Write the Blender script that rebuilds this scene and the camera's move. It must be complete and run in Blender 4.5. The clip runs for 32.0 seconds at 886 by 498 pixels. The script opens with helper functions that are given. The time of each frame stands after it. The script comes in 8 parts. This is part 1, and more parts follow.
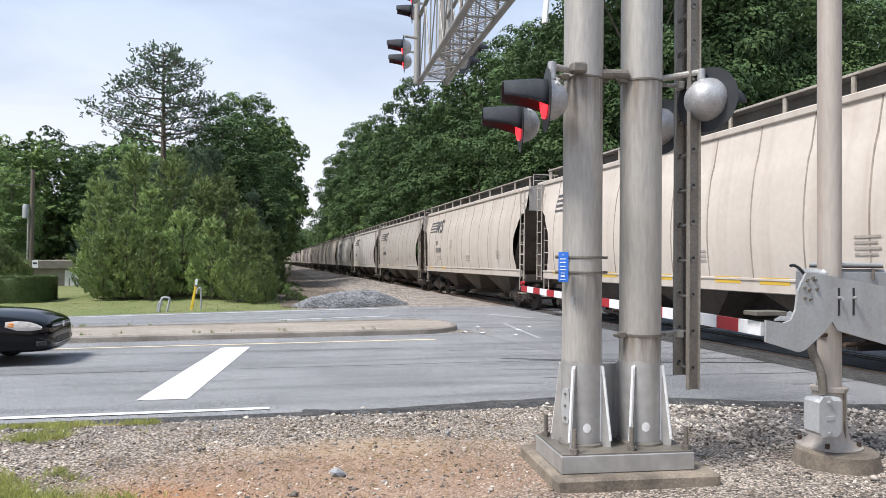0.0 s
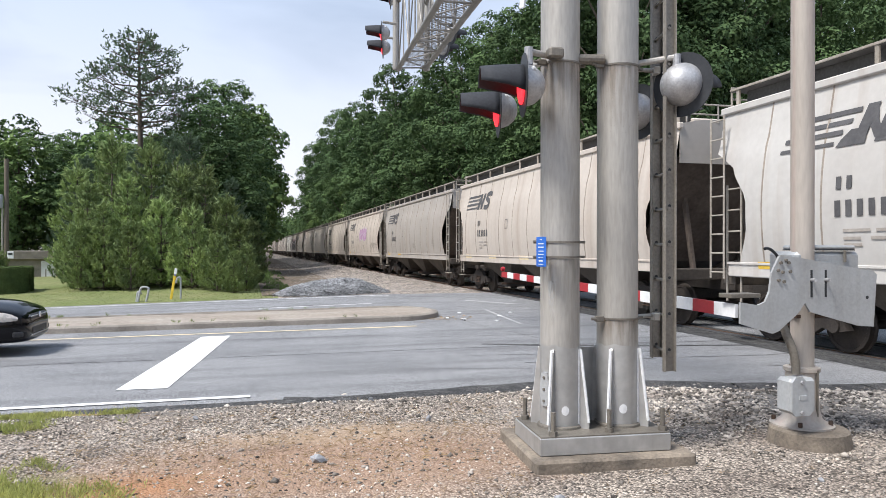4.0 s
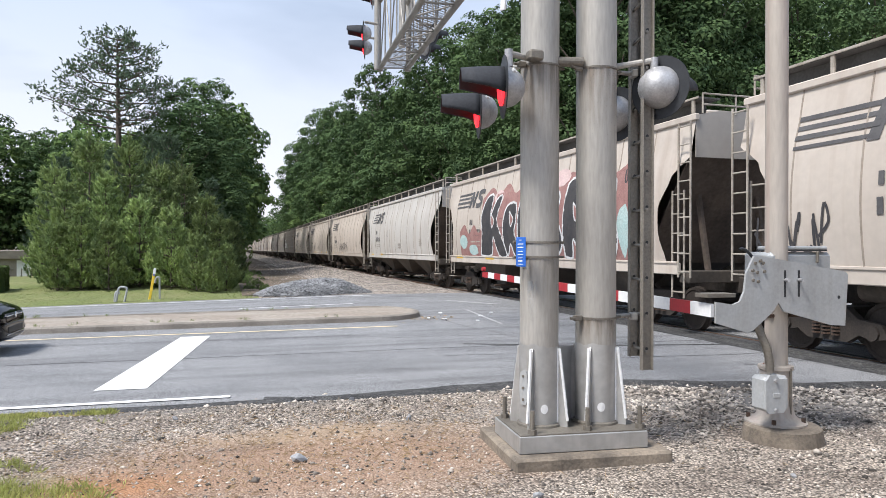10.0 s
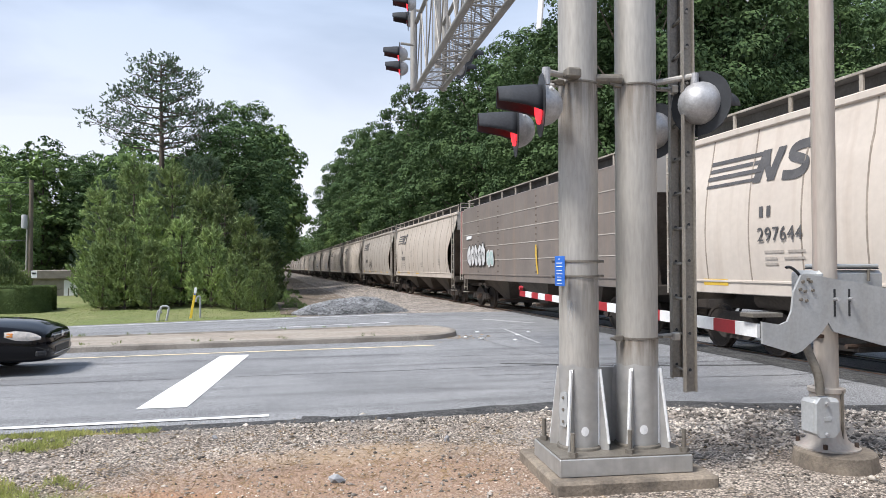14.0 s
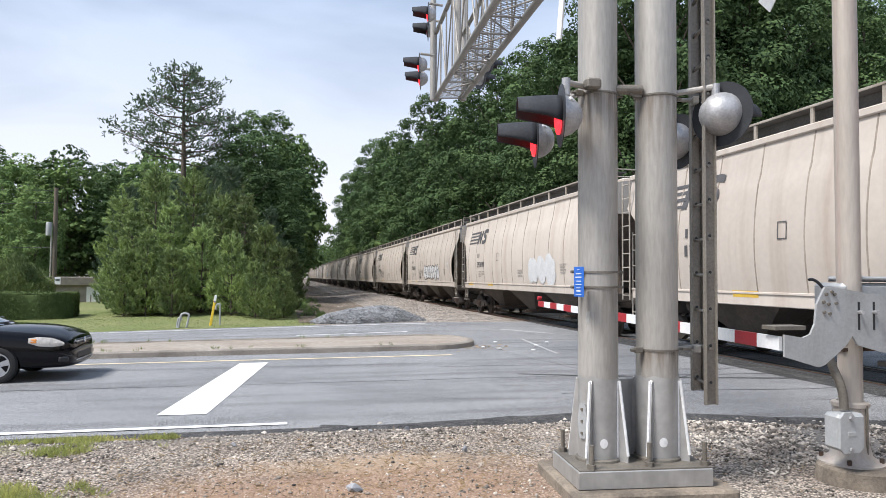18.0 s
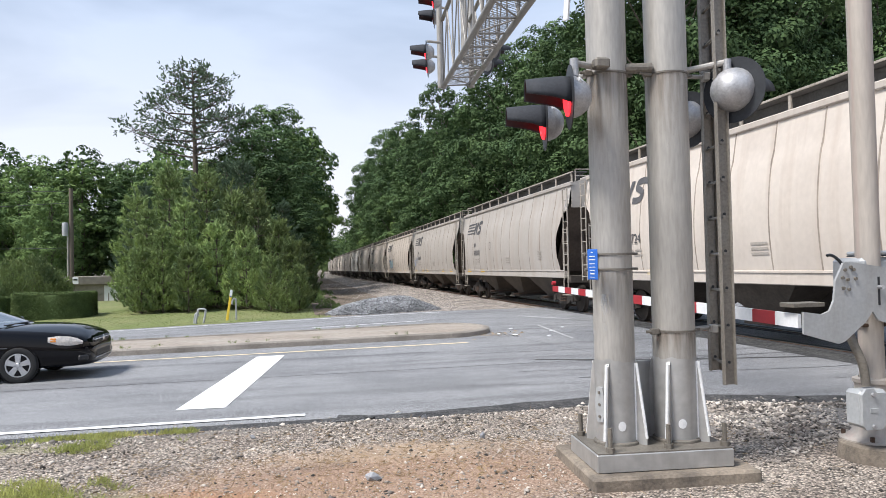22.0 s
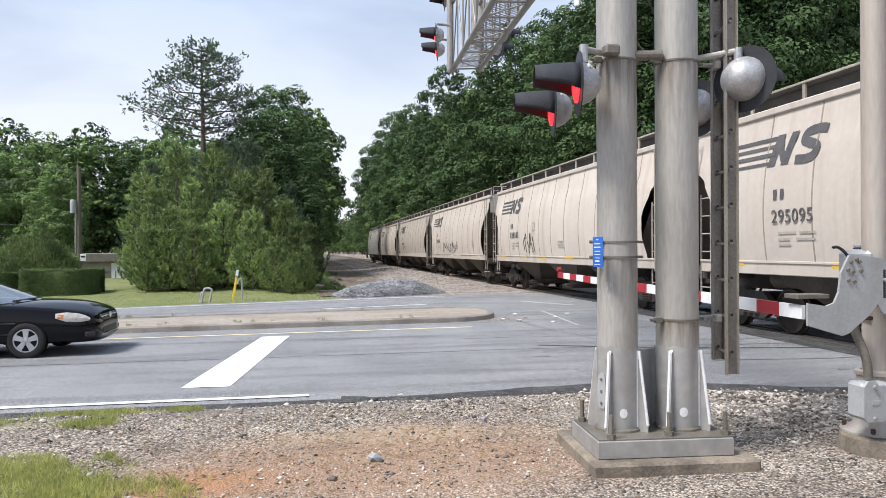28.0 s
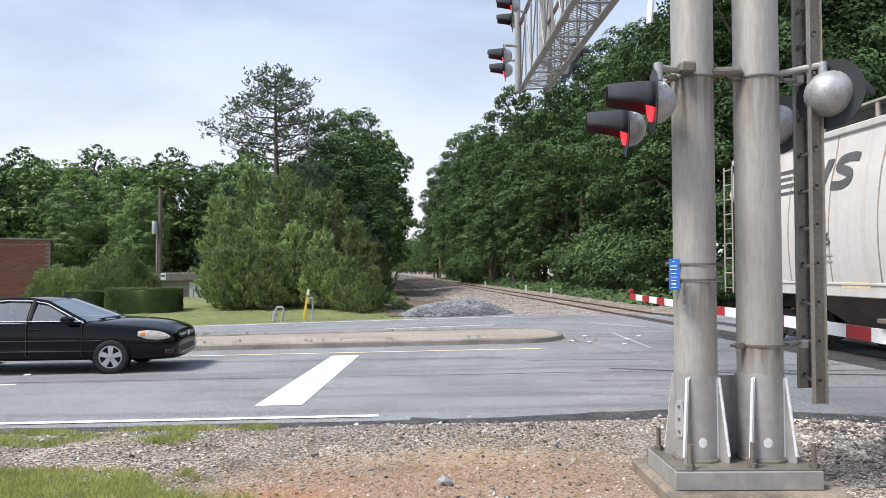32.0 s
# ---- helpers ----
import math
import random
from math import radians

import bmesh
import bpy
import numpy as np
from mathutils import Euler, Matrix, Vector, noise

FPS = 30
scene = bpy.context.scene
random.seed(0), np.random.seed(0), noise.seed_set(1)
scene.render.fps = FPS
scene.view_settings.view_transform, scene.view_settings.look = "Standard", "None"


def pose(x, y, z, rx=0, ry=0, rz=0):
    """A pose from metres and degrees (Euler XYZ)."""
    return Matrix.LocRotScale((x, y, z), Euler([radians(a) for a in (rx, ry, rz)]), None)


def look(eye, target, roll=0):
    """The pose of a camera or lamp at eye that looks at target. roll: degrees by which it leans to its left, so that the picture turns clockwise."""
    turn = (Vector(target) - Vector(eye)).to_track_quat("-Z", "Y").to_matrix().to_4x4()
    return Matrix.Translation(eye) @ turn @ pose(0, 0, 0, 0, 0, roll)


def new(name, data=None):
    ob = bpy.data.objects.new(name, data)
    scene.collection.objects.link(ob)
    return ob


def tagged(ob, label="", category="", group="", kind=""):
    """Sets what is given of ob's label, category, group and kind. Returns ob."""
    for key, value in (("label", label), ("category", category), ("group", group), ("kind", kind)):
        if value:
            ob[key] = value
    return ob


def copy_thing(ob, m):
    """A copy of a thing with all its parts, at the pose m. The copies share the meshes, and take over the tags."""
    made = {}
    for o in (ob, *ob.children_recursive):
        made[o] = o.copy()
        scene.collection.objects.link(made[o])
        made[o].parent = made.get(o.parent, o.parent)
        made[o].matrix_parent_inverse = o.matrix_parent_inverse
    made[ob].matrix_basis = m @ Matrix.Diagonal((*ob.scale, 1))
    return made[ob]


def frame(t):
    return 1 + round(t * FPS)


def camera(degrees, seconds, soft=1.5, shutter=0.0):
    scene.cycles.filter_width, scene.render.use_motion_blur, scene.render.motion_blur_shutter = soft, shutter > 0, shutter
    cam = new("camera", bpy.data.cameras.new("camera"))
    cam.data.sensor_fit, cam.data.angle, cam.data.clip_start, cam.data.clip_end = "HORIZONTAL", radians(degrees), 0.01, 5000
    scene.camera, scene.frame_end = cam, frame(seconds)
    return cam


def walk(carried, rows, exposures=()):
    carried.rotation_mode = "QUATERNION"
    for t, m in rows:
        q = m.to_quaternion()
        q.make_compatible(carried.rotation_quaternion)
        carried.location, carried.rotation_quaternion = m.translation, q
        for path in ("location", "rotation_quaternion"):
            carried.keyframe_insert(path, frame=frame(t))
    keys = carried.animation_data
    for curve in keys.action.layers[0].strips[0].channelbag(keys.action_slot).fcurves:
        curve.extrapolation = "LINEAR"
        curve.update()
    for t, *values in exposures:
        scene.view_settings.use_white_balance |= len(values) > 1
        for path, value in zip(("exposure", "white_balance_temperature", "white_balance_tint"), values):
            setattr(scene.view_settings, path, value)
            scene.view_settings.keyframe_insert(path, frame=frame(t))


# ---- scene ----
cam = camera(64.0, 32.0, 0.8)
PATH = [
    (0, (0.053, 0.183, 1.612), (0.533, 2.124, 1.649), 0.6),
    (0.5, (0.052, 0.176, 1.611), (0.542, 2.114, 1.65), 0.7),
    (1, (0.065, 0.163, 1.613), (0.568, 2.098, 1.649), 0.5),
    (1.5, (0.077, 0.157, 1.607), (0.596, 2.088, 1.638), 0.5),
    (2, (0.086, 0.162, 1.603), (0.616, 2.09, 1.625), 0.4),
    (2.5, (0.076, 0.158, 1.601), (0.613, 2.085, 1.613), 0.4),
    (3, (0.073, 0.17, 1.601), (0.609, 2.097, 1.605), 0.3),
    (3.5, (0.073, 0.167, 1.601), (0.606, 2.095, 1.602), 0.2),
    (5.5, (0.082, 0.162, 1.603), (0.607, 2.092, 1.608), -0.1),
    (6, (0.084, 0.154, 1.602), (0.607, 2.084, 1.608), 0.1),
    (6.5, (0.076, 0.147, 1.605), (0.598, 2.078, 1.613), 0.2),
    (7, (0.067, 0.155, 1.604), (0.593, 2.085, 1.613), 0.3),
    (7.5, (0.066, 0.14, 1.607), (0.597, 2.068, 1.615), 0.1),
    (8, (0.073, 0.142, 1.597), (0.612, 2.068, 1.606), -0.1),
    (8.5, (0.071, 0.129, 1.598), (0.618, 2.053, 1.606), -0.2),
    (9, (0.077, 0.134, 1.596), (0.635, 2.055, 1.603), -0.2),
    (9.5, (0.077, 0.131, 1.6), (0.647, 2.048, 1.602), 0.0),
    (10, (0.07, 0.125, 1.6), (0.65, 2.039, 1.602), 0.2),
    (10.5, (0.07, 0.126, 1.6), (0.649, 2.04, 1.603), 0.2),
    (11, (0.067, 0.141, 1.603), (0.635, 2.059, 1.614), 0.0),
    (11.5, (0.08, 0.164, 1.597), (0.626, 2.088, 1.617), -0.3),
    (12, (0.078, 0.156, 1.596), (0.6, 2.087, 1.624), -0.4),
    (12.5, (0.082, 0.159, 1.595), (0.587, 2.093, 1.632), -0.5),
    (13, (0.071, 0.152, 1.604), (0.567, 2.089, 1.647), -0.4),
    (13.5, (0.063, 0.151, 1.602), (0.553, 2.089, 1.652), -0.2),
    (14, (0.065, 0.155, 1.607), (0.547, 2.095, 1.661), 0.0),
    (14.5, (0.062, 0.157, 1.604), (0.538, 2.099, 1.664), 0.2),
    (16.5, (0.066, 0.155, 1.618), (0.517, 2.103, 1.692), 0.7),
    (17, (0.065, 0.148, 1.613), (0.511, 2.096, 1.69), 0.7),
    (17.5, (0.064, 0.14, 1.616), (0.503, 2.09, 1.695), 0.7),
    (18, (0.057, 0.148, 1.611), (0.489, 2.099, 1.691), 0.4),
    (18.5, (0.043, 0.142, 1.613), (0.468, 2.095, 1.695), 0.1),
    (19, (0.029, 0.144, 1.617), (0.45, 2.097, 1.701), -0.3),
    (19.5, (0.056, 0.158, 1.613), (0.476, 2.111, 1.695), -0.8),
    (20, (0.079, 0.171, 1.602), (0.5, 2.125, 1.682), -1.2),
    (20.5, (0.09, 0.167, 1.598), (0.505, 2.122, 1.67), -1.5),
    (21, (0.088, 0.167, 1.6), (0.495, 2.124, 1.667), -1.6),
    (21.5, (0.087, 0.185, 1.592), (0.485, 2.144, 1.65), -1.5),
    (22, (0.076, 0.176, 1.596), (0.471, 2.136, 1.645), -1.3),
    (22.5, (0.07, 0.18, 1.599), (0.469, 2.139, 1.64), -1.0),
    (23, (0.064, 0.171, 1.595), (0.473, 2.129, 1.632), -0.7),
    (23.5, (0.074, 0.169, 1.601), (0.49, 2.125, 1.635), -0.5),
    (24, (0.058, 0.161, 1.61), (0.481, 2.116, 1.644), -0.1),
    (24.5, (0.066, 0.18, 1.605), (0.487, 2.135, 1.64), 0.1),
    (25, (0.061, 0.174, 1.606), (0.478, 2.13, 1.637), 0.3),
    (25.5, (0.052, 0.182, 1.606), (0.462, 2.14, 1.632), 0.3),
    (27.5, (0.082, 0.166, 1.603), (0.476, 2.126, 1.607), -0.4),
    (28, (0.077, 0.162, 1.6), (0.455, 2.126, 1.604), -0.2),
    (28.5, (0.066, 0.185, 1.6), (0.415, 2.154, 1.608), -0.1),
    (29, (0.053, 0.192, 1.602), (0.366, 2.167, 1.616), 0.2),
    (29.5, (0.048, 0.19, 1.608), (0.324, 2.171, 1.629), 0.4),
    (30, (0.039, 0.195, 1.605), (0.286, 2.179, 1.634), 0.4),
    (30.5, (0.026, 0.177, 1.613), (0.251, 2.164, 1.648), 0.4),
    (31, (0.026, 0.187, 1.607), (0.225, 2.176, 1.652), 0.3),
    (31.5, (0.04, 0.19, 1.614), (0.229, 2.181, 1.667), 0.1),
    (32, (0.052, 0.189, 1.617), (0.244, 2.178, 1.677), -0.1),
]
walk(cam, [(t, look(eye, target, roll)) for t, eye, target, roll in PATH])

# ---- world and sun ----
TRX = 10.5          # centre line of the track
RAIL = -0.10        # rail top
CAR_LEN = 17.8      # over couplers

world = bpy.data.worlds.new("overcast_sky")
scene.world = world
world.use_nodes = True


def build_world():
    nt = world.node_tree
    nt.nodes.clear()
    out = nt.nodes.new("ShaderNodeOutputWorld")
    bg = nt.nodes.new("ShaderNodeBackground")
    sky = nt.nodes.new("ShaderNodeTexSky")
    sky.sky_type = "NISHITA"
    sky.sun_disc = False
    sky.sun_elevation = radians(56)
    sky.sun_rotation = radians(251)
    sky.air_density, sky.dust_density, sky.ozone_density = 1.0, 2.5, 1.4
    co = nt.nodes.new("ShaderNodeTexCoord")
    mp = nt.nodes.new("ShaderNodeMapping")
    mp.inputs["Scale"].default_value = (1.0, 1.0, 3.2)
    n1 = nt.nodes.new("ShaderNodeTexNoise")
    n1.inputs["Scale"].default_value = 1.6
    n1.inputs["Detail"].default_value = 5
    n1.inputs["Roughness"].default_value = 0.5
    n1.inputs["Distortion"].default_value = 0.4
    ramp = nt.nodes.new("ShaderNodeValToRGB")
    ramp.color_ramp.elements[0].position, ramp.color_ramp.elements[0].color = 0.28, (0.0, 0.0, 0.0, 1)
    ramp.color_ramp.elements[1].position, ramp.color_ramp.elements[1].color = 0.62, (1, 1, 1, 1)
    sep = nt.nodes.new("ShaderNodeSeparateXYZ")
    low = nt.nodes.new("ShaderNodeMapRange")
    low.inputs["From Min"].default_value, low.inputs["From Max"].default_value = 0.02, 0.40
    low.inputs["To Min"].default_value, low.inputs["To Max"].default_value = 0.9, 0.0
    mx = nt.nodes.new("ShaderNodeMath")
    mx.operation = "MAXIMUM"
    sc = nt.nodes.new("ShaderNodeMath")
    sc.operation = "MULTIPLY_ADD"
    sc.inputs[1].default_value, sc.inputs[2].default_value = 0.62, 0.30
    cloud = nt.nodes.new("ShaderNodeMixRGB")
    cloud.inputs["Color1"].default_value = (5.5, 6.8, 9.1, 1)
    cloud.inputs["Color2"].default_value = (10.3, 10.2, 10.7, 1)
    mix = nt.nodes.new("ShaderNodeMixRGB")
    lk = nt.links.new
    lk(co.outputs["Generated"], mp.inputs["Vector"])
    lk(mp.outputs[0], n1.inputs["Vector"])
    lk(n1.outputs["Fac"], ramp.inputs[0])
    lk(co.outputs["Generated"], sep.inputs[0])
    lk(sep.outputs["Z"], low.inputs["Value"])
    lk(low.outputs[0], cloud.inputs["Fac"])
    lk(ramp.outputs[0], mx.inputs[0])
    lk(low.outputs[0], mx.inputs[1])
    lk(mx.outputs[0], sc.inputs[0])
    lk(sc.outputs[0], mix.inputs["Fac"])
    lk(sky.outputs[0], mix.inputs["Color1"])
    lk(cloud.outputs[0], mix.inputs["Color2"])
    lk(mix.outputs[0], bg.inputs["Color"])
    bg.inputs["Strength"].default_value = 0.077
    lk(bg.outputs[0], out.inputs["Surface"])


build_world()
sun_data = bpy.data.lights.new("sun", "SUN")
sun_data.energy, sun_data.angle, sun_data.color = 3.4, radians(16), (1.0, 0.965, 0.925)
sun = new("sun", sun_data)
sun.matrix_world = look((-10, -3.5, 16), (0, 0, 0))
scene.view_settings.exposure = 0.60

# ---- materials ----


def mat(name, c1, c2=None, scale=2.0, rough=0.7, metal=0.0, bump=0.15, fine=30.0, grain=0.25, rand=0.0, island=0.0,
        stretch=(1, 1, 1), spec=0.5, translucent=0.0, bump_scale=None, coat=0.0, streak=None, streak_scale=(3, 3, 0.25), pebble=0.0, pebble_mix=0.45):
    m = bpy.data.materials.new(name)
    m.use_nodes = True
    nt = m.node_tree
    bs = nt.nodes["Principled BSDF"]
    out = nt.nodes["Material Output"]
    lk = nt.links.new
    co = nt.nodes.new("ShaderNodeTexCoord")
    mp = nt.nodes.new("ShaderNodeMapping")
    mp.inputs["Scale"].default_value = stretch
    lk(co.outputs["Object"], mp.inputs["Vector"])
    n1 = nt.nodes.new("ShaderNodeTexNoise")
    n1.inputs["Scale"].default_value, n1.inputs["Detail"].default_value = scale, 6
    n1.inputs["Roughness"].default_value = 0.6
    lk(mp.outputs[0], n1.inputs["Vector"])
    n2 = nt.nodes.new("ShaderNodeTexNoise")
    n2.inputs["Scale"].default_value, n2.inputs["Detail"].default_value = fine, 4
    lk(mp.outputs[0], n2.inputs["Vector"])
    ramp = nt.nodes.new("ShaderNodeValToRGB")
    c2 = c2 or tuple(v * 0.75 for v in c1)
    ramp.color_ramp.elements[0].position, ramp.color_ramp.elements[0].color = 0.34, (*c1, 1)
    ramp.color_ramp.elements[1].position, ramp.color_ramp.elements[1].color = 0.68, (*c2, 1)
    lk(n1.outputs["Fac"], ramp.inputs[0])
    col = ramp.outputs[0]
    if streak:
        ms = nt.nodes.new("ShaderNodeMapping")
        ms.inputs["Scale"].default_value = streak_scale
        lk(co.outputs["Object"], ms.inputs["Vector"])
        n3 = nt.nodes.new("ShaderNodeTexNoise")
        n3.inputs["Scale"].default_value, n3.inputs["Detail"].default_value = 1.0, 5
        lk(ms.outputs[0], n3.inputs["Vector"])
        r3 = nt.nodes.new("ShaderNodeMapRange")
        r3.inputs["From Min"].default_value, r3.inputs["From Max"].default_value = 0.5, 0.78
        r3.inputs["To Max"].default_value = streak[3]
        lk(n3.outputs["Fac"], r3.inputs["Value"])
        mx3 = nt.nodes.new("ShaderNodeMixRGB")
        mx3.inputs["Color2"].default_value = (*streak[:3], 1)
        lk(r3.outputs[0], mx3.inputs["Fac"])
        lk(col, mx3.inputs["Color1"])
        col = mx3.outputs[0]
    hsv = nt.nodes.new("ShaderNodeHueSaturation")
    val = nt.nodes.new("ShaderNodeMapRange")
    val.inputs["From Min"].default_value, val.inputs["From Max"].default_value = 0.25, 0.75
    val.inputs["To Min"].default_value, val.inputs["To Max"].default_value = 1 - grain, 1 + grain
    lk(n2.outputs["Fac"], val.inputs["Value"])
    v = val.outputs[0]
    for amount, make in ((rand, "ShaderNodeObjectInfo"), (island, "ShaderNodeNewGeometry")):
        if amount:
            src = nt.nodes.new(make)
            mr = nt.nodes.new("ShaderNodeMapRange")
            mr.inputs["To Min"].default_value, mr.inputs["To Max"].default_value = 1 - amount, 1 + amount
            lk(src.outputs["Random" if make == "ShaderNodeObjectInfo" else "Random Per Island"], mr.inputs["Value"])
            mu = nt.nodes.new("ShaderNodeMath")
            mu.operation = "MULTIPLY"
            lk(v, mu.inputs[0])
            lk(mr.outputs[0], mu.inputs[1])
            v = mu.outputs[0]
    height = n2.outputs["Fac"]
    if pebble:
        vo = nt.nodes.new("ShaderNodeTexVoronoi")
        vo.inputs["Scale"].default_value, vo.inputs["Randomness"].default_value = pebble, 1.0
        wob = nt.nodes.new("ShaderNodeVectorMath")
        wob.operation = "ADD"
        sm = nt.nodes.new("ShaderNodeVectorMath")
        sm.operation = "SCALE"
        sm.inputs["Scale"].default_value = 0.35 / pebble
        lk(n2.outputs["Color"], sm.inputs[0])
        lk(mp.outputs[0], wob.inputs[0])
        lk(sm.outputs[0], wob.inputs[1])
        lk(wob.outputs[0], vo.inputs["Vector"])
        sp = nt.nodes.new("ShaderNodeSeparateColor")
        lk(vo.outputs["Color"], sp.inputs[0])
        pr = nt.nodes.new("ShaderNodeMapRange")
        pr.inputs["To Min"].default_value, pr.inputs["To Max"].default_value = 1 - pebble_mix, 1 + pebble_mix
        lk(sp.outputs[0], pr.inputs["Value"])
        # shade in the gaps between pebbles, painted as a darker colour
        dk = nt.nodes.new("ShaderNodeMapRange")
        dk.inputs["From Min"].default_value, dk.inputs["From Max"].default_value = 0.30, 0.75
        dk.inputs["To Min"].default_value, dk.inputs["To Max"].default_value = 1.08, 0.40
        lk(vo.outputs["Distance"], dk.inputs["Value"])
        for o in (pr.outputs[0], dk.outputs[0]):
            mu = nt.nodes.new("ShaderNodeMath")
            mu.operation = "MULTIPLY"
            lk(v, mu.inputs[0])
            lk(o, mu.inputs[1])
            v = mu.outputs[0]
        inv = nt.nodes.new("ShaderNodeMath")
        inv.operation = "SUBTRACT"
        inv.inputs[0].default_value = 1.0
        lk(vo.outputs["Distance"], inv.inputs[1])
        height = inv.outputs[0]
    lk(v, hsv.inputs["Value"])
    lk(col, hsv.inputs["Color"])
    lk(hsv.outputs[0], bs.inputs["Base Color"])
    bs.inputs["Roughness"].default_value = rough
    bs.inputs["Metallic"].default_value = metal
    bs.inputs["Specular IOR Level"].default_value = spec
    bs.inputs["Coat Weight"].default_value = coat
    bs.inputs["Coat Roughness"].default_value = 0.04
    if bump:
        bp = nt.nodes.new("ShaderNodeBump")
        bp.inputs["Strength"].default_value, bp.inputs["Distance"].default_value = bump, bump_scale or 0.02
        lk(height, bp.inputs["Height"])
        lk(bp.outputs[0], bs.inputs["Normal"])
    if translucent:
        tr = nt.nodes.new("ShaderNodeBsdfTranslucent")
        lk(hsv.outputs[0], tr.inputs["Color"])
        ms = nt.nodes.new("ShaderNodeMixShader")
        ms.inputs[0].default_value = translucent
        lk(bs.outputs[0], ms.inputs[1])
        lk(tr.outputs[0], ms.inputs[2])
        lk(ms.outputs[0], out.inputs["Surface"])
    return m


def glow(name, c, strength):
    m = mat(name, c, c, bump=0, grain=0.05, rough=0.3)
    b = m.node_tree.nodes["Principled BSDF"]
    b.inputs["Emission Color"].default_value, b.inputs["Emission Strength"].default_value = (*c, 1), strength
    return m


def glass(name, tint, rough=0.02):
    m = bpy.data.materials.new(name)
    m.use_nodes = True
    nt = m.node_tree
    nt.nodes.clear()
    out, gl = nt.nodes.new("ShaderNodeOutputMaterial"), nt.nodes.new("ShaderNodeBsdfGlossy")
    tr, mx, fr = nt.nodes.new("ShaderNodeBsdfTransparent"), nt.nodes.new("ShaderNodeMixShader"), nt.nodes.new("ShaderNodeLayerWeight")
    gl.inputs["Roughness"].default_value = rough
    tr.inputs["Color"].default_value = (*tint, 1)
    fr.inputs["Blend"].default_value = 0.5
    pw = nt.nodes.new("ShaderNodeMath")
    pw.operation = "POWER"
    pw.inputs[1].default_value = 2.0
    mr = nt.nodes.new("ShaderNodeMapRange")
    mr.inputs["To Min"].default_value, mr.inputs["To Max"].default_value = 0.34, 0.97
    nt.links.new(fr.outputs["Facing"], pw.inputs[0])
    nt.links.new(pw.outputs[0], mr.inputs["Value"])
    nt.links.new(mr.outputs[0], mx.inputs[0])
    nt.links.new(tr.outputs[0], mx.inputs[1])
    nt.links.new(gl.outputs[0], mx.inputs[2])
    nt.links.new(mx.outputs[0], out.inputs["Surface"])
    return m


M = {}
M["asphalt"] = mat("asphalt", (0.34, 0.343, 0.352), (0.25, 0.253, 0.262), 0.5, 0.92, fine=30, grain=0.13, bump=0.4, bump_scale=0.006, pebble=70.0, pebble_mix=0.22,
                   streak=(0.13, 0.13, 0.136, 0.75), streak_scale=(0.12, 1.7, 1))
M["asphalt_dark"] = mat("fresh_asphalt", (0.045, 0.045, 0.047), (0.12, 0.118, 0.116), 3.5, 0.9, fine=60, grain=0.5, bump=0.8, bump_scale=0.015, pebble=50.0, pebble_mix=0.6)
M["paint_white"] = mat("road_paint_white", (0.86, 0.86, 0.86), (0.74, 0.74, 0.74), 3, 0.75, fine=90, grain=0.08, bump=0.2)
M["paint_yellow"] = mat("road_paint_yellow", (0.78, 0.64, 0.40), (0.66, 0.56, 0.38), 3, 0.8, fine=60, grain=0.15, bump=0.2)
M["crack"] = mat("crack_tar", (0.045, 0.045, 0.048), (0.07, 0.07, 0.072), 4, 0.8, fine=30, grain=0.3, bump=0.2)
M["concrete"] = mat("old_concrete", (0.30, 0.25, 0.195), (0.105, 0.087, 0.07), 2.2, 0.9, fine=45, grain=0.25, bump=0.35,
                    streak=(0.085, 0.075, 0.065, 0.75), streak_scale=(6, 6, 0.6))
M["kerb"] = mat("kerb_concrete", (0.31, 0.28, 0.245), (0.17, 0.15, 0.13), 1.2, 0.9, fine=30, grain=0.25, bump=0.3)
M["median"] = mat("median_soil", (0.27, 0.225, 0.185), (0.36, 0.325, 0.28), 0.9, 0.95, fine=18, grain=0.3, bump=0.5, stretch=(0.5, 1, 1))
M["gal"] = mat("galvanised_steel", (0.44, 0.42, 0.39), (0.37, 0.35, 0.32), 2.2, 0.5, metal=0.35, fine=50, grain=0.14, bump=0.08, stretch=(1, 1, 0.16),
               streak=(0.24, 0.205, 0.165, 0.2), streak_scale=(9, 9, 0.45))
M["truss"] = mat("dull_truss_steel", (0.31, 0.295, 0.275), (0.24, 0.225, 0.205), 2.2, 0.55, metal=0.35, fine=40, grain=0.14, bump=0.06)
M["mast"] = mat("warm_weathered_mast", (0.47, 0.425, 0.38), (0.40, 0.355, 0.31), 2.0, 0.55, metal=0.2, fine=40, grain=0.1, bump=0.06, stretch=(1, 1, 0.16),
                streak=(0.42, 0.22, 0.19, 0.35), streak_scale=(12, 12, 0.35))
M["zinc"] = mat("bare_zinc", (0.47, 0.465, 0.455), (0.38, 0.375, 0.365), 3.0, 0.42, metal=0.5, fine=14, grain=0.10, bump=0.06, streak=(0.28, 0.265, 0.25, 0.5), streak_scale=(11, 11, 1.0))
M["zinc_bright"] = mat("rubbed_zinc", (0.86, 0.865, 0.87), (0.76, 0.765, 0.77), 9, 0.4, metal=0.2, fine=40, grain=0.1, bump=0.1)
M["ladder_steel"] = mat("olive_weathered_steel", (0.26, 0.24, 0.21), (0.20, 0.18, 0.155), 2.5, 0.5, metal=0.3, fine=50, grain=0.2, bump=0.1)
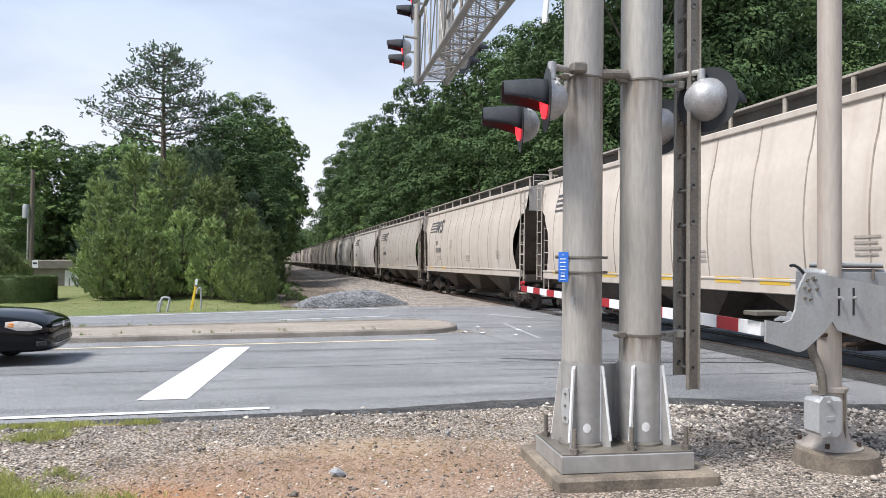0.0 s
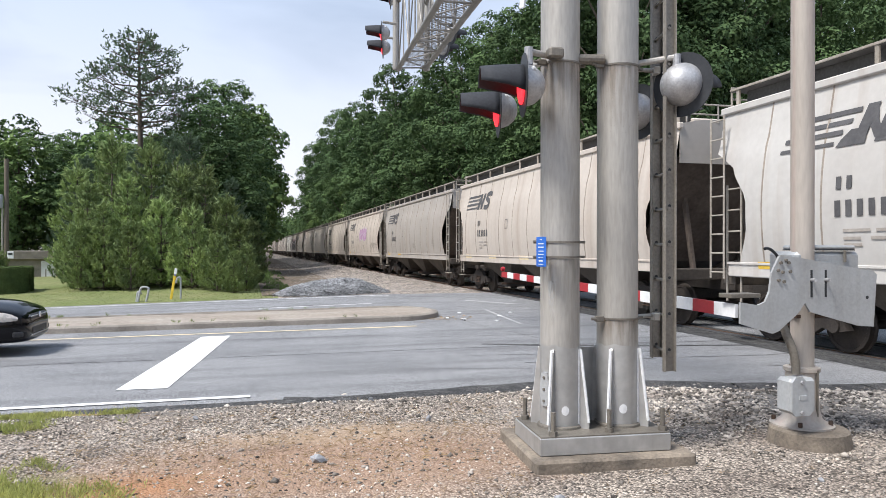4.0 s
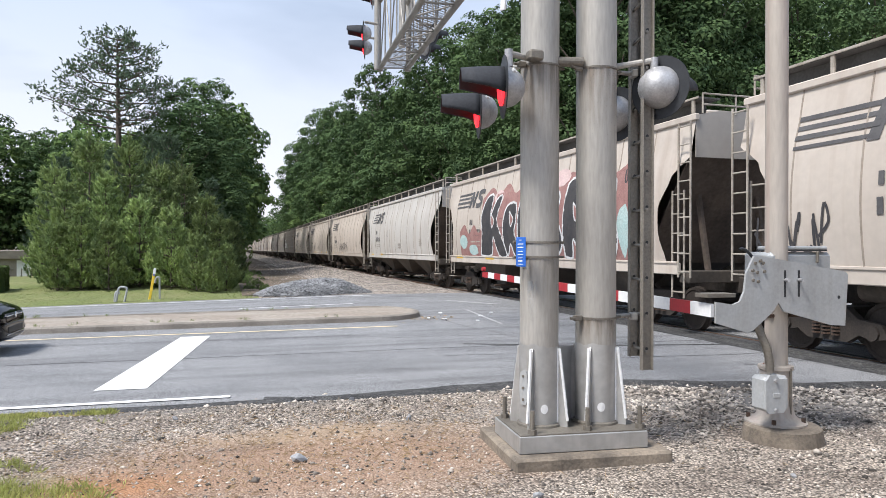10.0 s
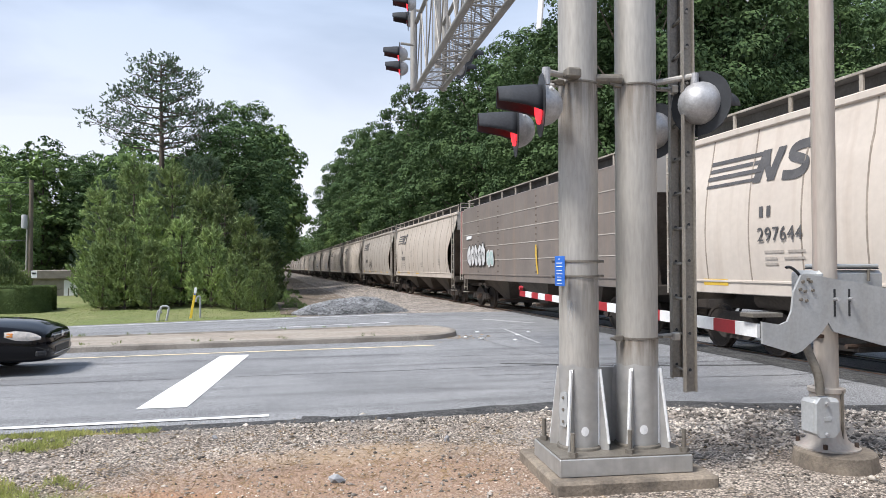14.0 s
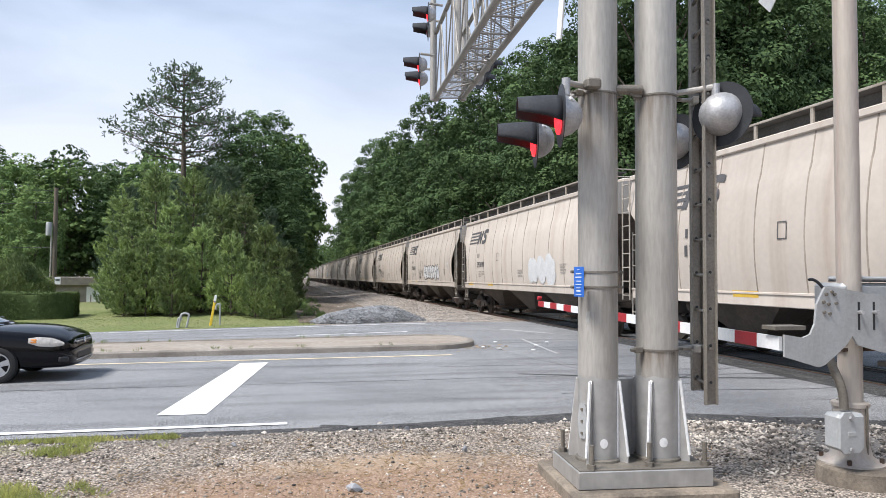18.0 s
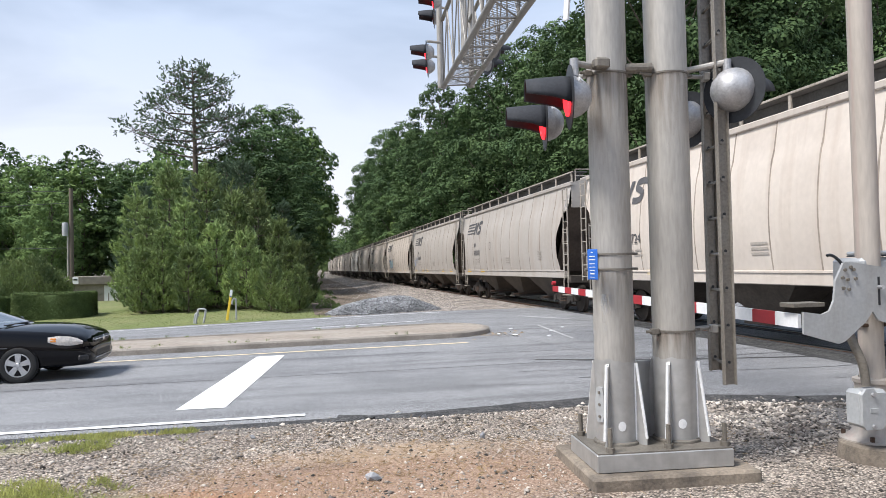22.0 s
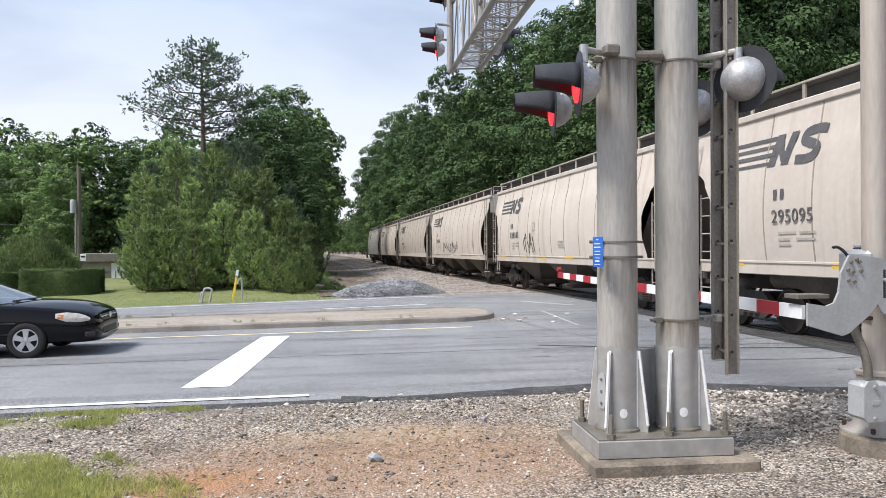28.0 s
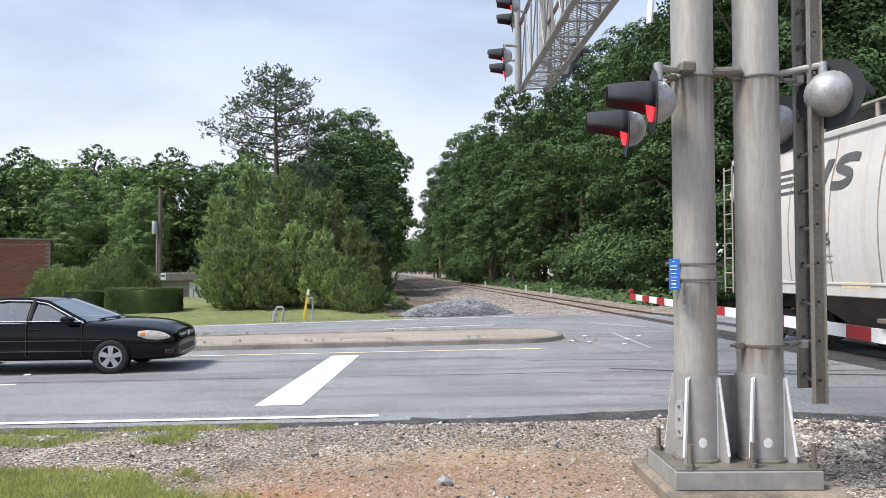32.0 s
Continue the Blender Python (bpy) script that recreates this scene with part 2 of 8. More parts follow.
M["gal_dark"] = mat("weathered_steel", (0.22, 0.20, 0.17), (0.15, 0.135, 0.115), 2.5, 0.6, metal=0.4, fine=60, grain=0.2, bump=0.1)
M["silver"] = mat("aluminium_paint", (0.50, 0.50, 0.51), (0.36, 0.36, 0.37), 7, 0.48, metal=0.5, fine=60, grain=0.16, bump=0.12, streak=(0.24, 0.235, 0.23, 0.5), streak_scale=(16, 16, 5))
M["lightgrey"] = mat("light_grey_paint", (0.43, 0.445, 0.455), (0.35, 0.36, 0.365), 2.5, 0.5, metal=0.15, fine=40, grain=0.1, bump=0.05, streak=(0.26, 0.25, 0.235, 0.5), streak_scale=(7, 7, 0.8))
M["black"] = mat("black_paint", (0.018, 0.02, 0.024), (0.03, 0.033, 0.038), 3, 0.5, fine=40, grain=0.2, bump=0.05)
M["blackgrey"] = mat("visor_paint", (0.020, 0.023, 0.030), (0.034, 0.038, 0.046), 4, 0.8, fine=50, grain=0.2, bump=0.04)
M["rubber"] = mat("tyre_rubber", (0.010, 0.010, 0.011), (0.018, 0.018, 0.018), 6, 0.75, fine=60, grain=0.2, bump=0.2)
M["rust"] = mat("rusty_steel", (0.10, 0.06, 0.042), (0.055, 0.04, 0.032), 4, 0.85, metal=0.2, fine=40, grain=0.3, bump=0.2)
M["rail_side"] = mat("rail_rust", (0.16, 0.09, 0.06), (0.10, 0.065, 0.05), 3, 0.8, metal=0.3, fine=30, grain=0.25)
M["rail_top"] = mat("rail_polish", (0.45, 0.43, 0.41), (0.33, 0.31, 0.29), 3, 0.3, metal=0.9, fine=30, grain=0.1, bump=0)
M["tie"] = mat("creosoted_tie", (0.10, 0.085, 0.07), (0.15, 0.13, 0.11), 2, 0.9, fine=20, grain=0.3, stretch=(0.3, 3, 3), rand=0.25)
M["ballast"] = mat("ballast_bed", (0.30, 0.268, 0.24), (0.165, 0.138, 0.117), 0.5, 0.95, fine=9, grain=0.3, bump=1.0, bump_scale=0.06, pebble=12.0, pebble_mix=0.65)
M["stone_grey"] = mat("crushed_granite", (0.27, 0.275, 0.285), (0.135, 0.140, 0.148), 1, 0.9, fine=30, grain=0.2, island=0.65, bump=0.2)
M["stone_warm"] = mat("loose_gravel", (0.49, 0.44, 0.385), (0.165, 0.14, 0.12), 1.6, 0.9, fine=40, grain=0.25, island=0.9, bump=0.2)
M["stone_track"] = mat("track_ballast_stone", (0.34, 0.305, 0.275), (0.20, 0.175, 0.155), 1, 0.9, fine=30, grain=0.2, island=0.6, bump=0.2)
M["paint_worn"] = mat("worn_road_paint", (0.48, 0.48, 0.48), (0.30, 0.30, 0.305), 6, 0.85, fine=40, grain=0.3, bump=0.2)
M["soil"] = mat("brown_soil", (0.23, 0.175, 0.13), (0.13, 0.105, 0.075), 0.5, 0.95, fine=9, grain=0.35, bump=0.8, bump_scale=0.04, pebble=9.0, pebble_mix=0.4)
M["red"] = mat("reflective_red", (0.40, 0.022, 0.032), (0.33, 0.018, 0.026), 3, 0.5, fine=40, grain=0.1, bump=0)
M["white"] = mat("white_paint", (0.80, 0.81, 0.82), (0.70, 0.71, 0.72), 2, 0.5, fine=30, grain=0.07, bump=0.03)
M["lens_red"] = glow("lit_red_lens", (1.0, 0.03, 0.045), 1.25)
M["lens_dim"] = mat("unlit_red_lens", (0.22, 0.015, 0.02), (0.16, 0.01, 0.015), 5, 0.25, fine=40, grain=0.1, bump=0)
M["visor_in"] = mat("visor_inside", (0.022, 0.008, 0.010), (0.014, 0.006, 0.008), 5, 0.6, bump=0)
M["blue"] = mat("blue_sign", (0.02, 0.14, 0.55), (0.02, 0.11, 0.46), 3, 0.45, fine=40, grain=0.05, bump=0)
M["yellow"] = mat("yellow_plastic", (0.80, 0.56, 0.05), (0.70, 0.47, 0.04), 3, 0.5, fine=40, grain=0.06, bump=0)
M["brick_red"] = mat("red_brick", (0.30, 0.125, 0.095), (0.24, 0.10, 0.08), 1.5, 0.9, fine=30, grain=0.25, rand=0.2)
M["mortar"] = mat("mortar", (0.36, 0.27, 0.23), (0.30, 0.22, 0.19), 2, 0.95)
M["wood_pole"] = mat("weathered_pole", (0.17, 0.14, 0.11), (0.11, 0.09, 0.07), 3, 0.9, fine=20, grain=0.3, stretch=(3, 3, 0.3))
M["bark"] = mat("bark", (0.13, 0.105, 0.085), (0.07, 0.058, 0.048), 3, 0.95, fine=14, grain=0.4, stretch=(2, 2, 0.4), bump=0.6, bump_scale=0.05)
M["bark_pale"] = mat("pale_bark", (0.22, 0.19, 0.16), (0.13, 0.11, 0.09), 3, 0.95, fine=14, grain=0.4, stretch=(2, 2, 0.4), bump=0.5, bump_scale=0.05)
M["leaf"] = mat("broad_leaf", (0.110, 0.171, 0.067), (0.047, 0.084, 0.041), 0.42, 0.7, fine=3, grain=0.2, island=0.16, rand=0.2, bump=0, spec=0.08, translucent=0.10)
M["leaf_light"] = mat("broad_leaf_light", (0.180, 0.262, 0.086), (0.086, 0.140, 0.058), 0.42, 0.7, fine=3, grain=0.2, island=0.16, rand=0.2, bump=0, spec=0.08, translucent=0.10)
M["needle"] = mat("pine_needle", (0.125, 0.180, 0.108), (0.082, 0.124, 0.078), 0.5, 0.6, fine=3, grain=0.25, island=0.3, rand=0.15, bump=0, spec=0.3, translucent=0.18)
M["needle_young"] = mat("young_pine_needle", (0.305, 0.385, 0.138), (0.112, 0.168, 0.074), 0.8, 0.6, fine=3, grain=0.25, island=0.32, rand=0.42, bump=0, spec=0.3, translucent=0.14)
M["hedge"] = mat("hedge_leaf", (0.110, 0.150, 0.055), (0.070, 0.104, 0.042), 0.8, 0.75, fine=5, grain=0.2, island=0.3, bump=0, spec=0.08, translucent=0.15)
M["grass"] = mat("grass_blade", (0.46, 0.46, 0.17), (0.30, 0.35, 0.115), 0.9, 0.75, fine=4, grain=0.25, island=0.3, bump=0, spec=0.1, translucent=0.5)
M["lawn_blade"] = mat("lawn_blade", (0.19, 0.235, 0.075), (0.14, 0.185, 0.058), 0.6, 0.85, fine=4, grain=0.2, island=0.2, bump=0, spec=0.05, translucent=0.5)
M["lawn"] = mat("lawn", (0.135, 0.170, 0.052), (0.20, 0.205, 0.085), 0.45, 0.95, fine=8, grain=0.35, bump=0.9, bump_scale=0.06)
M["dry_grass"] = mat("dry_straw", (0.34, 0.24, 0.13), (0.25, 0.17, 0.09), 2, 0.9, fine=20, grain=0.2, island=0.3, bump=0)


def stain(name, colour, amount):
    """A wash of stain that runs down and fades out below its source."""
    m = bpy.data.materials.new(name)
    m.use_nodes = True
    nt = m.node_tree
    bs, out = nt.nodes["Principled BSDF"], nt.nodes["Material Output"]
    bs.inputs["Base Color"].default_value = (*colour, 1)
    bs.inputs["Roughness"].default_value = 0.8
    co = nt.nodes.new("ShaderNodeTexCoord")
    sp = nt.nodes.new("ShaderNodeSeparateXYZ")
    mp = nt.nodes.new("ShaderNodeMapping")
    mp.inputs["Scale"].default_value = (26, 26, 1.6)
    nz = nt.nodes.new("ShaderNodeTexNoise")
    nz.inputs["Scale"].default_value, nz.inputs["Detail"].default_value = 1.0, 5
    mr = nt.nodes.new("ShaderNodeMapRange")
    mr.inputs["From Min"].default_value, mr.inputs["From Max"].default_value = 0.36, 0.72
    pw = nt.nodes.new("ShaderNodeMath")
    pw.operation = "POWER"
    pw.inputs[1].default_value = 1.5
    mu, ml = nt.nodes.new("ShaderNodeMath"), nt.nodes.new("ShaderNodeMath")
    mu.operation = ml.operation = "MULTIPLY"
    ml.inputs[1].default_value = amount
    tr, mx = nt.nodes.new("ShaderNodeBsdfTransparent"), nt.nodes.new("ShaderNodeMixShader")
    lk = nt.links.new
    lk(co.outputs["Generated"], sp.inputs[0])
    lk(co.outputs["Object"], mp.inputs["Vector"])
    lk(mp.outputs[0], nz.inputs["Vector"])
    lk(nz.outputs["Fac"], mr.inputs["Value"])
    lk(sp.outputs["Z"], pw.inputs[0])
    lk(pw.outputs[0], mu.inputs[0])
    lk(mr.outputs[0], mu.inputs[1])
    lk(mu.outputs[0], ml.inputs[0])
    lk(ml.outputs[0], mx.inputs[0])
    lk(tr.outputs[0], mx.inputs[1])
    lk(bs.outputs[0], mx.inputs[2])
    lk(mx.outputs[0], out.inputs["Surface"])
    return m


M["rust_wash"] = stain("rust_wash", (0.17, 0.105, 0.055), 0.6)
M["pale_wash"] = stain("pale_wash", (0.62, 0.62, 0.60), 0.8)
M["dirt_wash"] = stain("dirt_wash", (0.15, 0.13, 0.105), 0.45)


def ground_material():
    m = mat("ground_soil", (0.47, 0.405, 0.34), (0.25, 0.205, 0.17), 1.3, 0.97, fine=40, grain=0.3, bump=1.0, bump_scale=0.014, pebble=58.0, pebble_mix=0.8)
    nt = m.node_tree
    lk = nt.links.new
    bs = nt.nodes["Principled BSDF"]
    src = bs.inputs["Base Color"].links[0].from_socket
    co = nt.nodes.new("ShaderNodeTexCoord")

    def blot(cx, cy, sx, sy, rot, wob, edge0, edge1):
        mp = nt.nodes.new("ShaderNodeMapping")
        mp.inputs["Location"].default_value = (-cx / sx, -cy / sy, 0)
        mp.inputs["Scale"].default_value = (1 / sx, 1 / sy, 0)
        lk(co.outputs["Object"], mp.inputs["Vector"])
        ln = nt.nodes.new("ShaderNodeVectorMath")
        ln.operation = "LENGTH"
        lk(mp.outputs[0], ln.inputs[0])
        nz = nt.nodes.new("ShaderNodeTexNoise")
        nz.inputs["Scale"].default_value, nz.inputs["Detail"].default_value = 1.3, 7
        nz.inputs["Roughness"].default_value = 0.7
        lk(co.outputs["Object"], nz.inputs["Vector"])
        ma = nt.nodes.new("ShaderNodeMath")
        ma.operation = "MULTIPLY_ADD"
        ma.inputs[1].default_value = wob
        lk(nz.outputs["Fac"], ma.inputs[0])
        lk(ln.outputs["Value"], ma.inputs[2])
        mr = nt.nodes.new("ShaderNodeMapRange")
        mr.inputs["From Min"].default_value, mr.inputs["From Max"].default_value = edge0 + wob / 2, edge1 + wob / 2
        mr.inputs["To Min"].default_value, mr.inputs["To Max"].default_value = 1, 0
        lk(ma.outputs[0], mr.inputs["Value"])
        return mr.outputs[0]

    for (cx, cy, sx, sy, wob, e0, e1, colour, amount) in (
            (0.7, 5.5, 2.1, 1.05, 1.1, 0.5, 1.15, (0.37, 0.235, 0.155), 0.75),
            (-0.65, 5.25, 0.75, 0.45, 0.9, 0.3, 1.0, (0.43, 0.215, 0.105), 0.8),
            (0.9, 6.35, 1.1, 0.35, 0.8, 0.5, 1.1, (0.47, 0.35, 0.24), 0.55),
            (5.6, 6.6, 3.2, 1.0, 0.9, 0.6, 1.1, (0.24, 0.225, 0.21), 0.8),
            (-0.5, 7.75, 4.5, 0.32, 1.0, 0.5, 1.1, (0.20, 0.185, 0.165), 0.7),
            (-2.4, 5.45, 1.45, 0.62, 0.9, 0.55, 1.0, (0.15, 0.165, 0.05), 0.85),
            (-3.6, 7.5, 2.2, 0.45, 1.4, 0.4, 1.0, (0.21, 0.21, 0.09), 0.6)):
        f = blot(cx, cy, sx, sy, 0, wob, e0, e1)
        mu = nt.nodes.new("ShaderNodeMath")
        mu.operation = "MULTIPLY"
        mu.inputs[1].default_value = amount
        lk(f, mu.inputs[0])
        mx = nt.nodes.new("ShaderNodeMixRGB")
        mx.inputs["Color2"].default_value = (*colour, 1)
        lk(mu.outputs[0], mx.inputs["Fac"])
        lk(src, mx.inputs["Color1"])
        src = mx.outputs[0]
    lk(src, bs.inputs["Base Color"])
    return m


M["ground"] = ground_material()

# ---- mesh helpers ----


def mesh_object(name, bm, material, parent=None, smooth=False):
    me = bpy.data.meshes.new(name)
    bm.to_mesh(me)
    bm.free()
    me.materials.append(material)
    if smooth:
        me.shade_smooth()
        me.set_sharp_from_angle(angle=radians(38))
    ob = new(name, me)
    ob.parent = parent
    return ob


def part(name, bm, material, parent, label="", smooth=False):
    ob = mesh_object(name, bm, material, parent, smooth)
    return tagged(ob, label=label) if label else ob


def share(name, data, parent, m):
    ob = new(name, data)
    ob.parent = parent
    ob.matrix_basis = m
    return ob


def thing(name, m, label, category, group="", kind=""):
    ob = new(name)
    ob.matrix_basis = m
    ob.empty_display_size = 0.2
    return tagged(ob, label, category, group, kind)


def raw(name, verts, faces, material, parent=None):
    me = bpy.data.meshes.new(name)
    me.from_pydata([tuple(v) for v in verts], [], faces)
    me.materials.append(material)
    ob = new(name, me)
    ob.parent = parent
    return ob


def quads(name, corners, material, parent=None):
    """One mesh of many loose quads, corners an n x 4 x 3 array."""
    n = len(corners)
    me = bpy.data.meshes.new(name)
    me.vertices.add(4 * n)
    me.vertices.foreach_set("co", np.asarray(corners, np.float32).ravel())
    me.loops.add(4 * n)
    me.loops.foreach_set("vertex_index", np.arange(4 * n, dtype=np.int32))
    me.polygons.add(n)
    me.polygons.foreach_set("loop_start", np.arange(0, 4 * n, 4, dtype=np.int32))
    me.update(calc_edges=True)
    me.materials.append(material)
    ob = new(name, me)
    ob.parent = parent
    return ob


def leaflets(name, corners, material, parent=None):
    """One mesh of many loose three-cornered leaves, corners an n x 3 x 3 array."""
    n = len(corners)
    me = bpy.data.meshes.new(name)
    me.vertices.add(3 * n)
    me.vertices.foreach_set("co", np.asarray(corners, np.float32).ravel())
    me.loops.add(3 * n)
    me.loops.foreach_set("vertex_index", np.arange(3 * n, dtype=np.int32))
    me.polygons.add(n)
    me.polygons.foreach_set("loop_start", np.arange(0, 3 * n, 3, dtype=np.int32))
    me.update(calc_edges=True)
    me.materials.append(material)
    ob = new(name, me)
    ob.parent = parent
    return ob


def box(bm, c, s, bevel=0.0, rot=None):
    m = Matrix.Translation(c) @ (rot.to_4x4() if rot else Matrix()) @ Matrix.Diagonal((*s, 1))
    r = bmesh.ops.create_cube(bm, size=1, matrix=m)
    if bevel:
        es = list({e for v in r["verts"] for e in v.link_edges})
        bmesh.ops.bevel(bm, geom=es, offset=bevel, segments=1, affect="EDGES")
    return bm


def tube(bm, a, b, r, seg=12, r2=None, caps=True):
    a, b = Vector(a), Vector(b)
    d = b - a
    m = Matrix.Translation((a + b) / 2) @ d.to_track_quat("Z", "Y").to_matrix().to_4x4()
    bmesh.ops.create_cone(bm, cap_ends=caps, segments=seg, radius1=r, radius2=r if r2 is None else r2, depth=d.length, matrix=m)
    return bm


def lathe(bm, prof, axis_m, seg=24):
    """Turn a profile of (radius, height) about z, then place it by axis_m."""
    rings = []
    for r, h in prof:
        if r < 1e-5:
            rings.append([bm.verts.new(axis_m @ Vector((0, 0, h)))])
        else:
            rings.append([bm.verts.new(axis_m @ Vector((r * math.cos(2 * math.pi * k / seg), r * math.sin(2 * math.pi * k / seg), h))) for k in range(seg)])
    for a, b in zip(rings, rings[1:]):
        for k in range(seg):
            q = [a[k % len(a)], a[(k + 1) % len(a)], b[(k + 1) % len(b)], b[k % len(b)]]
            u = []
            for v in q:
                if v not in u:
                    u.append(v)
            if len(u) > 2:
                bm.faces.new(u)
    return bm


def prism(bm, pts, depth, m):
    """A flat outline in x, y, given thickness along z, placed by m."""
    lo = [bm.verts.new(m @ Vector((x, y, 0))) for x, y in pts]
    hi = [bm.verts.new(m @ Vector((x, y, depth))) for x, y in pts]
    bm.faces.new(lo[::-1])
    bm.faces.new(hi)
    n = len(pts)
    for k in range(n):
        bm.faces.new([lo[k], lo[(k + 1) % n], hi[(k + 1) % n], hi[k]])
    return bm


def loft(bm, rings, close=True, caps=True):
    vs = [[bm.verts.new(p) for p in ring] for ring in rings]
    n = len(vs[0])
    for a, b in zip(vs, vs[1:]):
        for k in range(n if close else n - 1):
            bm.faces.new([a[k], a[(k + 1) % n], b[(k + 1) % n], b[k]])
    if caps and close:
        bm.faces.new(vs[0][::-1])
        bm.faces.new(vs[-1])
    return bm


def side_frame(px, pz, facing=-1):
    """Places an outline drawn in (along, up) on a side wall at x, thickness outwards."""
    return Matrix(((0, 0, facing, px), (1, 0, 0, 0), (0, 1, 0, pz), (0, 0, 0, 1)))


def ribbon(bm, pts, width, m, lift):
    """A flat painted stroke along points in (along, up), placed by m."""
    pts = [Vector((x, y, 0)) for x, y in pts]
    prev = None
    for i, p in enumerate(pts):
        d = (pts[min(i + 1, len(pts) - 1)] - pts[max(i - 1, 0)])
        n = Vector((-d.y, d.x, 0)).normalized() * width / 2
        a, b = bm.verts.new(m @ (p + n + Vector((0, 0, lift)))), bm.verts.new(m @ (p - n + Vector((0, 0, lift))))
        if prev:
            bm.faces.new([prev[0], prev[1], b, a])
        prev = (a, b)
    return bm

# ---- the ground, road and track ----


def road_z(x, y):
    """The road twists: level at the near edge, falling to the west on the far half."""
    return -0.13 + 0.0013 * max(0.0, min(y, 30.0) - 9.0) * max(-34.0, min(0.0, x - 4.5))


def ease(a, b, v):
    k = max(0.0, min(1.0, (v - a) / (b - a)))
    return k * k * (3 - 2 * k)


def near_edge(x):
    """The ragged near edge of the asphalt."""
    return 8.35 - 1.35 * ease(3.5, 8.5, x) + 0.05 * noise.noise((x * 0.9, 3.1, 0)) + 0.025 * noise.noise((x * 3.7, 1.1, 0))


def ground_z(x, y):
    bump = 0.022 * noise.noise((x * 0.7, y * 0.7, 0)) + 0.008 * noise.noise((x * 3, y * 3, 4))
    e = near_edge(x)
    if y < e + 0.4:
        z = bump * ease(0.1, 1.0, e + 0.4 - y) - 0.16 * ease(e - 1.0, e + 0.25, y)
        return z - 0.2 * ease(11, 16, x) * ease(-1, -6, y)
    far = road_z(x, 27.0) + 0.033 * max(0.0, min(y - 27.4, 12)) * ease(2.0, -3.0, x) + bump * ease(27.5, 30, y)
    far -= 0.30 * ease(0.5, 3.5, x) * ease(8.6, 5.0, x) * ease(29, 36, y)
    if y < 27.2:
        return road_z(x, y) - 0.07
    return far - 0.05


def spaced(*runs):
    out = []
    for a, b, step in runs:
        out += list(np.arange(a, b, step))
    return out + [runs[-1][1]]


def grid_sheet(name, xs, ys, height, material, keep=None):
    verts = [(x, y, height(x, y)) for y in ys for x in xs]
    nx = len(xs)
    faces = []
    for j in range(len(ys) - 1):
        for i in range(nx - 1):
            if keep is None or keep((xs[i] + xs[i + 1]) / 2, (ys[j] + ys[j + 1]) / 2):
                a = j * nx + i
                faces.append((a, a + 1, a + 1 + nx, a + nx))
    ob = raw(name, verts, faces, material)
    ob.data.shade_smooth()
    return ob


ground = grid_sheet("ground", spaced((-2500, -200, 575), (-200, -40, 20), (-40, -10, 2), (-10, 14, 0.3), (14, 60, 4), (60, 2500, 610)),
                    spaced((-2500, -60, 610), (-60, -4, 8), (-4, 9.5, 0.25), (9.5, 26, 3.3), (26, 46, 0.8), (46, 120, 12), (120, 2500, 340)),
                    ground_z, M["ground"])
tagged(ground, "dirt and gravel ground with red clay patches beside the road", "ground", kind="structure")

lawn = grid_sheet("lawn", spaced((-60, -14, 4), (-14, 1.2, 0.5)), spaced((27.35, 60, 0.8)),
                  lambda x, y: ground_z(x, y) + 0.03 * ease(1.2, 0.2, x + 0.5 * noise.noise((y * 0.4, 0, 0))) * ease(27.3, 27.8, y), M["lawn"])
tagged(lawn, "mown grass verge with dry patches beyond the road", "grass", kind="structure")


verge = grid_sheet("dirt_verge", spaced((0.6, 5.4, 0.5)), spaced((29.0, 60, 1.2), (60, 200, 12)), lambda x, y: ground_z(x, y) + 0.03 + 0.04 * noise.noise((x, y * 0.6, 2)), M["soil"])
tagged(verge, "brown bare soil between the thicket and the track bed", "soil", kind="structure")


def road_rows():
    xs = spaced((-260, -40, 20), (-40, -10, 3), (-10, 18, 0.35), (18, 40, 3), (40, 260, 20))
    ts = np.linspace(0, 1, 34)
    verts, faces = [], []
    for x in xs:
        e, f = near_edge(x), 27.15 + 0.04 * noise.noise((x * 0.8, 9, 0))
        verts.append((x, e - 0.10, road_z(x, e) - 0.09))
        for t in ts:
            y = e + t * (f - e)
            verts.append((x, y, road_z(x, y) - 0.015 * ease(0.35, 0.0, y - e)))
        verts.append((x, f + 0.1, road_z(x, f) - 0.09))
    n = len(ts) + 2
    for i in range(len(xs) - 1):
        for j in range(n - 1):
            a = i * n + j
            faces.append((a, a + n, a + n + 1, a + 1))
    ob = raw("road", verts, faces, M["asphalt"])
    ob.data.shade_smooth()
    return tagged(ob, "grey worn asphalt road with dark tyre streaks", "road", kind="structure")


road_rows()


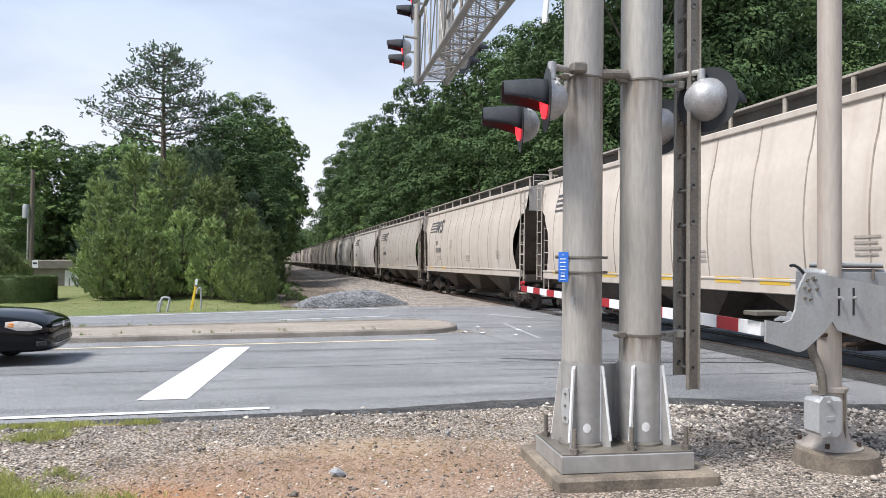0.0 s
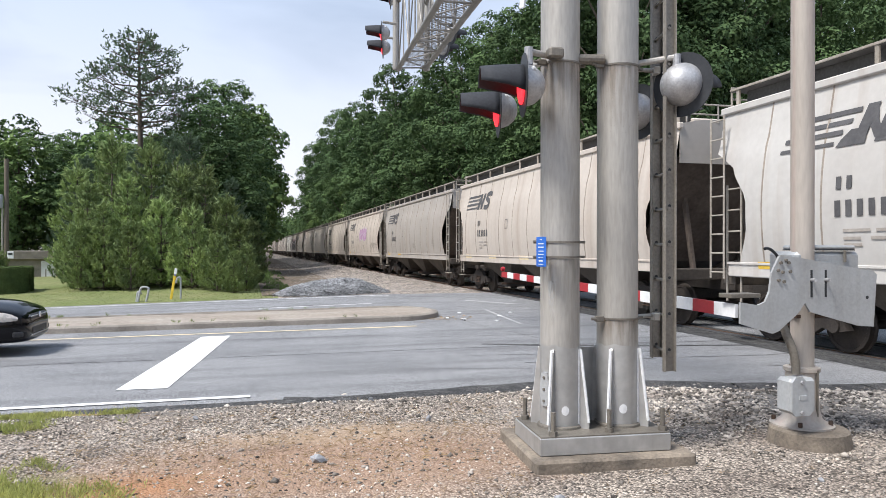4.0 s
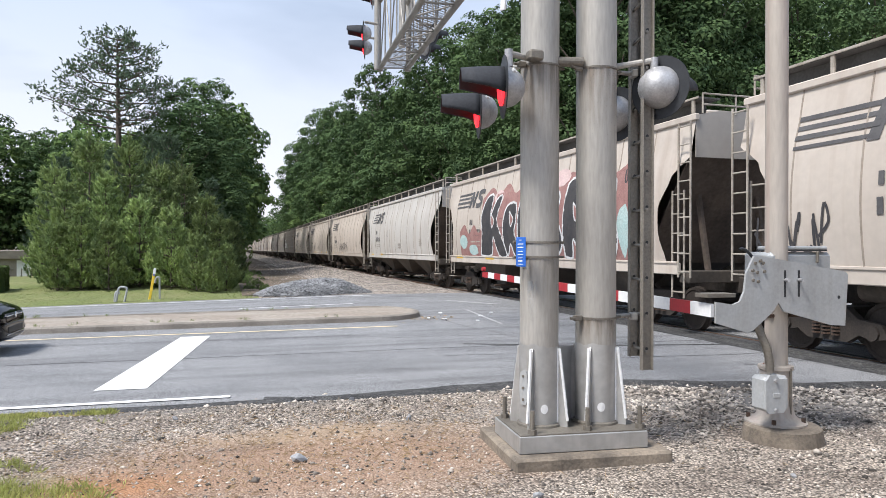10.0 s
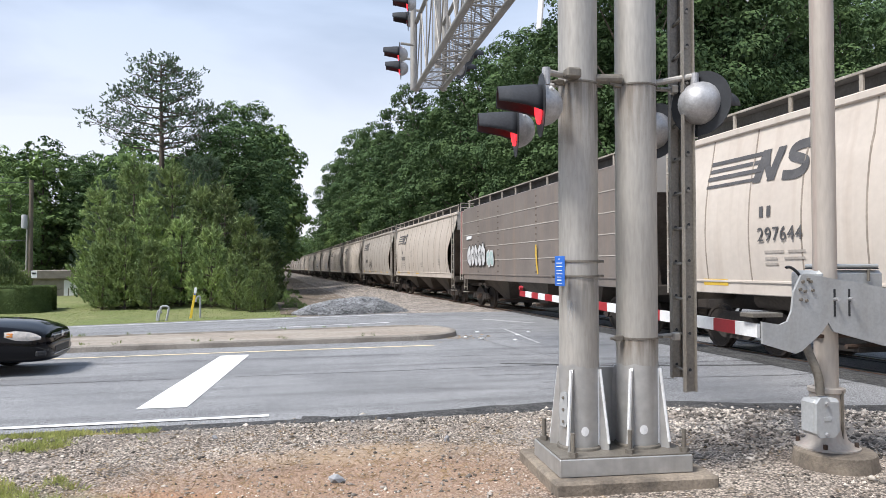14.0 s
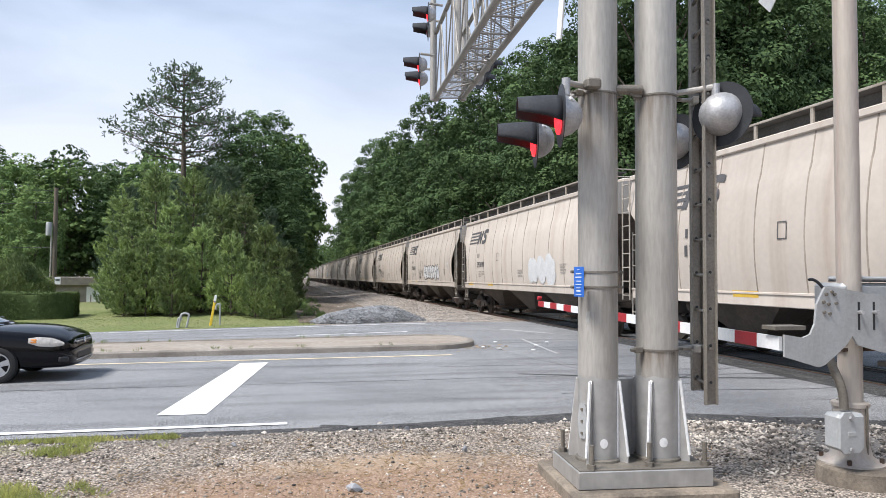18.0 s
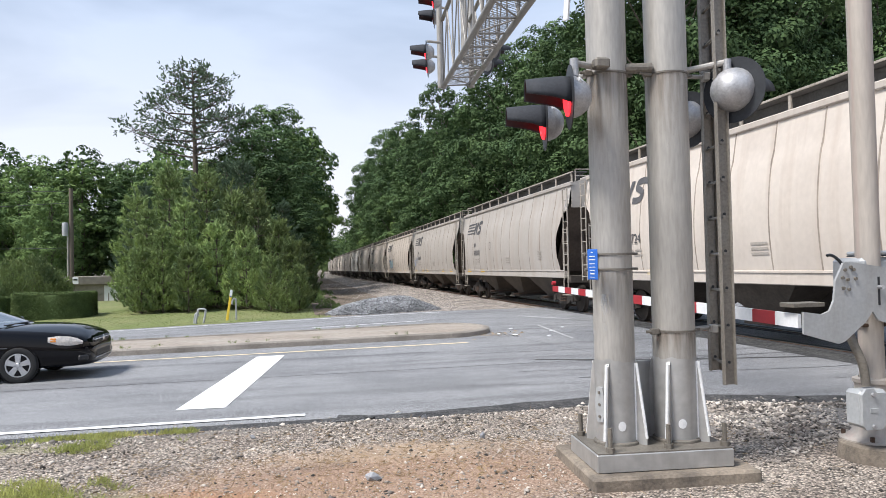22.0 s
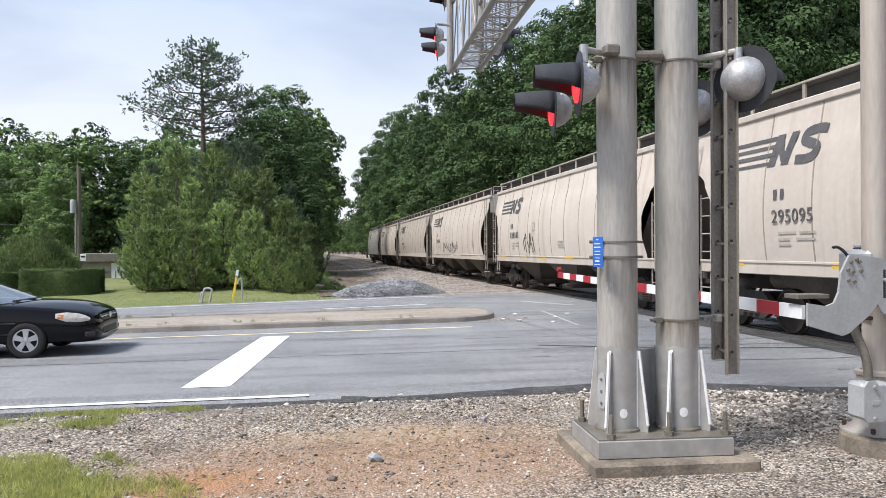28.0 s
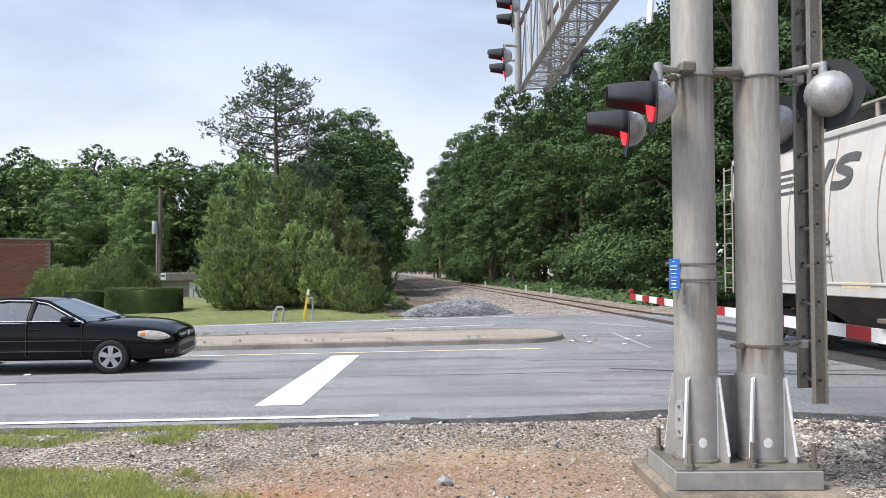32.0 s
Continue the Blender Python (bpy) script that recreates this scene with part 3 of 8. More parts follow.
def drape(name, pts, width, material, label, category="road marking", lift=0.006, step=0.5, taper=False):
    """A strip along a line on the road."""
    verts, faces = [], []
    total = 0
    for (x0, y0), (x1, y1) in zip(pts, pts[1:]):
        ln = math.hypot(x1 - x0, y1 - y0)
        nx, ny = -(y1 - y0) / ln, (x1 - x0) / ln
        k = max(1, int(ln / step))
        for i in range(k + 1):
            f = i / k
            x, y = x0 + (x1 - x0) * f, y0 + (y1 - y0) * f
            w = width / 2 * (1 + 0.06 * noise.noise((x * 5, y * 5, 2))) * ((0.05 + ease(0.4, 4.2, x)) * (1 + 0.25 * noise.noise((x * 2.3, 0, 4))) if taper else 1)
            for s in (-1, 1):
                px, py = x + nx * w * s, y + ny * w * s
                verts.append((px, py, road_z(px, py) + lift))
    for i in range(0, len(verts) - 2, 2):
        faces.append((i, i + 1, i + 3, i + 2))
    return tagged(raw(name, verts, faces, material), label, category, kind="structure")


drape("edge_line", [(-120, 8.80), (-40, 8.80), (0.10, 8.80)], 0.12, M["paint_white"], "solid white edge line on the asphalt")
drape("yellow_line", [(-120, 15.80), (-30, 15.80), (3.75, 15.80)], 0.12, M["paint_yellow"], "faded yellow line beside the median kerb")
drape("far_edge_line", [(-120, 26.25), (-30, 26.25), (5.2, 26.45)], 0.13, M["paint_white"], "white edge line on the far lanes")
drape("lane_line", [(0.4, 22.35), (3.9, 22.75)], 0.12, M["paint_white"], "short white lane line on the far lanes")
for k in range(6):
    drape("lane_dash", [(-8.6 - 12 * k, 11.95), (-5.55 - 12 * k, 11.95)], 0.10, M["paint_white"], "white dashed lane line")
drape("crossing_line", [(6.65, 19.45), (6.2, 15.6)], 0.08, M["paint_worn"], "worn thin white line before the track")
drape("far_stop_line", [(7.2, 23.2), (8.3, 21.2)], 0.22, M["paint_worn"], "worn patch of white paint before the track")


def stop_bar():
    bm = bmesh.new()
    rows = 8
    vs = []
    for k in range(rows + 1):
        f = k / rows
        a = Vector((-1.49, 9.60, 0)).lerp((-0.83, 15.22, 0), f)
        b = Vector((-0.89, 9.57, 0)).lerp((-0.27, 15.26, 0), f)
        vs.append([bm.verts.new((p.x, p.y, road_z(p.x, p.y) + 0.007)) for p in (a, b)])
    for a, b in zip(vs, vs[1:]):
        bm.faces.new([a[0], a[1], b[1], b[0]])
    tagged(mesh_object("stop_bar", bm, M["paint_white"]), "broad fresh white stop bar painted across both lanes", "road marking", kind="structure")


stop_bar()
rng = random.Random(4)


def crack(x0, y0, x1, y1, w=0.02, wob=0.08):
    n = max(4, int(math.hypot(x1 - x0, y1 - y0) / 0.5))
    pts = [(x0 + (x1 - x0) * k / n + rng.uniform(-wob, wob), y0 + (y1 - y0) * k / n + rng.uniform(-wob, wob)) for k in range(n + 1)]
    drape("crack", pts, w, M["crack"], "dark sealed crack in the asphalt", "crack", lift=0.004)


crack(-12, 12.25, 4.6, 12.1, 0.026, 0.03)
crack(4.6, 12.1, 9.2, 11.7, 0.035, 0.04)
crack(3.0, 13.8, 9.0, 13.5, 0.025, 0.04)
crack(4.2, 10.3, 9.3, 10.0, 0.03, 0.05)
crack(-12, 14.6, 2.8, 14.4, 0.018, 0.03)
crack(3.4, 11.2, 6.8, 10.9, 0.02)
crack(6.0, 16.6, 9.0, 16.2, 0.02)
crack(5.6, 20.8, 9.3, 20.2, 0.03)
crack(6.9, 24.5, 9.4, 17.8, 0.025)
crack(5.0, 18.0, 5.6, 12.0, 0.015)
crack(7.5, 9.0, 9.2, 9.2, 0.02)
crack(6.4, 11.3, 8.6, 12.6, 0.018)
crack(2.0, 10.4, 4.4, 9.6, 0.012)
drape("asphalt_edge", [(x, near_edge(x) + 0.02) for x in spaced((-30, 14, 0.5))], 0.26, M["asphalt_dark"], "dark crumbling asphalt edge", "asphalt", lift=0.005)
for x0, x1, dy, w in ((0.4, 11.5, 0.12, 0.62),):
    drape("asphalt_edge", [(x, near_edge(x) + dy) for x in spaced((x0, x1, 0.4))], w, M["asphalt_dark"], "broad dark crumbled asphalt along the road edge", "asphalt", lift=0.007, taper=True)
drape("tyre_streak", [(4.2, 12.5), (6.5, 11.6), (9.6, 11.0)], 0.12, M["asphalt_dark"], "dark tyre mark", "tyre mark", lift=0.003)
for k, (x, y) in enumerate(((-5.9, 13.1), (4.9, 17.3), (5.6, 18.6), (5.9, 16.4), (6.4, 17.6), (5.2, 16.9), (7.0, 18.4))):
    bm = bmesh.new()
    box(bm, (x, y, road_z(x, y) + 0.012), (0.11, 0.08, 0.024), 0.008, Matrix.Rotation(k * 1.3, 3, "Z"))
    tagged(mesh_object("road_stud", bm, M["white"]), "small white scrap lying on the asphalt", "litter")


# the median


def median():
    pts = []
    for x in spaced((-140, -10, 5), (-10, 3.6, 0.6)):
        pts.append((x, 16.95))
    nose = [(4.95 - 1.35 + 1.35 * math.sin(a), 18.55 - 1.6 * math.cos(a)) for a in np.linspace(0.15, math.pi - 0.15, 13)]
    back = [(x, 20.15) for x in spaced((-140, -10, 5), (-10, 3.6, 0.6))][::-1]
    ring = pts + nose + back
    bm = bmesh.new()
    rings = []
    for inset, lift in ((0.0, -0.05), (0.02, 0.105), (0.05, 0.13), (0.17, 0.135), (0.19, 0.095)):
        row = []
        for i, (x, y) in enumerate(ring):
            cx, cy = min(x, 3.6), 18.55
            d = Vector((x - cx, y - cy, 0))
            d.normalize()
            px, py = x - d.x * inset, y - d.y * inset
            row.append(bm.verts.new((px, py, road_z(px, py) + lift)))
        rings.append(row)
    n = len(ring)
    for a, b in zip(rings, rings[1:]):
        for k in range(n):
            bm.faces.new([a[k], a[(k + 1) % n], b[(k + 1) % n], b[k]])
    kerb = tagged(mesh_object("median_kerb", bm, M["kerb"], smooth=True), "low worn concrete kerb round the median", "kerb", kind="structure")
    xs = spaced((-140, -10, 5), (-10, 4.8, 0.35))
    vs, fs = [], []
    for x in xs:
        half = 1.42 if x < 3.6 else 1.42 * math.sqrt(max(0.02, 1 - ((x - 3.6) / 1.25) ** 2))
        for j in range(7):
            y = 18.55 + half * (j / 3 - 1)
            vs.append((x, y, road_z(x, y) + 0.097 + 0.03 * (1 - abs(j / 3 - 1)) + 0.02 * noise.noise((x * 2, y * 2, 0))))
    for i in range(len(xs) - 1):
        for j in range(6):
            a = i * 7 + j
            fs.append((a, a + 7, a + 8, a + 1))
    top = raw("median_top", vs, fs, M["median"])
    top.data.shade_smooth()
    tagged(top, "bare sandy soil on the median", "median", kind="structure")
    # broken kerb end and debris
    q = []
    r = np.random.default_rng(5)
    for _ in range(110):
        a = r.uniform(0, 1)
        x, y = 4.9 + r.normal(0, 0.35), 17.3 + r.normal(0, 0.35)
        s = r.uniform(0.012, 0.04)
        c = np.array([x, y, road_z(x, y) + 0.01])
        e1 = np.array([math.cos(a * 6), math.sin(a * 6), r.uniform(-.2, .4)]) * s
        e2 = np.array([-math.sin(a * 6), math.cos(a * 6), r.uniform(-.2, .4)]) * s * 0.6
        q.append([c - e1 - e2, c + e1 - e2, c + e1 + e2, c - e1 + e2])
    tagged(quads("leaf_litter", q, M["dry_grass"]), "brown leaf litter against the median nose", "litter", kind="stuff")


median()


# stones: many small angular pebbles in one mesh


def stones(name, spots, sizes, material, label, category, seed):
    r = np.random.default_rng(seed)
    base = np.array([(1, 0, 0), (-1, 0, 0), (0, 1, 0), (0, -1, 0), (0, 0, 1), (0, 0, -1)], float)
    fc = np.array([(0, 2, 4), (2, 1, 4), (1, 3, 4), (3, 0, 4), (2, 0, 5), (1, 2, 5), (3, 1, 5), (0, 3, 5)])
    n = len(spots)
    v = np.repeat(base[None], n, 0) * r.uniform(0.6, 1.2, (n, 6, 1)) + r.normal(0, 0.18, (n, 6, 3))
    v *= r.uniform(0.6, 1.15, (n, 1, 3)) * np.asarray(sizes)[:, None, None]
    v[:, :, 2] *= 0.55
    a = r.uniform(0, 6.28, n)
    c, s = np.cos(a)[:, None], np.sin(a)[:, None]
    x, y = v[:, :, 0] * c - v[:, :, 1] * s, v[:, :, 0] * s + v[:, :, 1] * c
    v[:, :, 0], v[:, :, 1] = x, y
    v += np.asarray(spots)[:, None, :]
    f = (fc[None] + (np.arange(n) * 6)[:, None, None]).reshape(-1, 3)
    me = bpy.data.meshes.new(name)
    me.vertices.add(6 * n)
    me.vertices.foreach_set("co", v.astype(np.float32).ravel())
    me.loops.add(3 * len(f))
    me.loops.foreach_set("vertex_index", f.astype(np.int32).ravel())
    me.polygons.add(len(f))
    me.polygons.foreach_set("loop_start", np.arange(0, 3 * len(f), 3, dtype=np.int32))
    me.update(calc_edges=True)
    me.materials.append(material)
    return tagged(new(name, me), label, category, kind="stuff")


def scatter_gravel():
    r = np.random.default_rng(11)
    spots, sizes = [], []
    while len(spots) < 60000:
        x, y = r.uniform(-6, 11), r.uniform(2.8, 8.75)
        dens = 0.30 + 0.62 * ease(3.0, 5.0, x) + 0.5 * ease(6.2, 7.2, y) * (1 - 0.3 * ease(0, -5, x))
        if abs(x - 2.72) < 0.66 and abs(y - 5.28) < 0.52 or y > near_edge(x) + 0.12 + min(0.5, r.exponential(0.10)) or math.hypot(x - 4.5, y - 5.1) < 0.42:
            continue
        dens *= 0.35 + 1.3 * max(0.0, 0.5 + noise.noise((x * 0.8, y * 0.8, 7)))
        if r.uniform() > dens:
            continue
        big = ease(3.0, 5.0, x) * ease(4.6, 6.0, y)
        s = min(0.055, r.gamma(1.7, 0.0042 + 0.0018 * big) + 0.005 + 0.012 * big * r.uniform(0.1, 1.6))
        spots.append((x, y, max(ground_z(x, y), road_z(x, y) - 0.015 if y > near_edge(x) else -9.0) + s * 0.15))
        sizes.append(s)
    stones("gravel", spots, sizes, M["stone_warm"], "loose angular gravel and pebbles on the shoulder", "gravel", 12)
    spots, sizes = [], []
    cx, cy = 3.42, 29.4
    for _ in range(12000):
        a, d = r.uniform(0, 6.283), math.sqrt(r.uniform())
        x, y = cx + 2.38 * d * math.cos(a), cy + 1.6 * d * math.sin(a)
        h = 0.64 * max(0, 1 - d ** 2.2) * (0.85 + 0.2 * noise.noise((x, y, 1)))
        s = r.uniform(0.03, 0.075)
        spots.append((x, y, ground_z(x, y) + h + s * 0.2))
        sizes.append(s)
    stones("gravel_pile", spots, sizes, M["stone_grey"], "heap of blue-grey crushed stone beside the track", "gravel pile", 13)
    bm = bmesh.new()
    rings = []
    for k in range(9):
        d = k / 8
        rings.append([bm.verts.new((cx + 2.40 * d * math.cos(a), cy + 1.62 * d * math.sin(a),
                                    ground_z(cx + 2.40 * d * math.cos(a), cy + 1.62 * d * math.sin(a)) + 0.64 * max(0, 1 - d ** 2.2) - 0.15))
                      for a in np.linspace(0, 6.283, 25)[:-1]])
    for a, b in zip(rings, rings[1:]):
        for k in range(24):
            bm.faces.new([a[k], a[(k + 1) % 24], b[(k + 1) % 24], b[k]])
    bmesh.ops.remove_doubles(bm, verts=bm.verts, dist=0.001)
    tagged(mesh_object("pile_core", bm, M["stone_grey"], smooth=True), "packed core of the crushed stone heap", "gravel pile", kind="stuff")
    spots, sizes = [], []
    while len(spots) < 34000:
        y = 27.3 + 70 * r.uniform() ** 2.6
        x = r.uniform(1.9, 9.9)
        if r.uniform() > ease(1.7, 5.0, x):
            continue
        s = r.uniform(0.03, 0.07) * (1 + (y - 27) / 60)
        spots.append((x, y, ballast_z(x, y) + s * 0.2))
        sizes.append(s)
    stones("ballast_stones", spots, sizes, M["stone_track"], "pale brown track ballast stones", "ballast", 14)


def ballast_z(x, y):
    d = abs(x - TRX)
    top = RAIL - 0.17
    low = ground_z(x, y) if y > 0 else -0.35
    return max(low - 0.02, top - 0.085 * max(0, d - 1.9) - 0.02 * max(0, d - 4)) + 0.02 * noise.noise((x * 2, y * 0.8, 0))


def track():
    for ys in (spaced((27.2, 60, 1.2), (60, 200, 10), (200, 1000, 80)), spaced((-900, -40, 86), (-40, 6.8, 2.5))):
        ob = grid_sheet("ballast", spaced((4.2, 8.6, 0.4), (8.6, 13.0, 0.55), (13.0, 17.4, 0.8)), ys, ballast_z, M["ballast"])
        tagged(ob, "pale brown crushed stone track bed", "ballast", kind="structure")
    rails = thing("track", Matrix(), "rusty steel rails on dark wooden ties", "railway track", kind="structure")
    for side in (-1, 1):
        bm = bmesh.new()
        x = TRX + side * 0.7535
        prof = [(-0.07, -0.17), (0.07, -0.17), (0.07, -0.155), (0.015, -0.13), (0.012, -0.05), (0.036, -0.035), (0.036, -0.003), (-0.036, -0.003), (-0.036, -0.035), (-0.012, -0.05), (-0.015, -0.13), (-0.07, -0.155)]
        loft(bm, [[(x + px, y, RAIL + pz) for px, pz in prof] for y in (-900, 0, 1000)])
        part("rail", bm, M["rail_side"], rails)
        bm = bmesh.new()
        box(bm, (x, 50, RAIL - 0.001), (0.05, 1900, 0.004))
        part("rail_head", bm, M["rail_top"], rails, "polished running surface")
    bm = bmesh.new()
    box(bm, (0, 0, 0), (2.6, 0.22, 0.16), 0.01)
    tie = mesh_object("tie", bm, M["tie"], rails)
    tie.matrix_basis = pose(TRX, 27.6, RAIL - 0.245)
    for k in range(1, 150):
        share("tie", tie.data, rails, pose(TRX + rng.uniform(-0.03, 0.03), 27.6 + 0.55 * k, RAIL - 0.245 + rng.uniform(-0.01, 0.01), 0, 0, rng.uniform(-1, 1)))
    for k in range(20):
        share("tie", tie.data, rails, pose(TRX, 6.4 - 0.55 * k, RAIL - 0.245, 0, 0, rng.uniform(-1, 1)))
    # crossing panels beside the rails
    cross = thing("crossing_surface", Matrix(), "dark rubber strips and patched asphalt between the rails", "crossing panel", kind="structure")
    for dx, w in ((-0.93, 0.2), (-0.60, 0.16), (0.60, 0.16), (0.93, 0.2)):
        bm = bmesh.new()
        box(bm, (TRX + dx, 17.0, road_z(TRX, 17) + 0.006), (w, 20.2, 0.03), 0.004)
        part("rubber_strip", bm, M["crack"], cross)


track()
drape("track_edge", [(9.2, y) for y in spaced((7.0, 20.0, 1.0))], 0.75, M["asphalt_dark"], "dark patched asphalt beside the near rail", "asphalt", lift=0.004)
scatter_gravel()

# ---- the cantilever signal ----


def lamp_head(parent, centre, normal, visor_down=0.0, lit=False, scale=1.0):
    """A crossing flasher: backing disc, domed housing, hood and red lens, facing along normal."""
    q = Vector(normal).to_track_quat("Z", "Y").to_matrix().to_4x4()
    m = Matrix.Translation(centre) @ q @ Matrix.Scale(scale, 4)
    head = part("housing", lathe(bmesh.new(), [(0.0, -0.17), (0.05, -0.165), (0.10, -0.14), (0.145, -0.09), (0.165, -0.04), (0.17, 0.0), (0.0, 0.0)], m, 24), M["silver"], parent, "silver domed lamp housing", True)
    part("backing_disc", lathe(bmesh.new(), [(0.0, 0.0), (0.255, 0.0), (0.255, 0.008), (0.0, 0.008)], m, 32), M["black"], head, "black round backing disc")
    part("lens", lathe(bmesh.new(), [(0.152, 0.012), (0.15, 0.03), (0.10, 0.045), (0.0, 0.05)], m, 24), M["lens_red"] if lit else M["lens_dim"], head, "glowing red lens" if lit else "dark red lens", True)
    bm = bmesh.new()
    up = q.to_3x3().inverted() @ Vector((0, 0, 1))
    base = math.atan2(up.y, up.x)
    rows = []
    for g, r0, ha in ((0.0, 0.165, 116), (0.15, 0.167, 110), (0.35, 0.166, 101), (0.65, 0.160, 94), (1.0, 0.150, 86)):
        rows.append([bm.verts.new(m @ Vector((r0 * math.cos(base + math.radians(ha) * (k / 8 - 1)), r0 * math.sin(base + math.radians(ha) * (k / 8 - 1)), 0.008 + 0.35 * g))) for k in range(17)])
    for a, b in zip(rows, rows[1:]):
        for k in range(16):
            bm.faces.new([a[k], a[k + 1], b[k + 1], b[k]])
    hood = part("hood", bm, M["blackgrey"], head, "dark grey lamp hood", True)
    mod = hood.modifiers.new("thick", "SOLIDIFY")
    mod.thickness = 0.006
    bm = bmesh.new()
    rows = []
    for g, ha in ((0.06, 110), (0.3, 100), (0.6, 92), (0.98, 84)):
        rows.append([bm.verts.new(m @ Vector(((0.157 - 0.014 * g) * math.cos(base + math.radians(ha) * (k / 8 - 1)), (0.157 - 0.014 * g) * math.sin(base + math.radians(ha) * (k / 8 - 1)), 0.008 + 0.35 * g))) for k in range(17)])
    for a, b in zip(rows, rows[1:]):
        for k in range(16):
            bm.faces.new([a[k], a[k + 1], b[k + 1], b[k]])
    part("hood_lining", bm, M["visor_in"], hood, "dark red inside of the hood", True)
    bm = bmesh.new()
    tube(bm, m @ Vector((0.10, 0.1, -0.05)), m @ Vector((0.115, 0.115, -0.075)), 0.02, 10)
    part("side_light", bm, M["white"], head)
    return head


def cantilever():
    sig = thing("cantilever_signal", Matrix(), "twin-pole galvanised crossing signal with overhead truss and red flashers", "crossing signal")
    rot = Matrix.Rotation(radians(-5), 3, "Z")
    bm = bmesh.new()
    box(bm, (2.72, 5.30, 0.0), (1.25, 1.0, 0.17), 0.018, rot)
    tagged(mesh_object("concrete_footing", bm, M["concrete"]), "stained square concrete footing under the signal poles", "footing")
    bm = bmesh.new()
    box(bm, (2.675, 5.25, 0.152), (1.03, 0.66, 0.13), 0.006, rot)
    part("base_plate", bm, M["zinc"], sig, "steel base box")
    bm = bmesh.new()
    box(bm, (2.675, 5.25, 0.221), (1.01, 0.64, 0.014), 0.002, rot)
    part("base_cover", bm, M["gal_dark"], sig, "brown weathered top of the base")
    poles = ((2.425, 5.27, 0.152), (2.90, 5.225, 0.160))
    for px, py, r in poles:
        bm = bmesh.new()
        tube(bm, (px, py, 0.22), (px, py, 7.2), r, 40)
        pole = part("pole", bm, M["gal"], sig, "streaked galvanised pole", True)
        for ang in (-136, -46, 44, 134):
            a = radians(ang)
            d = Vector((math.cos(a), math.sin(a), 0))
            n = Vector((-d.y, d.x, 0))
            m = Matrix(((d.x, 0, n.x, px), (d.y, 0, n.y, py), (0, 1, 0, 0.228), (0, 0, 0, 1)))
            bm = bmesh.new()
            prism(bm, [(r - 0.01, 0), (r + 0.085, 0), (r + 0.085, 0.05), (r + 0.024, 0.59), (r + 0.014, 0.61), (r - 0.01, 0.61)], 0.018, m)
            gu = part("gusset", bm, M["zinc"], pole, "welded steel gusset")
            part("weld_edge", tube(bmesh.new(), m @ Vector((r + 0.085, 0.05, 0)), m @ Vector((r + 0.018, 0.605, 0)), 0.0115, 8), M["zinc_bright"], gu, "bright rounded plate edge", True)
            part("weld_bead", tube(bmesh.new(), m @ Vector((r + 0.002, 0.03, 0)), m @ Vector((r + 0.002, 0.605, 0)), 0.010, 6), M["zinc_bright"], gu, "bright vertical weld", True)
        bm = bmesh.new()
        rows = [[(px + (r + 0.0025) * math.cos(a), py + (r + 0.0025) * math.sin(a), z if z < 0.8 else z + 0.03 * noise.noise((math.cos(a) * 3, math.sin(a) * 3, px))) for a in np.linspace(0, 2 * math.pi, 49)[:-1]] for z in (0.24, 0.5, 0.86)]
        loft(bm, rows, caps=False)
        part("zinc_foot", bm, M["zinc"], pole, "brighter bare zinc at the foot", True)
        bm = bmesh.new()
        lathe(bm, [(r + 0.022, 0.228), (r + 0.02, 0.245), (r + 0.004, 0.255)], Matrix.Translation((px, py, 0)), 32)
        part("weld_ring", bm, M["gal_dark"], pole)
    bm = bmesh.new()
    box(bm, (2.66, 5.36, 0.52), (0.24, 0.012, 0.60), 0.002)
    part("web_plate", bm, M["zinc"], sig, "grey plate between the poles")
    for bx, by in ((2.245, 4.99), (3.12, 4.93), (2.24, 5.53), (2.70, 4.985), (3.14, 5.45), (2.70, 5.5)):
        bm = bmesh.new()
        tube(bm, (bx, by, 0.22), (bx, by, 0.40), 0.017, 10)
        tube(bm, (bx, by, 0.225), (bx, by, 0.262), 0.034, 6)
        part("anchor_bolt", bm, M["gal_dark"], sig, "brown weathered anchor bolt and nut")
    # hand hole cover
    bm = bmesh.new()
    d = Vector((-0.93, -0.36, 0)).normalized()
    q = d.to_track_quat("Z", "Y").to_matrix().to_4x4()
    m = Matrix.Translation((2.425 + d.x * 0.150, 5.27 + d.y * 0.150, 0.53)) @ q
    prism(bm, [(0.045 * math.cos(a), 0.13 * (1 if math.sin(a) > 0 else -1) * min(1, abs(math.sin(a)) * 1.25)) for a in np.linspace(0.01, 6.27, 20)], 0.02, m)
    cov = part("inspection_cover", bm, M["lightgrey"], sig, "oval inspection cover")
    for h in (-0.09, 0.0, 0.09):
        part("cover_screw", tube(bmesh.new(), m @ Vector((0, h, 0.015)), m @ Vector((0, h, 0.028)), 0.011, 8), M["gal_dark"], cov)
    # bands
    for (px, py, r), z in ((poles[0], 1.545), (poles[0], 1.66), (poles[0], 3.04), (poles[1], 3.04), (poles[1], 1.065)):
        bm = bmesh.new()
        lathe(bm, [(r, z - 0.008), (r + 0.008, z - 0.007), (r + 0.008, z + 0.007), (r, z + 0.008)], Matrix.Translation((px, py, 0)), 36)
        box(bm, (px + r + 0.02, py - 0.03, z), (0.05, 0.03, 0.02), 0.004)
        box(bm, (px - r - 0.03, py - 0.06, z), (0.07, 0.035, 0.045), 0.006)
        tube(bm, (px - r - 0.10, py - 0.07, z), (px - r, py - 0.06, z), 0.012, 8)
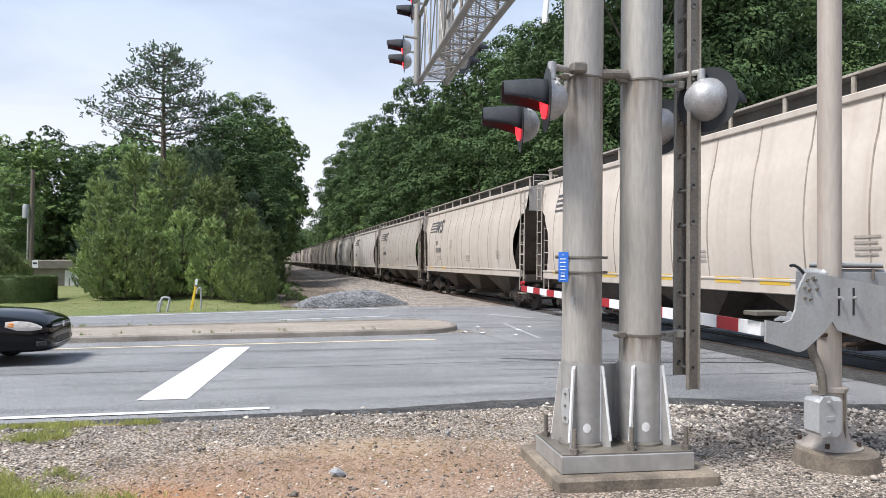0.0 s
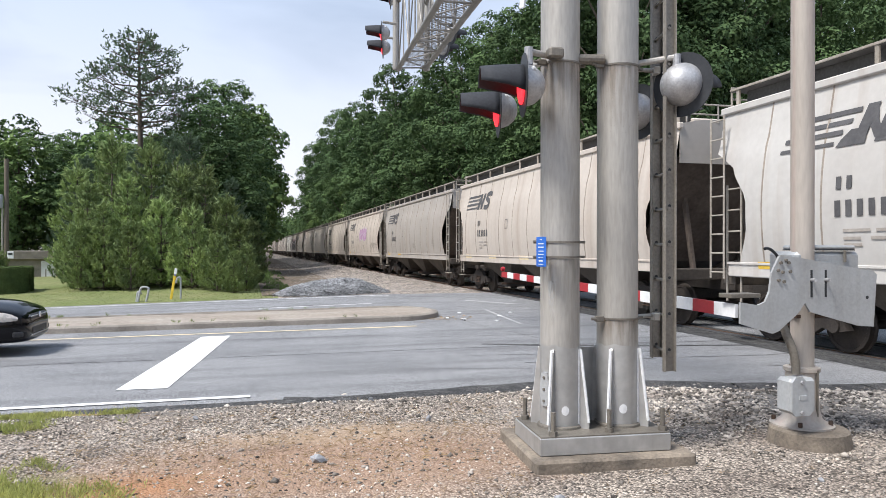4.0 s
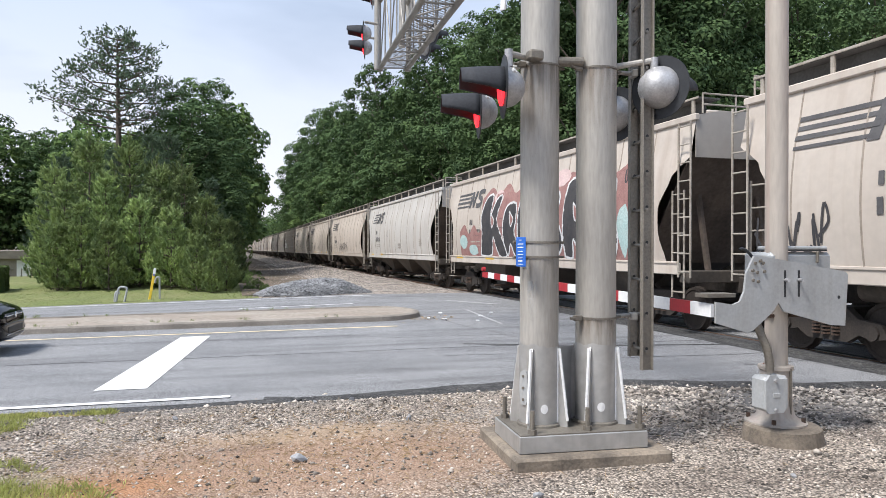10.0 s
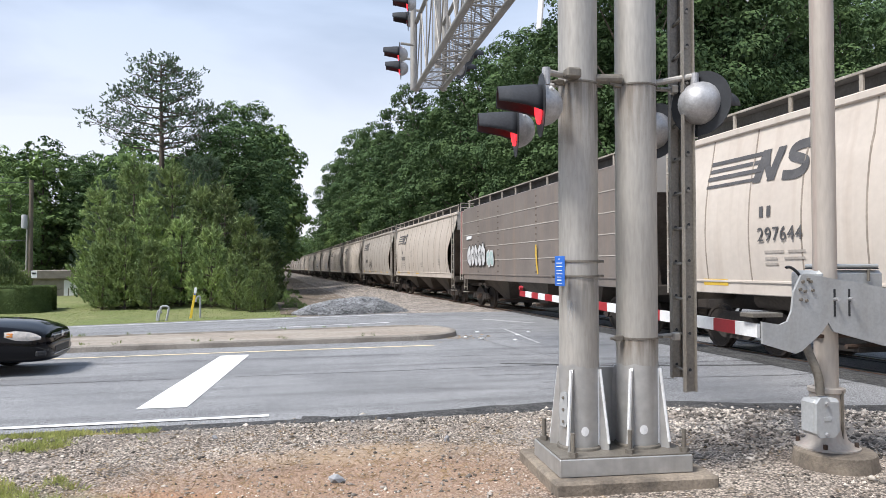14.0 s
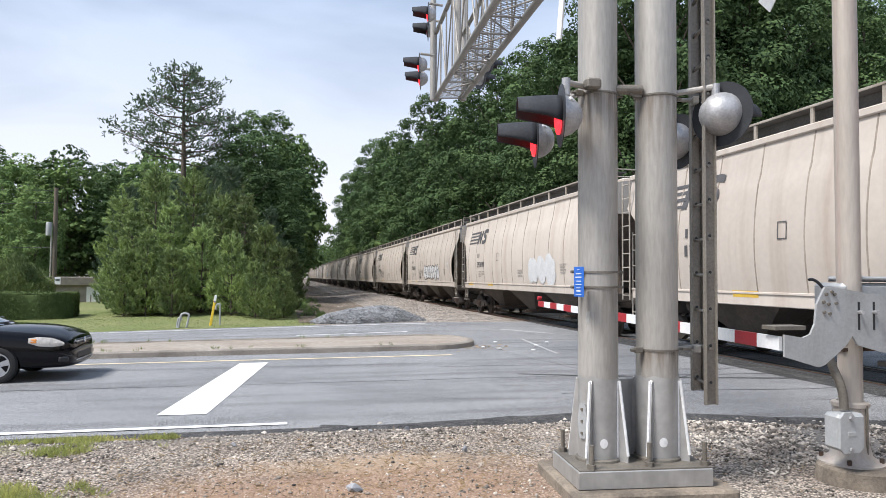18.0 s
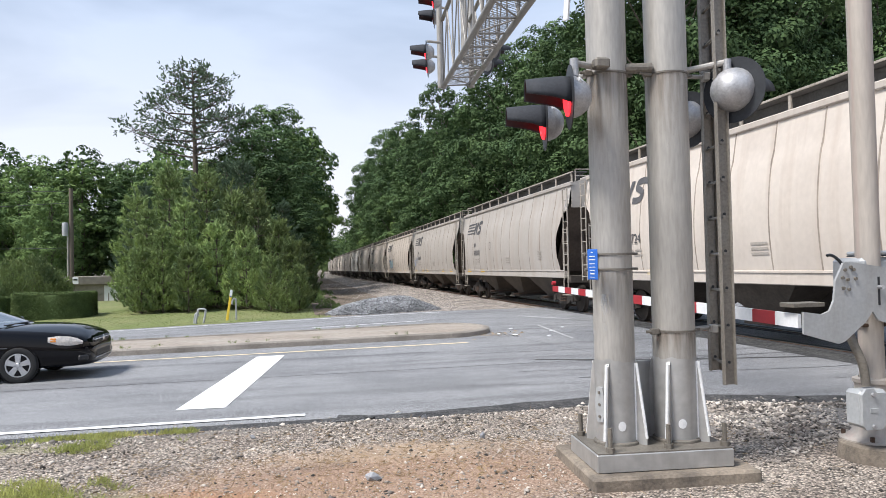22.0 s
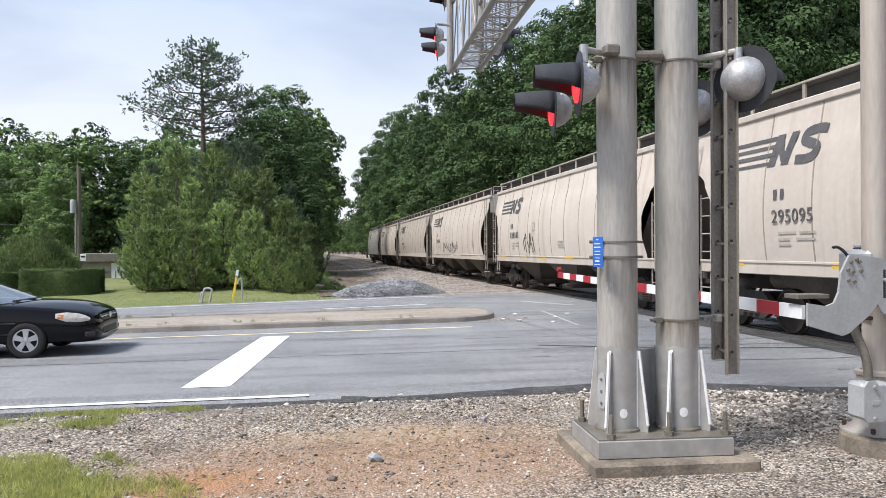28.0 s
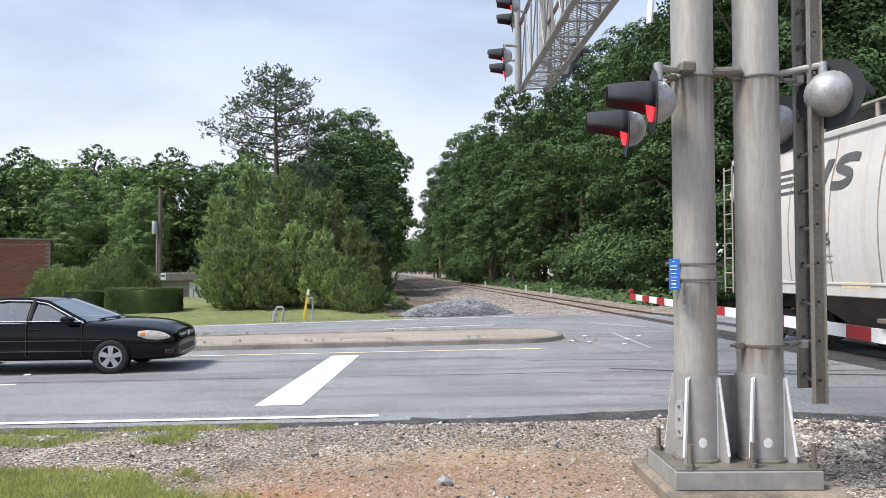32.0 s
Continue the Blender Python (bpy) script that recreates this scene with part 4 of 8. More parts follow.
        part("band_clamp", bm, M["gal_dark"], sig, "steel band clamp")
    # blue notice
    sgn = thing("notice_sign", pose(2.195, 5.10, 1.585, 0, 0, -74), "small blue emergency notice with white bars of print", "sign")
    bm = bmesh.new()
    box(bm, (0, 0, 0), (0.115, 0.006, 0.225), 0.003)
    part("panel", bm, M["blue"], sgn)
    for z, w, h in ((0.09, 0.025, 0.010), (0.06, 0.075, 0.012), (0.035, 0.080, 0.012), (0.005, 0.070, 0.010), (-0.02, 0.078, 0.008), (-0.045, 0.06, 0.008), (-0.068, 0.055, 0.018), (-0.094, 0.07, 0.006)):
        bm = bmesh.new()
        box(bm, (0, -0.0045, z), (w * 0.85, 0.003, h * 0.55))
        part("print_bar", bm, M["white"], sgn)
    # lower sleeves of clean zinc with a rubbed bright spot
    for px, py, r in poles:
        bm = bmesh.new()
        aa = math.atan2(-py, -px) + 0.28
        ctr = bm.verts.new((px + (r + 0.007) * math.cos(aa), py + (r + 0.007) * math.sin(aa), 0.375))
        rim = [bm.verts.new((px + (r + 0.0055) * math.cos(aa + 0.19 * math.cos(k * math.pi / 12)), py + (r + 0.0055) * math.sin(aa + 0.19 * math.cos(k * math.pi / 12)), 0.375 + 0.036 * math.sin(k * math.pi / 12))) for k in range(24)]
        for k in range(24):
            bm.faces.new([ctr, rim[k], rim[(k + 1) % 24]])
        part("bright_spot", bm, M["zinc_bright"], sig, "rubbed bright spot of zinc")
    # rust and dirt running down from the bands
    for (px, py, r), z1, z0, kind_ in ((poles[1], 1.055, 0.80, "rust_wash"), (poles[1], 3.03, 2.45, "rust_wash"), (poles[0], 3.03, 2.2, "rust_wash"), (poles[0], 1.53, 1.0, "dirt_wash")):
        extra = 0.0018 if kind_ == "rust_wash" else 0.001
        part("stain", lathe(bmesh.new(), [(r + extra, z0), (r + extra, z1)], Matrix.Translation((px, py, 0)), 40), M[kind_], sig, "brown rust stain" if kind_ == "rust_wash" else "thin dirt streaks", True)
    # white stencil mark on the pole
    for z in (1.03,):
        bm = bmesh.new()
        lathe_m = Matrix.Translation((2.425, 5.27, 0))
        pts = [lathe_m @ Vector((0.1545 * math.cos(a), 0.1545 * math.sin(a), zz)) for a in np.linspace(radians(-150), radians(-122), 6) for zz in (z, z + 0.33)]
        vs = [bm.verts.new(p) for p in pts]
        for k in range(5):
            bm.faces.new([vs[2 * k], vs[2 * k + 2], vs[2 * k + 3], vs[2 * k + 1]])
        part("stencil_mark", bm, M["pale_wash"], sig, "faint pale paint mark")
    # ladder
    lad = thing("pole_ladder", Matrix(), "brown weathered steel ladder clamped to the signal pole", "ladder")
    a, b = Vector((3.375, 5.44, 0)), Vector((3.285, 5.11, 0))
    ax = (b - a).normalized()
    rz = Matrix.Rotation(math.atan2(ax.y, ax.x), 3, "Z")
    for p, z_low in ((a, 0.70), (b, 0.64)):
        h = 7.25 - z_low
        st = part("stile", box(bmesh.new(), (p.x, p.y, z_low + h / 2), (0.10, 0.012, h), 0.003), M["ladder_steel"], lad)
        for sx in (-0.046, 0.046):
            part("flange", box(bmesh.new(), (p.x + sx, p.y - 0.022, z_low + h / 2), (0.008, 0.034, h), 0.002), M["ladder_steel"], st)
        for z0 in np.arange(0.79, 7.2, 0.285):
            part("hole", tube(bmesh.new(), p + Vector((0.006, -0.004, z0 + 0.02)), p + Vector((0.006, -0.0085, z0 + 0.02)), 0.013, 10), M["black"], st)
    bm = bmesh.new()
    for z0 in np.arange(0.79, 7.2, 0.285):
        bm = bmesh.new()
        tube(bm, a + Vector((0, 0, z0)), b + ax * 0.02 + Vector((0, 0, z0)), 0.0125, 8)
        part("rung", bm, M["ladder_steel"], lad)
    for z0 in (1.06, 3.05):
        bm = bmesh.new()
        tube(bm, (3.02, 5.25, z0), (3.29, 5.28, z0 + 0.01), 0.018, 8)
        box(bm, (3.26, 5.25, z0), (0.09, 0.05, 0.06), 0.006, rz)
        part("bracket", bm, M["gal"], lad, "steel ladder bracket")
    # arm of flashers on the poles
    bm = bmesh.new()
    tube(bm, (2.52, 5.2, 3.08), (2.74, 5.15, 3.08), 0.04, 12)
    part("clamp_tube", bm, M["gal_dark"], sig)
    part("clamp_block", box(bmesh.new(), (2.30, 5.09, 3.08), (0.12, 0.09, 0.08), 0.015), M["gal_dark"], sig)
    wl = Vector((-0.97, 0.24, 0))
    for p, lit in (((2.045, 5.08, 2.82), True), ((2.13, 5.86, 2.79), True)):
        fl = part("flasher_arm", tube(bmesh.new(), (p[0] + 0.03, p[1] - 0.02, 3.07), (2.36, 5.2, 3.08), 0.025, 10), M["gal"], sig)
        lamp_head(fl, p, wl, lit=lit, scale=0.92)
        part("elbow", tube(bmesh.new(), (p[0] + 0.03, p[1] - 0.02, 2.97), (p[0] + 0.03, p[1] - 0.02, 3.10), 0.032, 12), M["silver"], fl)
    for p in ((3.375, 5.06, 2.905), (3.50, 5.95, 2.86)):
        fl = part("flasher_arm", tube(bmesh.new(), (p[0] - 0.05, p[1], 3.12), (3.02, 5.24, 3.08), 0.025, 10), M["gal"], sig)
        lamp_head(fl, p, (0.89, 0.45, 0))
        part("elbow", tube(bmesh.new(), (p[0] - 0.05, p[1], 3.02), (p[0] - 0.05, p[1], 3.14), 0.032, 12), M["silver"], fl)
    # overhead truss
    tr = part("truss", bmesh.new(), M["truss"], sig)
    lo = [Vector((3.31, 15.7, 5.66)), Vector((4.03, 16.07, 5.80))]
    hi = [Vector((2.375, 5.27, 5.03)), Vector((2.90, 5.22, 5.05))]
    for k in (0, 1):
        bm = bmesh.new()
        tube(bm, lo[k], hi[k], 0.055, 14)
        d = (lo[k] - hi[k]).normalized()
        tube(bm, lo[k] - d * 0.02, lo[k] + d * 0.05, 0.08, 14)
        part("bottom_chord", bm, M["truss"], tr, "round steel bottom chord", True)
        bm = bmesh.new()
        tube(bm, lo[k] + Vector((0, 0, 1.5)), hi[k] + Vector((0, 0, 1.5)), 0.045, 12)
        part("top_chord", bm, M["truss"], tr, smooth=True)
    n = 12
    for i in range(n + 1):
        f = i / n
        p, q = lo[0].lerp(hi[0], f), lo[1].lerp(hi[1], f)
        part("cross_tie", tube(bmesh.new(), p, q, 0.018, 8), M["truss"], tr)
        for s in (p, q):
            part("web_post", tube(bmesh.new(), s, s + Vector((0, 0, 1.5)), 0.016, 8), M["truss"], tr)
        if i < n:
            f2 = (i + 1) / n
            p2, q2 = lo[0].lerp(hi[0], f2), lo[1].lerp(hi[1], f2)
            part("floor_brace", tube(bmesh.new(), p if i % 2 else q, q2 if i % 2 else p2, 0.014, 8), M["truss"], tr)
            part("web_brace", tube(bmesh.new(), p + Vector((0, 0, 1.5 * (i % 2))), p2 + Vector((0, 0, 1.5 * (1 - i % 2))), 0.014, 8), M["truss"], tr)
            part("web_brace", tube(bmesh.new(), q + Vector((0, 0, 1.5 * (i % 2))), q2 + Vector((0, 0, 1.5 * (1 - i % 2))), 0.014, 8), M["truss"], tr)
    # expanded metal walkway
    bm = bmesh.new()
    rows = 190
    for i in range(rows):
        f = (i + 0.5) / rows
        p, q = lo[0].lerp(hi[0], f) + Vector((0.05, 0, 0.03)), lo[1].lerp(hi[1], f) + Vector((-0.05, 0, 0.03))
        prev = None
        for k in range(9):
            g = k / 8
            w = p.lerp(q, g) + (hi[0] - lo[0]).normalized() * (0.016 if (k + i) % 2 else -0.016)
            if prev is not None:
                d = (w - prev)
                s = Vector((0, 0, 0.004))
                t = (hi[0] - lo[0]).normalized() * 0.006
                vs = [bm.verts.new(v) for v in (prev - t, w - t, w + t + s, prev + t + s)]
                bm.faces.new(vs)
            prev = w
    part("walkway_mesh", bm, M["gal_dark"], tr, "expanded metal walkway")
    # end posts with overhead flashers
    for (x, y, z0, z1) in ((3.24, 15.72, 5.62, 8.2), (3.30, 13.6, 5.55, 8.4), (4.06, 16.1, 5.75, 8.2)):
        part("end_post", tube(bmesh.new(), (x, y, z0), (x, y, z1), 0.065, 14), M["gal"], tr, smooth=True)
    over = (((2.86, 15.3, 6.28), wl, True), ((3.03, 16.1, 6.20), wl, True), ((3.05, 15.3, 7.42), wl, True), ((3.20, 16.1, 7.35), wl, False),
            ((4.61, 16.0, 6.60), (0.93, 0.3, 0), False), ((4.66, 16.8, 6.5), (0.93, 0.3, 0), False))
    for p, nrm, lit in over:
        s = 1 if p[0] > 3.6 else -1
        fl = part("flasher_arm", tube(bmesh.new(), (p[0] - s * 0.02, p[1], p[2] + 0.24), (p[0] - s * 0.32, p[1] + 0.05, p[2] + 0.24), 0.03, 8), M["gal"], tr)
        lamp_head(fl, p, nrm, lit=lit)
    bm = bmesh.new()
    box(bm, (2.80, 6.95, 4.40), (0.02, 0.13, 0.62), 0.004, Matrix.Rotation(radians(12), 3, "X"))
    part("sign_blade", bm, M["white"], tr, "white sign seen edge on")


cantilever()


# ---- the gate ----


def gate():
    g = thing("crossing_gate", Matrix(), "light grey gate mechanism with a lowered red and white arm", "crossing gate")
    bm = bmesh.new()
    lathe(bm, [(0.0, 0.135), (0.285, 0.135), (0.305, 0.12), (0.325, 0.0), (0.33, -0.08), (0, -0.08)], Matrix.Translation((4.57, 5.04, 0)), 28)
    tagged(mesh_object("gate_footing", bm, M["concrete"], smooth=True), "round stained concrete footing under the gate mast", "footing")
    bm = bmesh.new()
    lathe(bm, [(0.25, 0.132), (0.25, 0.147), (0.20, 0.16), (0.155, 0.20), (0.132, 0.30), (0.128, 0.58), (0.142, 0.59), (0.142, 0.62), (0.10, 0.63)], Matrix.Translation((4.57, 5.12, 0)), 24)
    part("mast_base", bm, M["mast"], g, "split cast mast base", True)
    for k in range(4):
        a = radians(45 + 90 * k)
        part("anchor_bolt", tube(bmesh.new(), (4.57 + 0.215 * math.cos(a), 5.12 + 0.215 * math.sin(a), 0.11), (4.57 + 0.215 * math.cos(a), 5.12 + 0.215 * math.sin(a), 0.19), 0.018, 6), M["rust"], g)
    part("mast", tube(bmesh.new(), (4.565, 5.11, 0.6), (4.565, 5.11, 5.2), 0.092, 28), M["mast"], g, "tall weathered warm grey mast", True)
    jb = part("junction_box", box(bmesh.new(), (4.33, 4.92, 0.44), (0.25, 0.17, 0.28), 0.025), M["lightgrey"], g, "pale cast junction box")
    part("box_lid", prism(bmesh.new(), [(-0.10, -0.11), (-0.07, -0.145), (0.07, -0.145), (0.11, -0.10), (0.11, 0.09), (0.08, 0.13), (0.03, 0.13), (0.0, 0.165), (-0.06, 0.165), (-0.10, 0.12)], 0.025,
                           Matrix(((1, 0, 0, 4.30), (0, 0, -1, 4.835), (0, 1, 0, 0.435), (0, 0, 0, 1)))), M["lightgrey"], jb)
    part("lid_emboss", box(bmesh.new(), (4.30, 4.808, 0.435), (0.07, 0.006, 0.035), 0.002), M["lightgrey"], jb)
    part("mast_split", box(bmesh.new(), (4.60, 4.985, 0.40), (0.012, 0.02, 0.42)), M["gal_dark"], g, "dark joint of the split mast base")
    for z in (0.555, 0.315):
        part("lid_screw", tube(bmesh.new(), (4.29, 4.79, z), (4.29, 4.815, z), 0.016, 8), M["silver"], jb)
    cd = bpy.data.curves.new("conduit", "CURVE")
    cd.dimensions, cd.bevel_depth, cd.bevel_resolution = "3D", 0.033, 3
    sp = cd.splines.new("NURBS")
    pts = [(4.35, 4.94, 0.60), (4.35, 4.94, 0.72), (4.31, 4.95, 0.84), (4.27, 5.0, 0.98), (4.29, 5.05, 1.10)]
    sp.points.add(len(pts) - 1)
    for p, c in zip(sp.points, pts):
        p.co = (*c, 1)
    sp.use_endpoint_u = True
    co = new("conduit", cd)
    cd.materials.append(M["gal_dark"])
    co.parent = g
    # housing
    part("housing", box(bmesh.new(), (4.78, 5.22, 1.33), (0.66, 0.34, 0.52), 0.03), M["lightgrey"], g, "grey metal mechanism housing")
    lid = part("housing_lid", box(bmesh.new(), (4.83, 5.22, 1.625), (0.44, 0.36, 0.035), 0.012), M["lightgrey"], g)
    part("lid_seam", box(bmesh.new(), (4.83, 5.22, 1.603), (0.43, 0.35, 0.01)), M["black"], lid)
    part("hasp", box(bmesh.new(), (4.93, 5.035, 1.55), (0.02, 0.02, 0.10), 0.004), M["gal_dark"], g)
    part("under_plate", box(bmesh.new(), (4.80, 5.2, 1.05), (0.70, 0.30, 0.03), 0.005), M["rust"], g, "rusty bottom plate")
    outline = [(4.135, 1.50), (4.165, 1.555), (4.25, 1.555), (5.10, 1.425), (5.13, 1.40), (5.10, 0.965), (4.95, 0.975), (4.46, 1.10), (4.41, 1.175), (4.34, 1.09), (4.16, 0.955), (4.10, 0.935),
               (3.80, 1.02), (3.80, 1.19), (3.96, 1.165), (4.03, 1.19), (4.07, 1.27), (4.09, 1.42)]
    for y0, nm in ((4.93, "side_plate"),):
        pl = part(nm, prism(bmesh.new(), outline, 0.022, Matrix(((1, 0, 0, 0), (0, 0, -1, y0), (0, 1, 0, 0), (0, 0, 0, 1)))), M["lightgrey"], g, "light grey steel counterweight plate")
        if y0 < 5:
            for bx, bz in ((4.17, 1.50), (4.22, 1.52), (4.145, 1.44), (4.19, 1.425), (4.245, 1.50), (4.15, 1.36), (4.20, 1.35), (4.26, 1.43)):
                part("bolt", tube(bmesh.new(), (bx, y0 - 0.022, bz), (bx, y0 - 0.038, bz), 0.013, 6), M["gal_dark"], pl)
            for bx in (4.47, 4.61):
                part("slot", box(bmesh.new(), (bx, y0 - 0.0235, 1.33), (0.018, 0.004, 0.22)), M["black"], pl, "dark adjusting slot")
                part("slot_bolt", tube(bmesh.new(), (bx, y0 - 0.02, 1.36), (bx - 0.02, y0 - 0.09, 1.36), 0.014, 8), M["silver"], pl)
            part("hole", tube(bmesh.new(), (5.03, y0 - 0.021, 1.21), (5.03, y0 - 0.025, 1.21), 0.014, 12), M["black"], pl)
    for k in range(3):
        part("counterweight", box(bmesh.new(), (5.10 + 0.004 * k, 4.96 + 0.03 * k, 1.19), (0.05, 0.022, 0.44), 0.003), M["gal_dark"], g, "edge of stacked weight plates")
    part("crossbuck_bracket", tube(bmesh.new(), (4.54, 5.11, 4.42), (4.47, 5.52, 4.62), 0.025, 10), M["gal"], g, "steel sign bracket")
    for tilt in (45, -45):
        part("crossbuck_blade", box(bmesh.new(), (4.45 if tilt > 0 else 4.438, 5.52, 4.62), (0.008, 1.22, 0.23), 0.002, Matrix.Rotation(radians(tilt), 3, "X")), M["white"], g, "white crossbuck blade")
    part("counterweight_arm", box(bmesh.new(), (5.32, 5.44, 1.30), (0.5, 0.05, 0.18), 0.01), M["lightgrey"], g)
    part("bracket", box(bmesh.new(), (3.90, 5.05, 1.235), (0.28, 0.16, 0.035), 0.004), M["gal_dark"], g)
    cd = bpy.data.curves.new("cable", "CURVE")
    cd.dimensions, cd.bevel_depth = "3D", 0.012
    sp = cd.splines.new("NURBS")
    pts = [(4.24, 4.98, 1.50), (4.18, 4.98, 1.60), (4.11, 4.98, 1.63), (4.08, 4.98, 1.61)]
    sp.points.add(3)
    for p, c in zip(sp.points, pts):
        p.co = (*c, 1)
    sp.use_endpoint_u = True
    co = new("cable", cd)
    cd.materials.append(M["black"])
    co.parent = g
    # the arm
    a, b = Vector((3.82, 4.98, 1.115)), Vector((4.16, 11.3, 1.19))
    d = b - a
    ln = d.length
    arm = part("arm", bmesh.new(), M["white"], g)
    rz = d.to_track_quat("Y", "Z").to_matrix()
    n = 19
    cuts = [0.0, 0.046] + [0.046 + 0.954 * k / n for k in range(1, n + 1)]
    for k in range(len(cuts) - 1):
        m0, m1 = a + d * cuts[k], a + d * cuts[k + 1]
        red = k % 2 == 1
        h = 0.108 - 0.02 * cuts[k]
        part("arm_stripe", box(bmesh.new(), (m0 + m1) / 2, (0.028, (m1 - m0).length, h), 0.0, rz), M["red"] if red else M["white"], arm, "red reflective stripe" if red else "white reflective stripe")
    for f in (0.995, 0.62, 0.33):
        p = a + d * f + Vector((0, 0, 0.09))
        bm = bmesh.new()
        lathe(bm, [(0, -0.03), (0.032, -0.03), (0.036, 0.0), (0.032, 0.03), (0, 0.04)], Matrix.Translation(p) @ pose(0, 0, 0, 0, 90, 0), 14)
        part("arm_light", bm, M["red"], arm, "red arm light", True)


gate()

# ---- the train ----
CREAM = dict(streak=(0.30, 0.21, 0.15, 0.42), streak_scale=(0.6, 3.2, 0.20), fine=8, grain=0.05, bump=0.03, rough=0.5, scale=0.7)
M["hop_cream"] = mat("cream_car_paint", (0.56, 0.50, 0.44), (0.50, 0.44, 0.385), rand=0.10, **CREAM)
M["hop_grey"] = mat("dusty_grey_car_paint", (0.44, 0.405, 0.37), (0.385, 0.35, 0.315), rand=0.08, **CREAM)
M["hop_white"] = mat("white_car_paint", (0.56, 0.54, 0.51), (0.49, 0.465, 0.435), rand=0.05, **CREAM)
M["hop_brown"] = mat("grey_brown_car_paint", (0.215, 0.185, 0.165), (0.165, 0.142, 0.13), rand=0.03, **CREAM)
# stain of the seam, with its crease shadow painted into the same colour
M["hop_seam"] = mat("stained_shadow_seam", (0.20, 0.165, 0.135), (0.36, 0.31, 0.26), 1.2, 0.7, fine=14, grain=0.2, bump=0)
# dark brown stands in for body paint shaded between the cars
M["hop_end"] = mat("shaded_end_sheet", (0.15, 0.115, 0.09), (0.09, 0.07, 0.058), 1.4, 0.85, fine=12, grain=0.25, bump=0.1)
# dusty brown, darkened further to paint in the shade under the car
M["hop_bay"] = mat("dusty_shaded_hopper_sheet", (0.105, 0.086, 0.069), (0.050, 0.042, 0.036), 0.9, 0.8, fine=14, grain=0.25, bump=0.1)
M["hop_rail"] = mat("grab_iron", (0.40, 0.365, 0.32), (0.25, 0.22, 0.18), 2, 0.7, fine=20, grain=0.2, bump=0)
M["hop_dark"] = mat("roof_walkway", (0.10, 0.10, 0.10), (0.07, 0.068, 0.065), 2, 0.85, fine=20, grain=0.2, bump=0.1)
M["truck"] = mat("truck_casting", (0.045, 0.036, 0.030), (0.028, 0.023, 0.020), 3, 0.85, fine=30, grain=0.3, bump=0.15)
M["wheel"] = mat("wheel_steel", (0.065, 0.052, 0.043), (0.042, 0.034, 0.029), 3, 0.7, metal=0.3, fine=30, grain=0.25)
M["logo"] = mat("charcoal_lettering", (0.070, 0.068, 0.072), (0.10, 0.098, 0.10), 3, 0.7, fine=20, grain=0.15, bump=0)
M["faint"] = mat("faded_print", (0.33, 0.295, 0.26), (0.40, 0.36, 0.32), 3, 0.7, fine=20, grain=0.15, bump=0)
M["refl_yellow"] = mat("yellow_reflective", (0.75, 0.50, 0.06), (0.68, 0.43, 0.06), 3, 0.5, fine=30, grain=0.1, bump=0)
M["tag_black"] = mat("black_spray_paint", (0.03, 0.03, 0.035), (0.06, 0.055, 0.055), 3, 0.7, bump=0)
M["tag_white"] = mat("white_spray_paint", (0.62, 0.62, 0.62), (0.54, 0.54, 0.54), 3, 0.7, bump=0)
M["tag_violet"] = mat("violet_spray_paint", (0.40, 0.22, 0.37), (0.50, 0.30, 0.46), 3, 0.7, bump=0)
M["tag_teal"] = mat("teal_spray_paint", (0.33, 0.47, 0.46), (0.42, 0.52, 0.50), 3, 0.7, bump=0)
M["tag_red"] = mat("dull_red_spray_paint", (0.25, 0.125, 0.115), (0.33, 0.185, 0.165), 3, 0.7, bump=0)
M["tag_pink"] = mat("pink_spray_paint", (0.52, 0.38, 0.37), (0.58, 0.45, 0.43), 3, 0.7, bump=0)
M["tag_blue"] = mat("blue_spray_paint", (0.16, 0.25, 0.45), (0.24, 0.36, 0.55), 3, 0.7, bump=0)

SILL, EAVE, HALF = 1.42, 4.36, 8.15


def wide(z):
    """Half width of the curved side at a height."""
    f = (z - SILL) / (EAVE - SILL)
    return 1.50 + 0.13 * math.sin(math.pi * min(1, f * 1.12 + 0.12)) - 0.14 * max(0, f - 0.72) / 0.28


def reach(z):
    """How far the side sheet runs toward the car's end at a height."""
    if z > 3.60:
        return HALF
    return HALF - (0.52 * ease(3.60, 3.25, z) + 0.42 * ease(3.30, 2.55, z) - 0.22 * ease(2.1, 1.42, z))


def hopper_body(bm, flat=False):
    zs = list(np.linspace(SILL, 3.75, 15)) + [3.95, 4.15, EAVE]
    n = 30
    for s in (-1, 1):
        rows = []
        for z in zs:
            w = 1.57 if flat else wide(z)
            r = HALF if flat else reach(z)
            rows.append([bm.verts.new((s * w, -r + 2 * r * k / n, z)) for k in range(n + 1)])
        for a, b in zip(rows, rows[1:]):
            for k in range(n):
                bm.faces.new([a[k], a[k + 1], b[k + 1], b[k]] if s > 0 else [a[k + 1], a[k], b[k], b[k + 1]])
    w = wide(EAVE)
    roof = [(-w, EAVE + 0.1), (-w * 0.6, EAVE + 0.2), (0, EAVE + 0.24), (w * 0.6, EAVE + 0.2), (w, EAVE + 0.1)]
    rows = [[bm.verts.new((x, y, z)) for x, z in roof] for y in (-HALF, HALF)]
    for k in range(4):
        bm.faces.new([rows[0][k], rows[0][k + 1], rows[1][k + 1], rows[1][k]])
    return bm


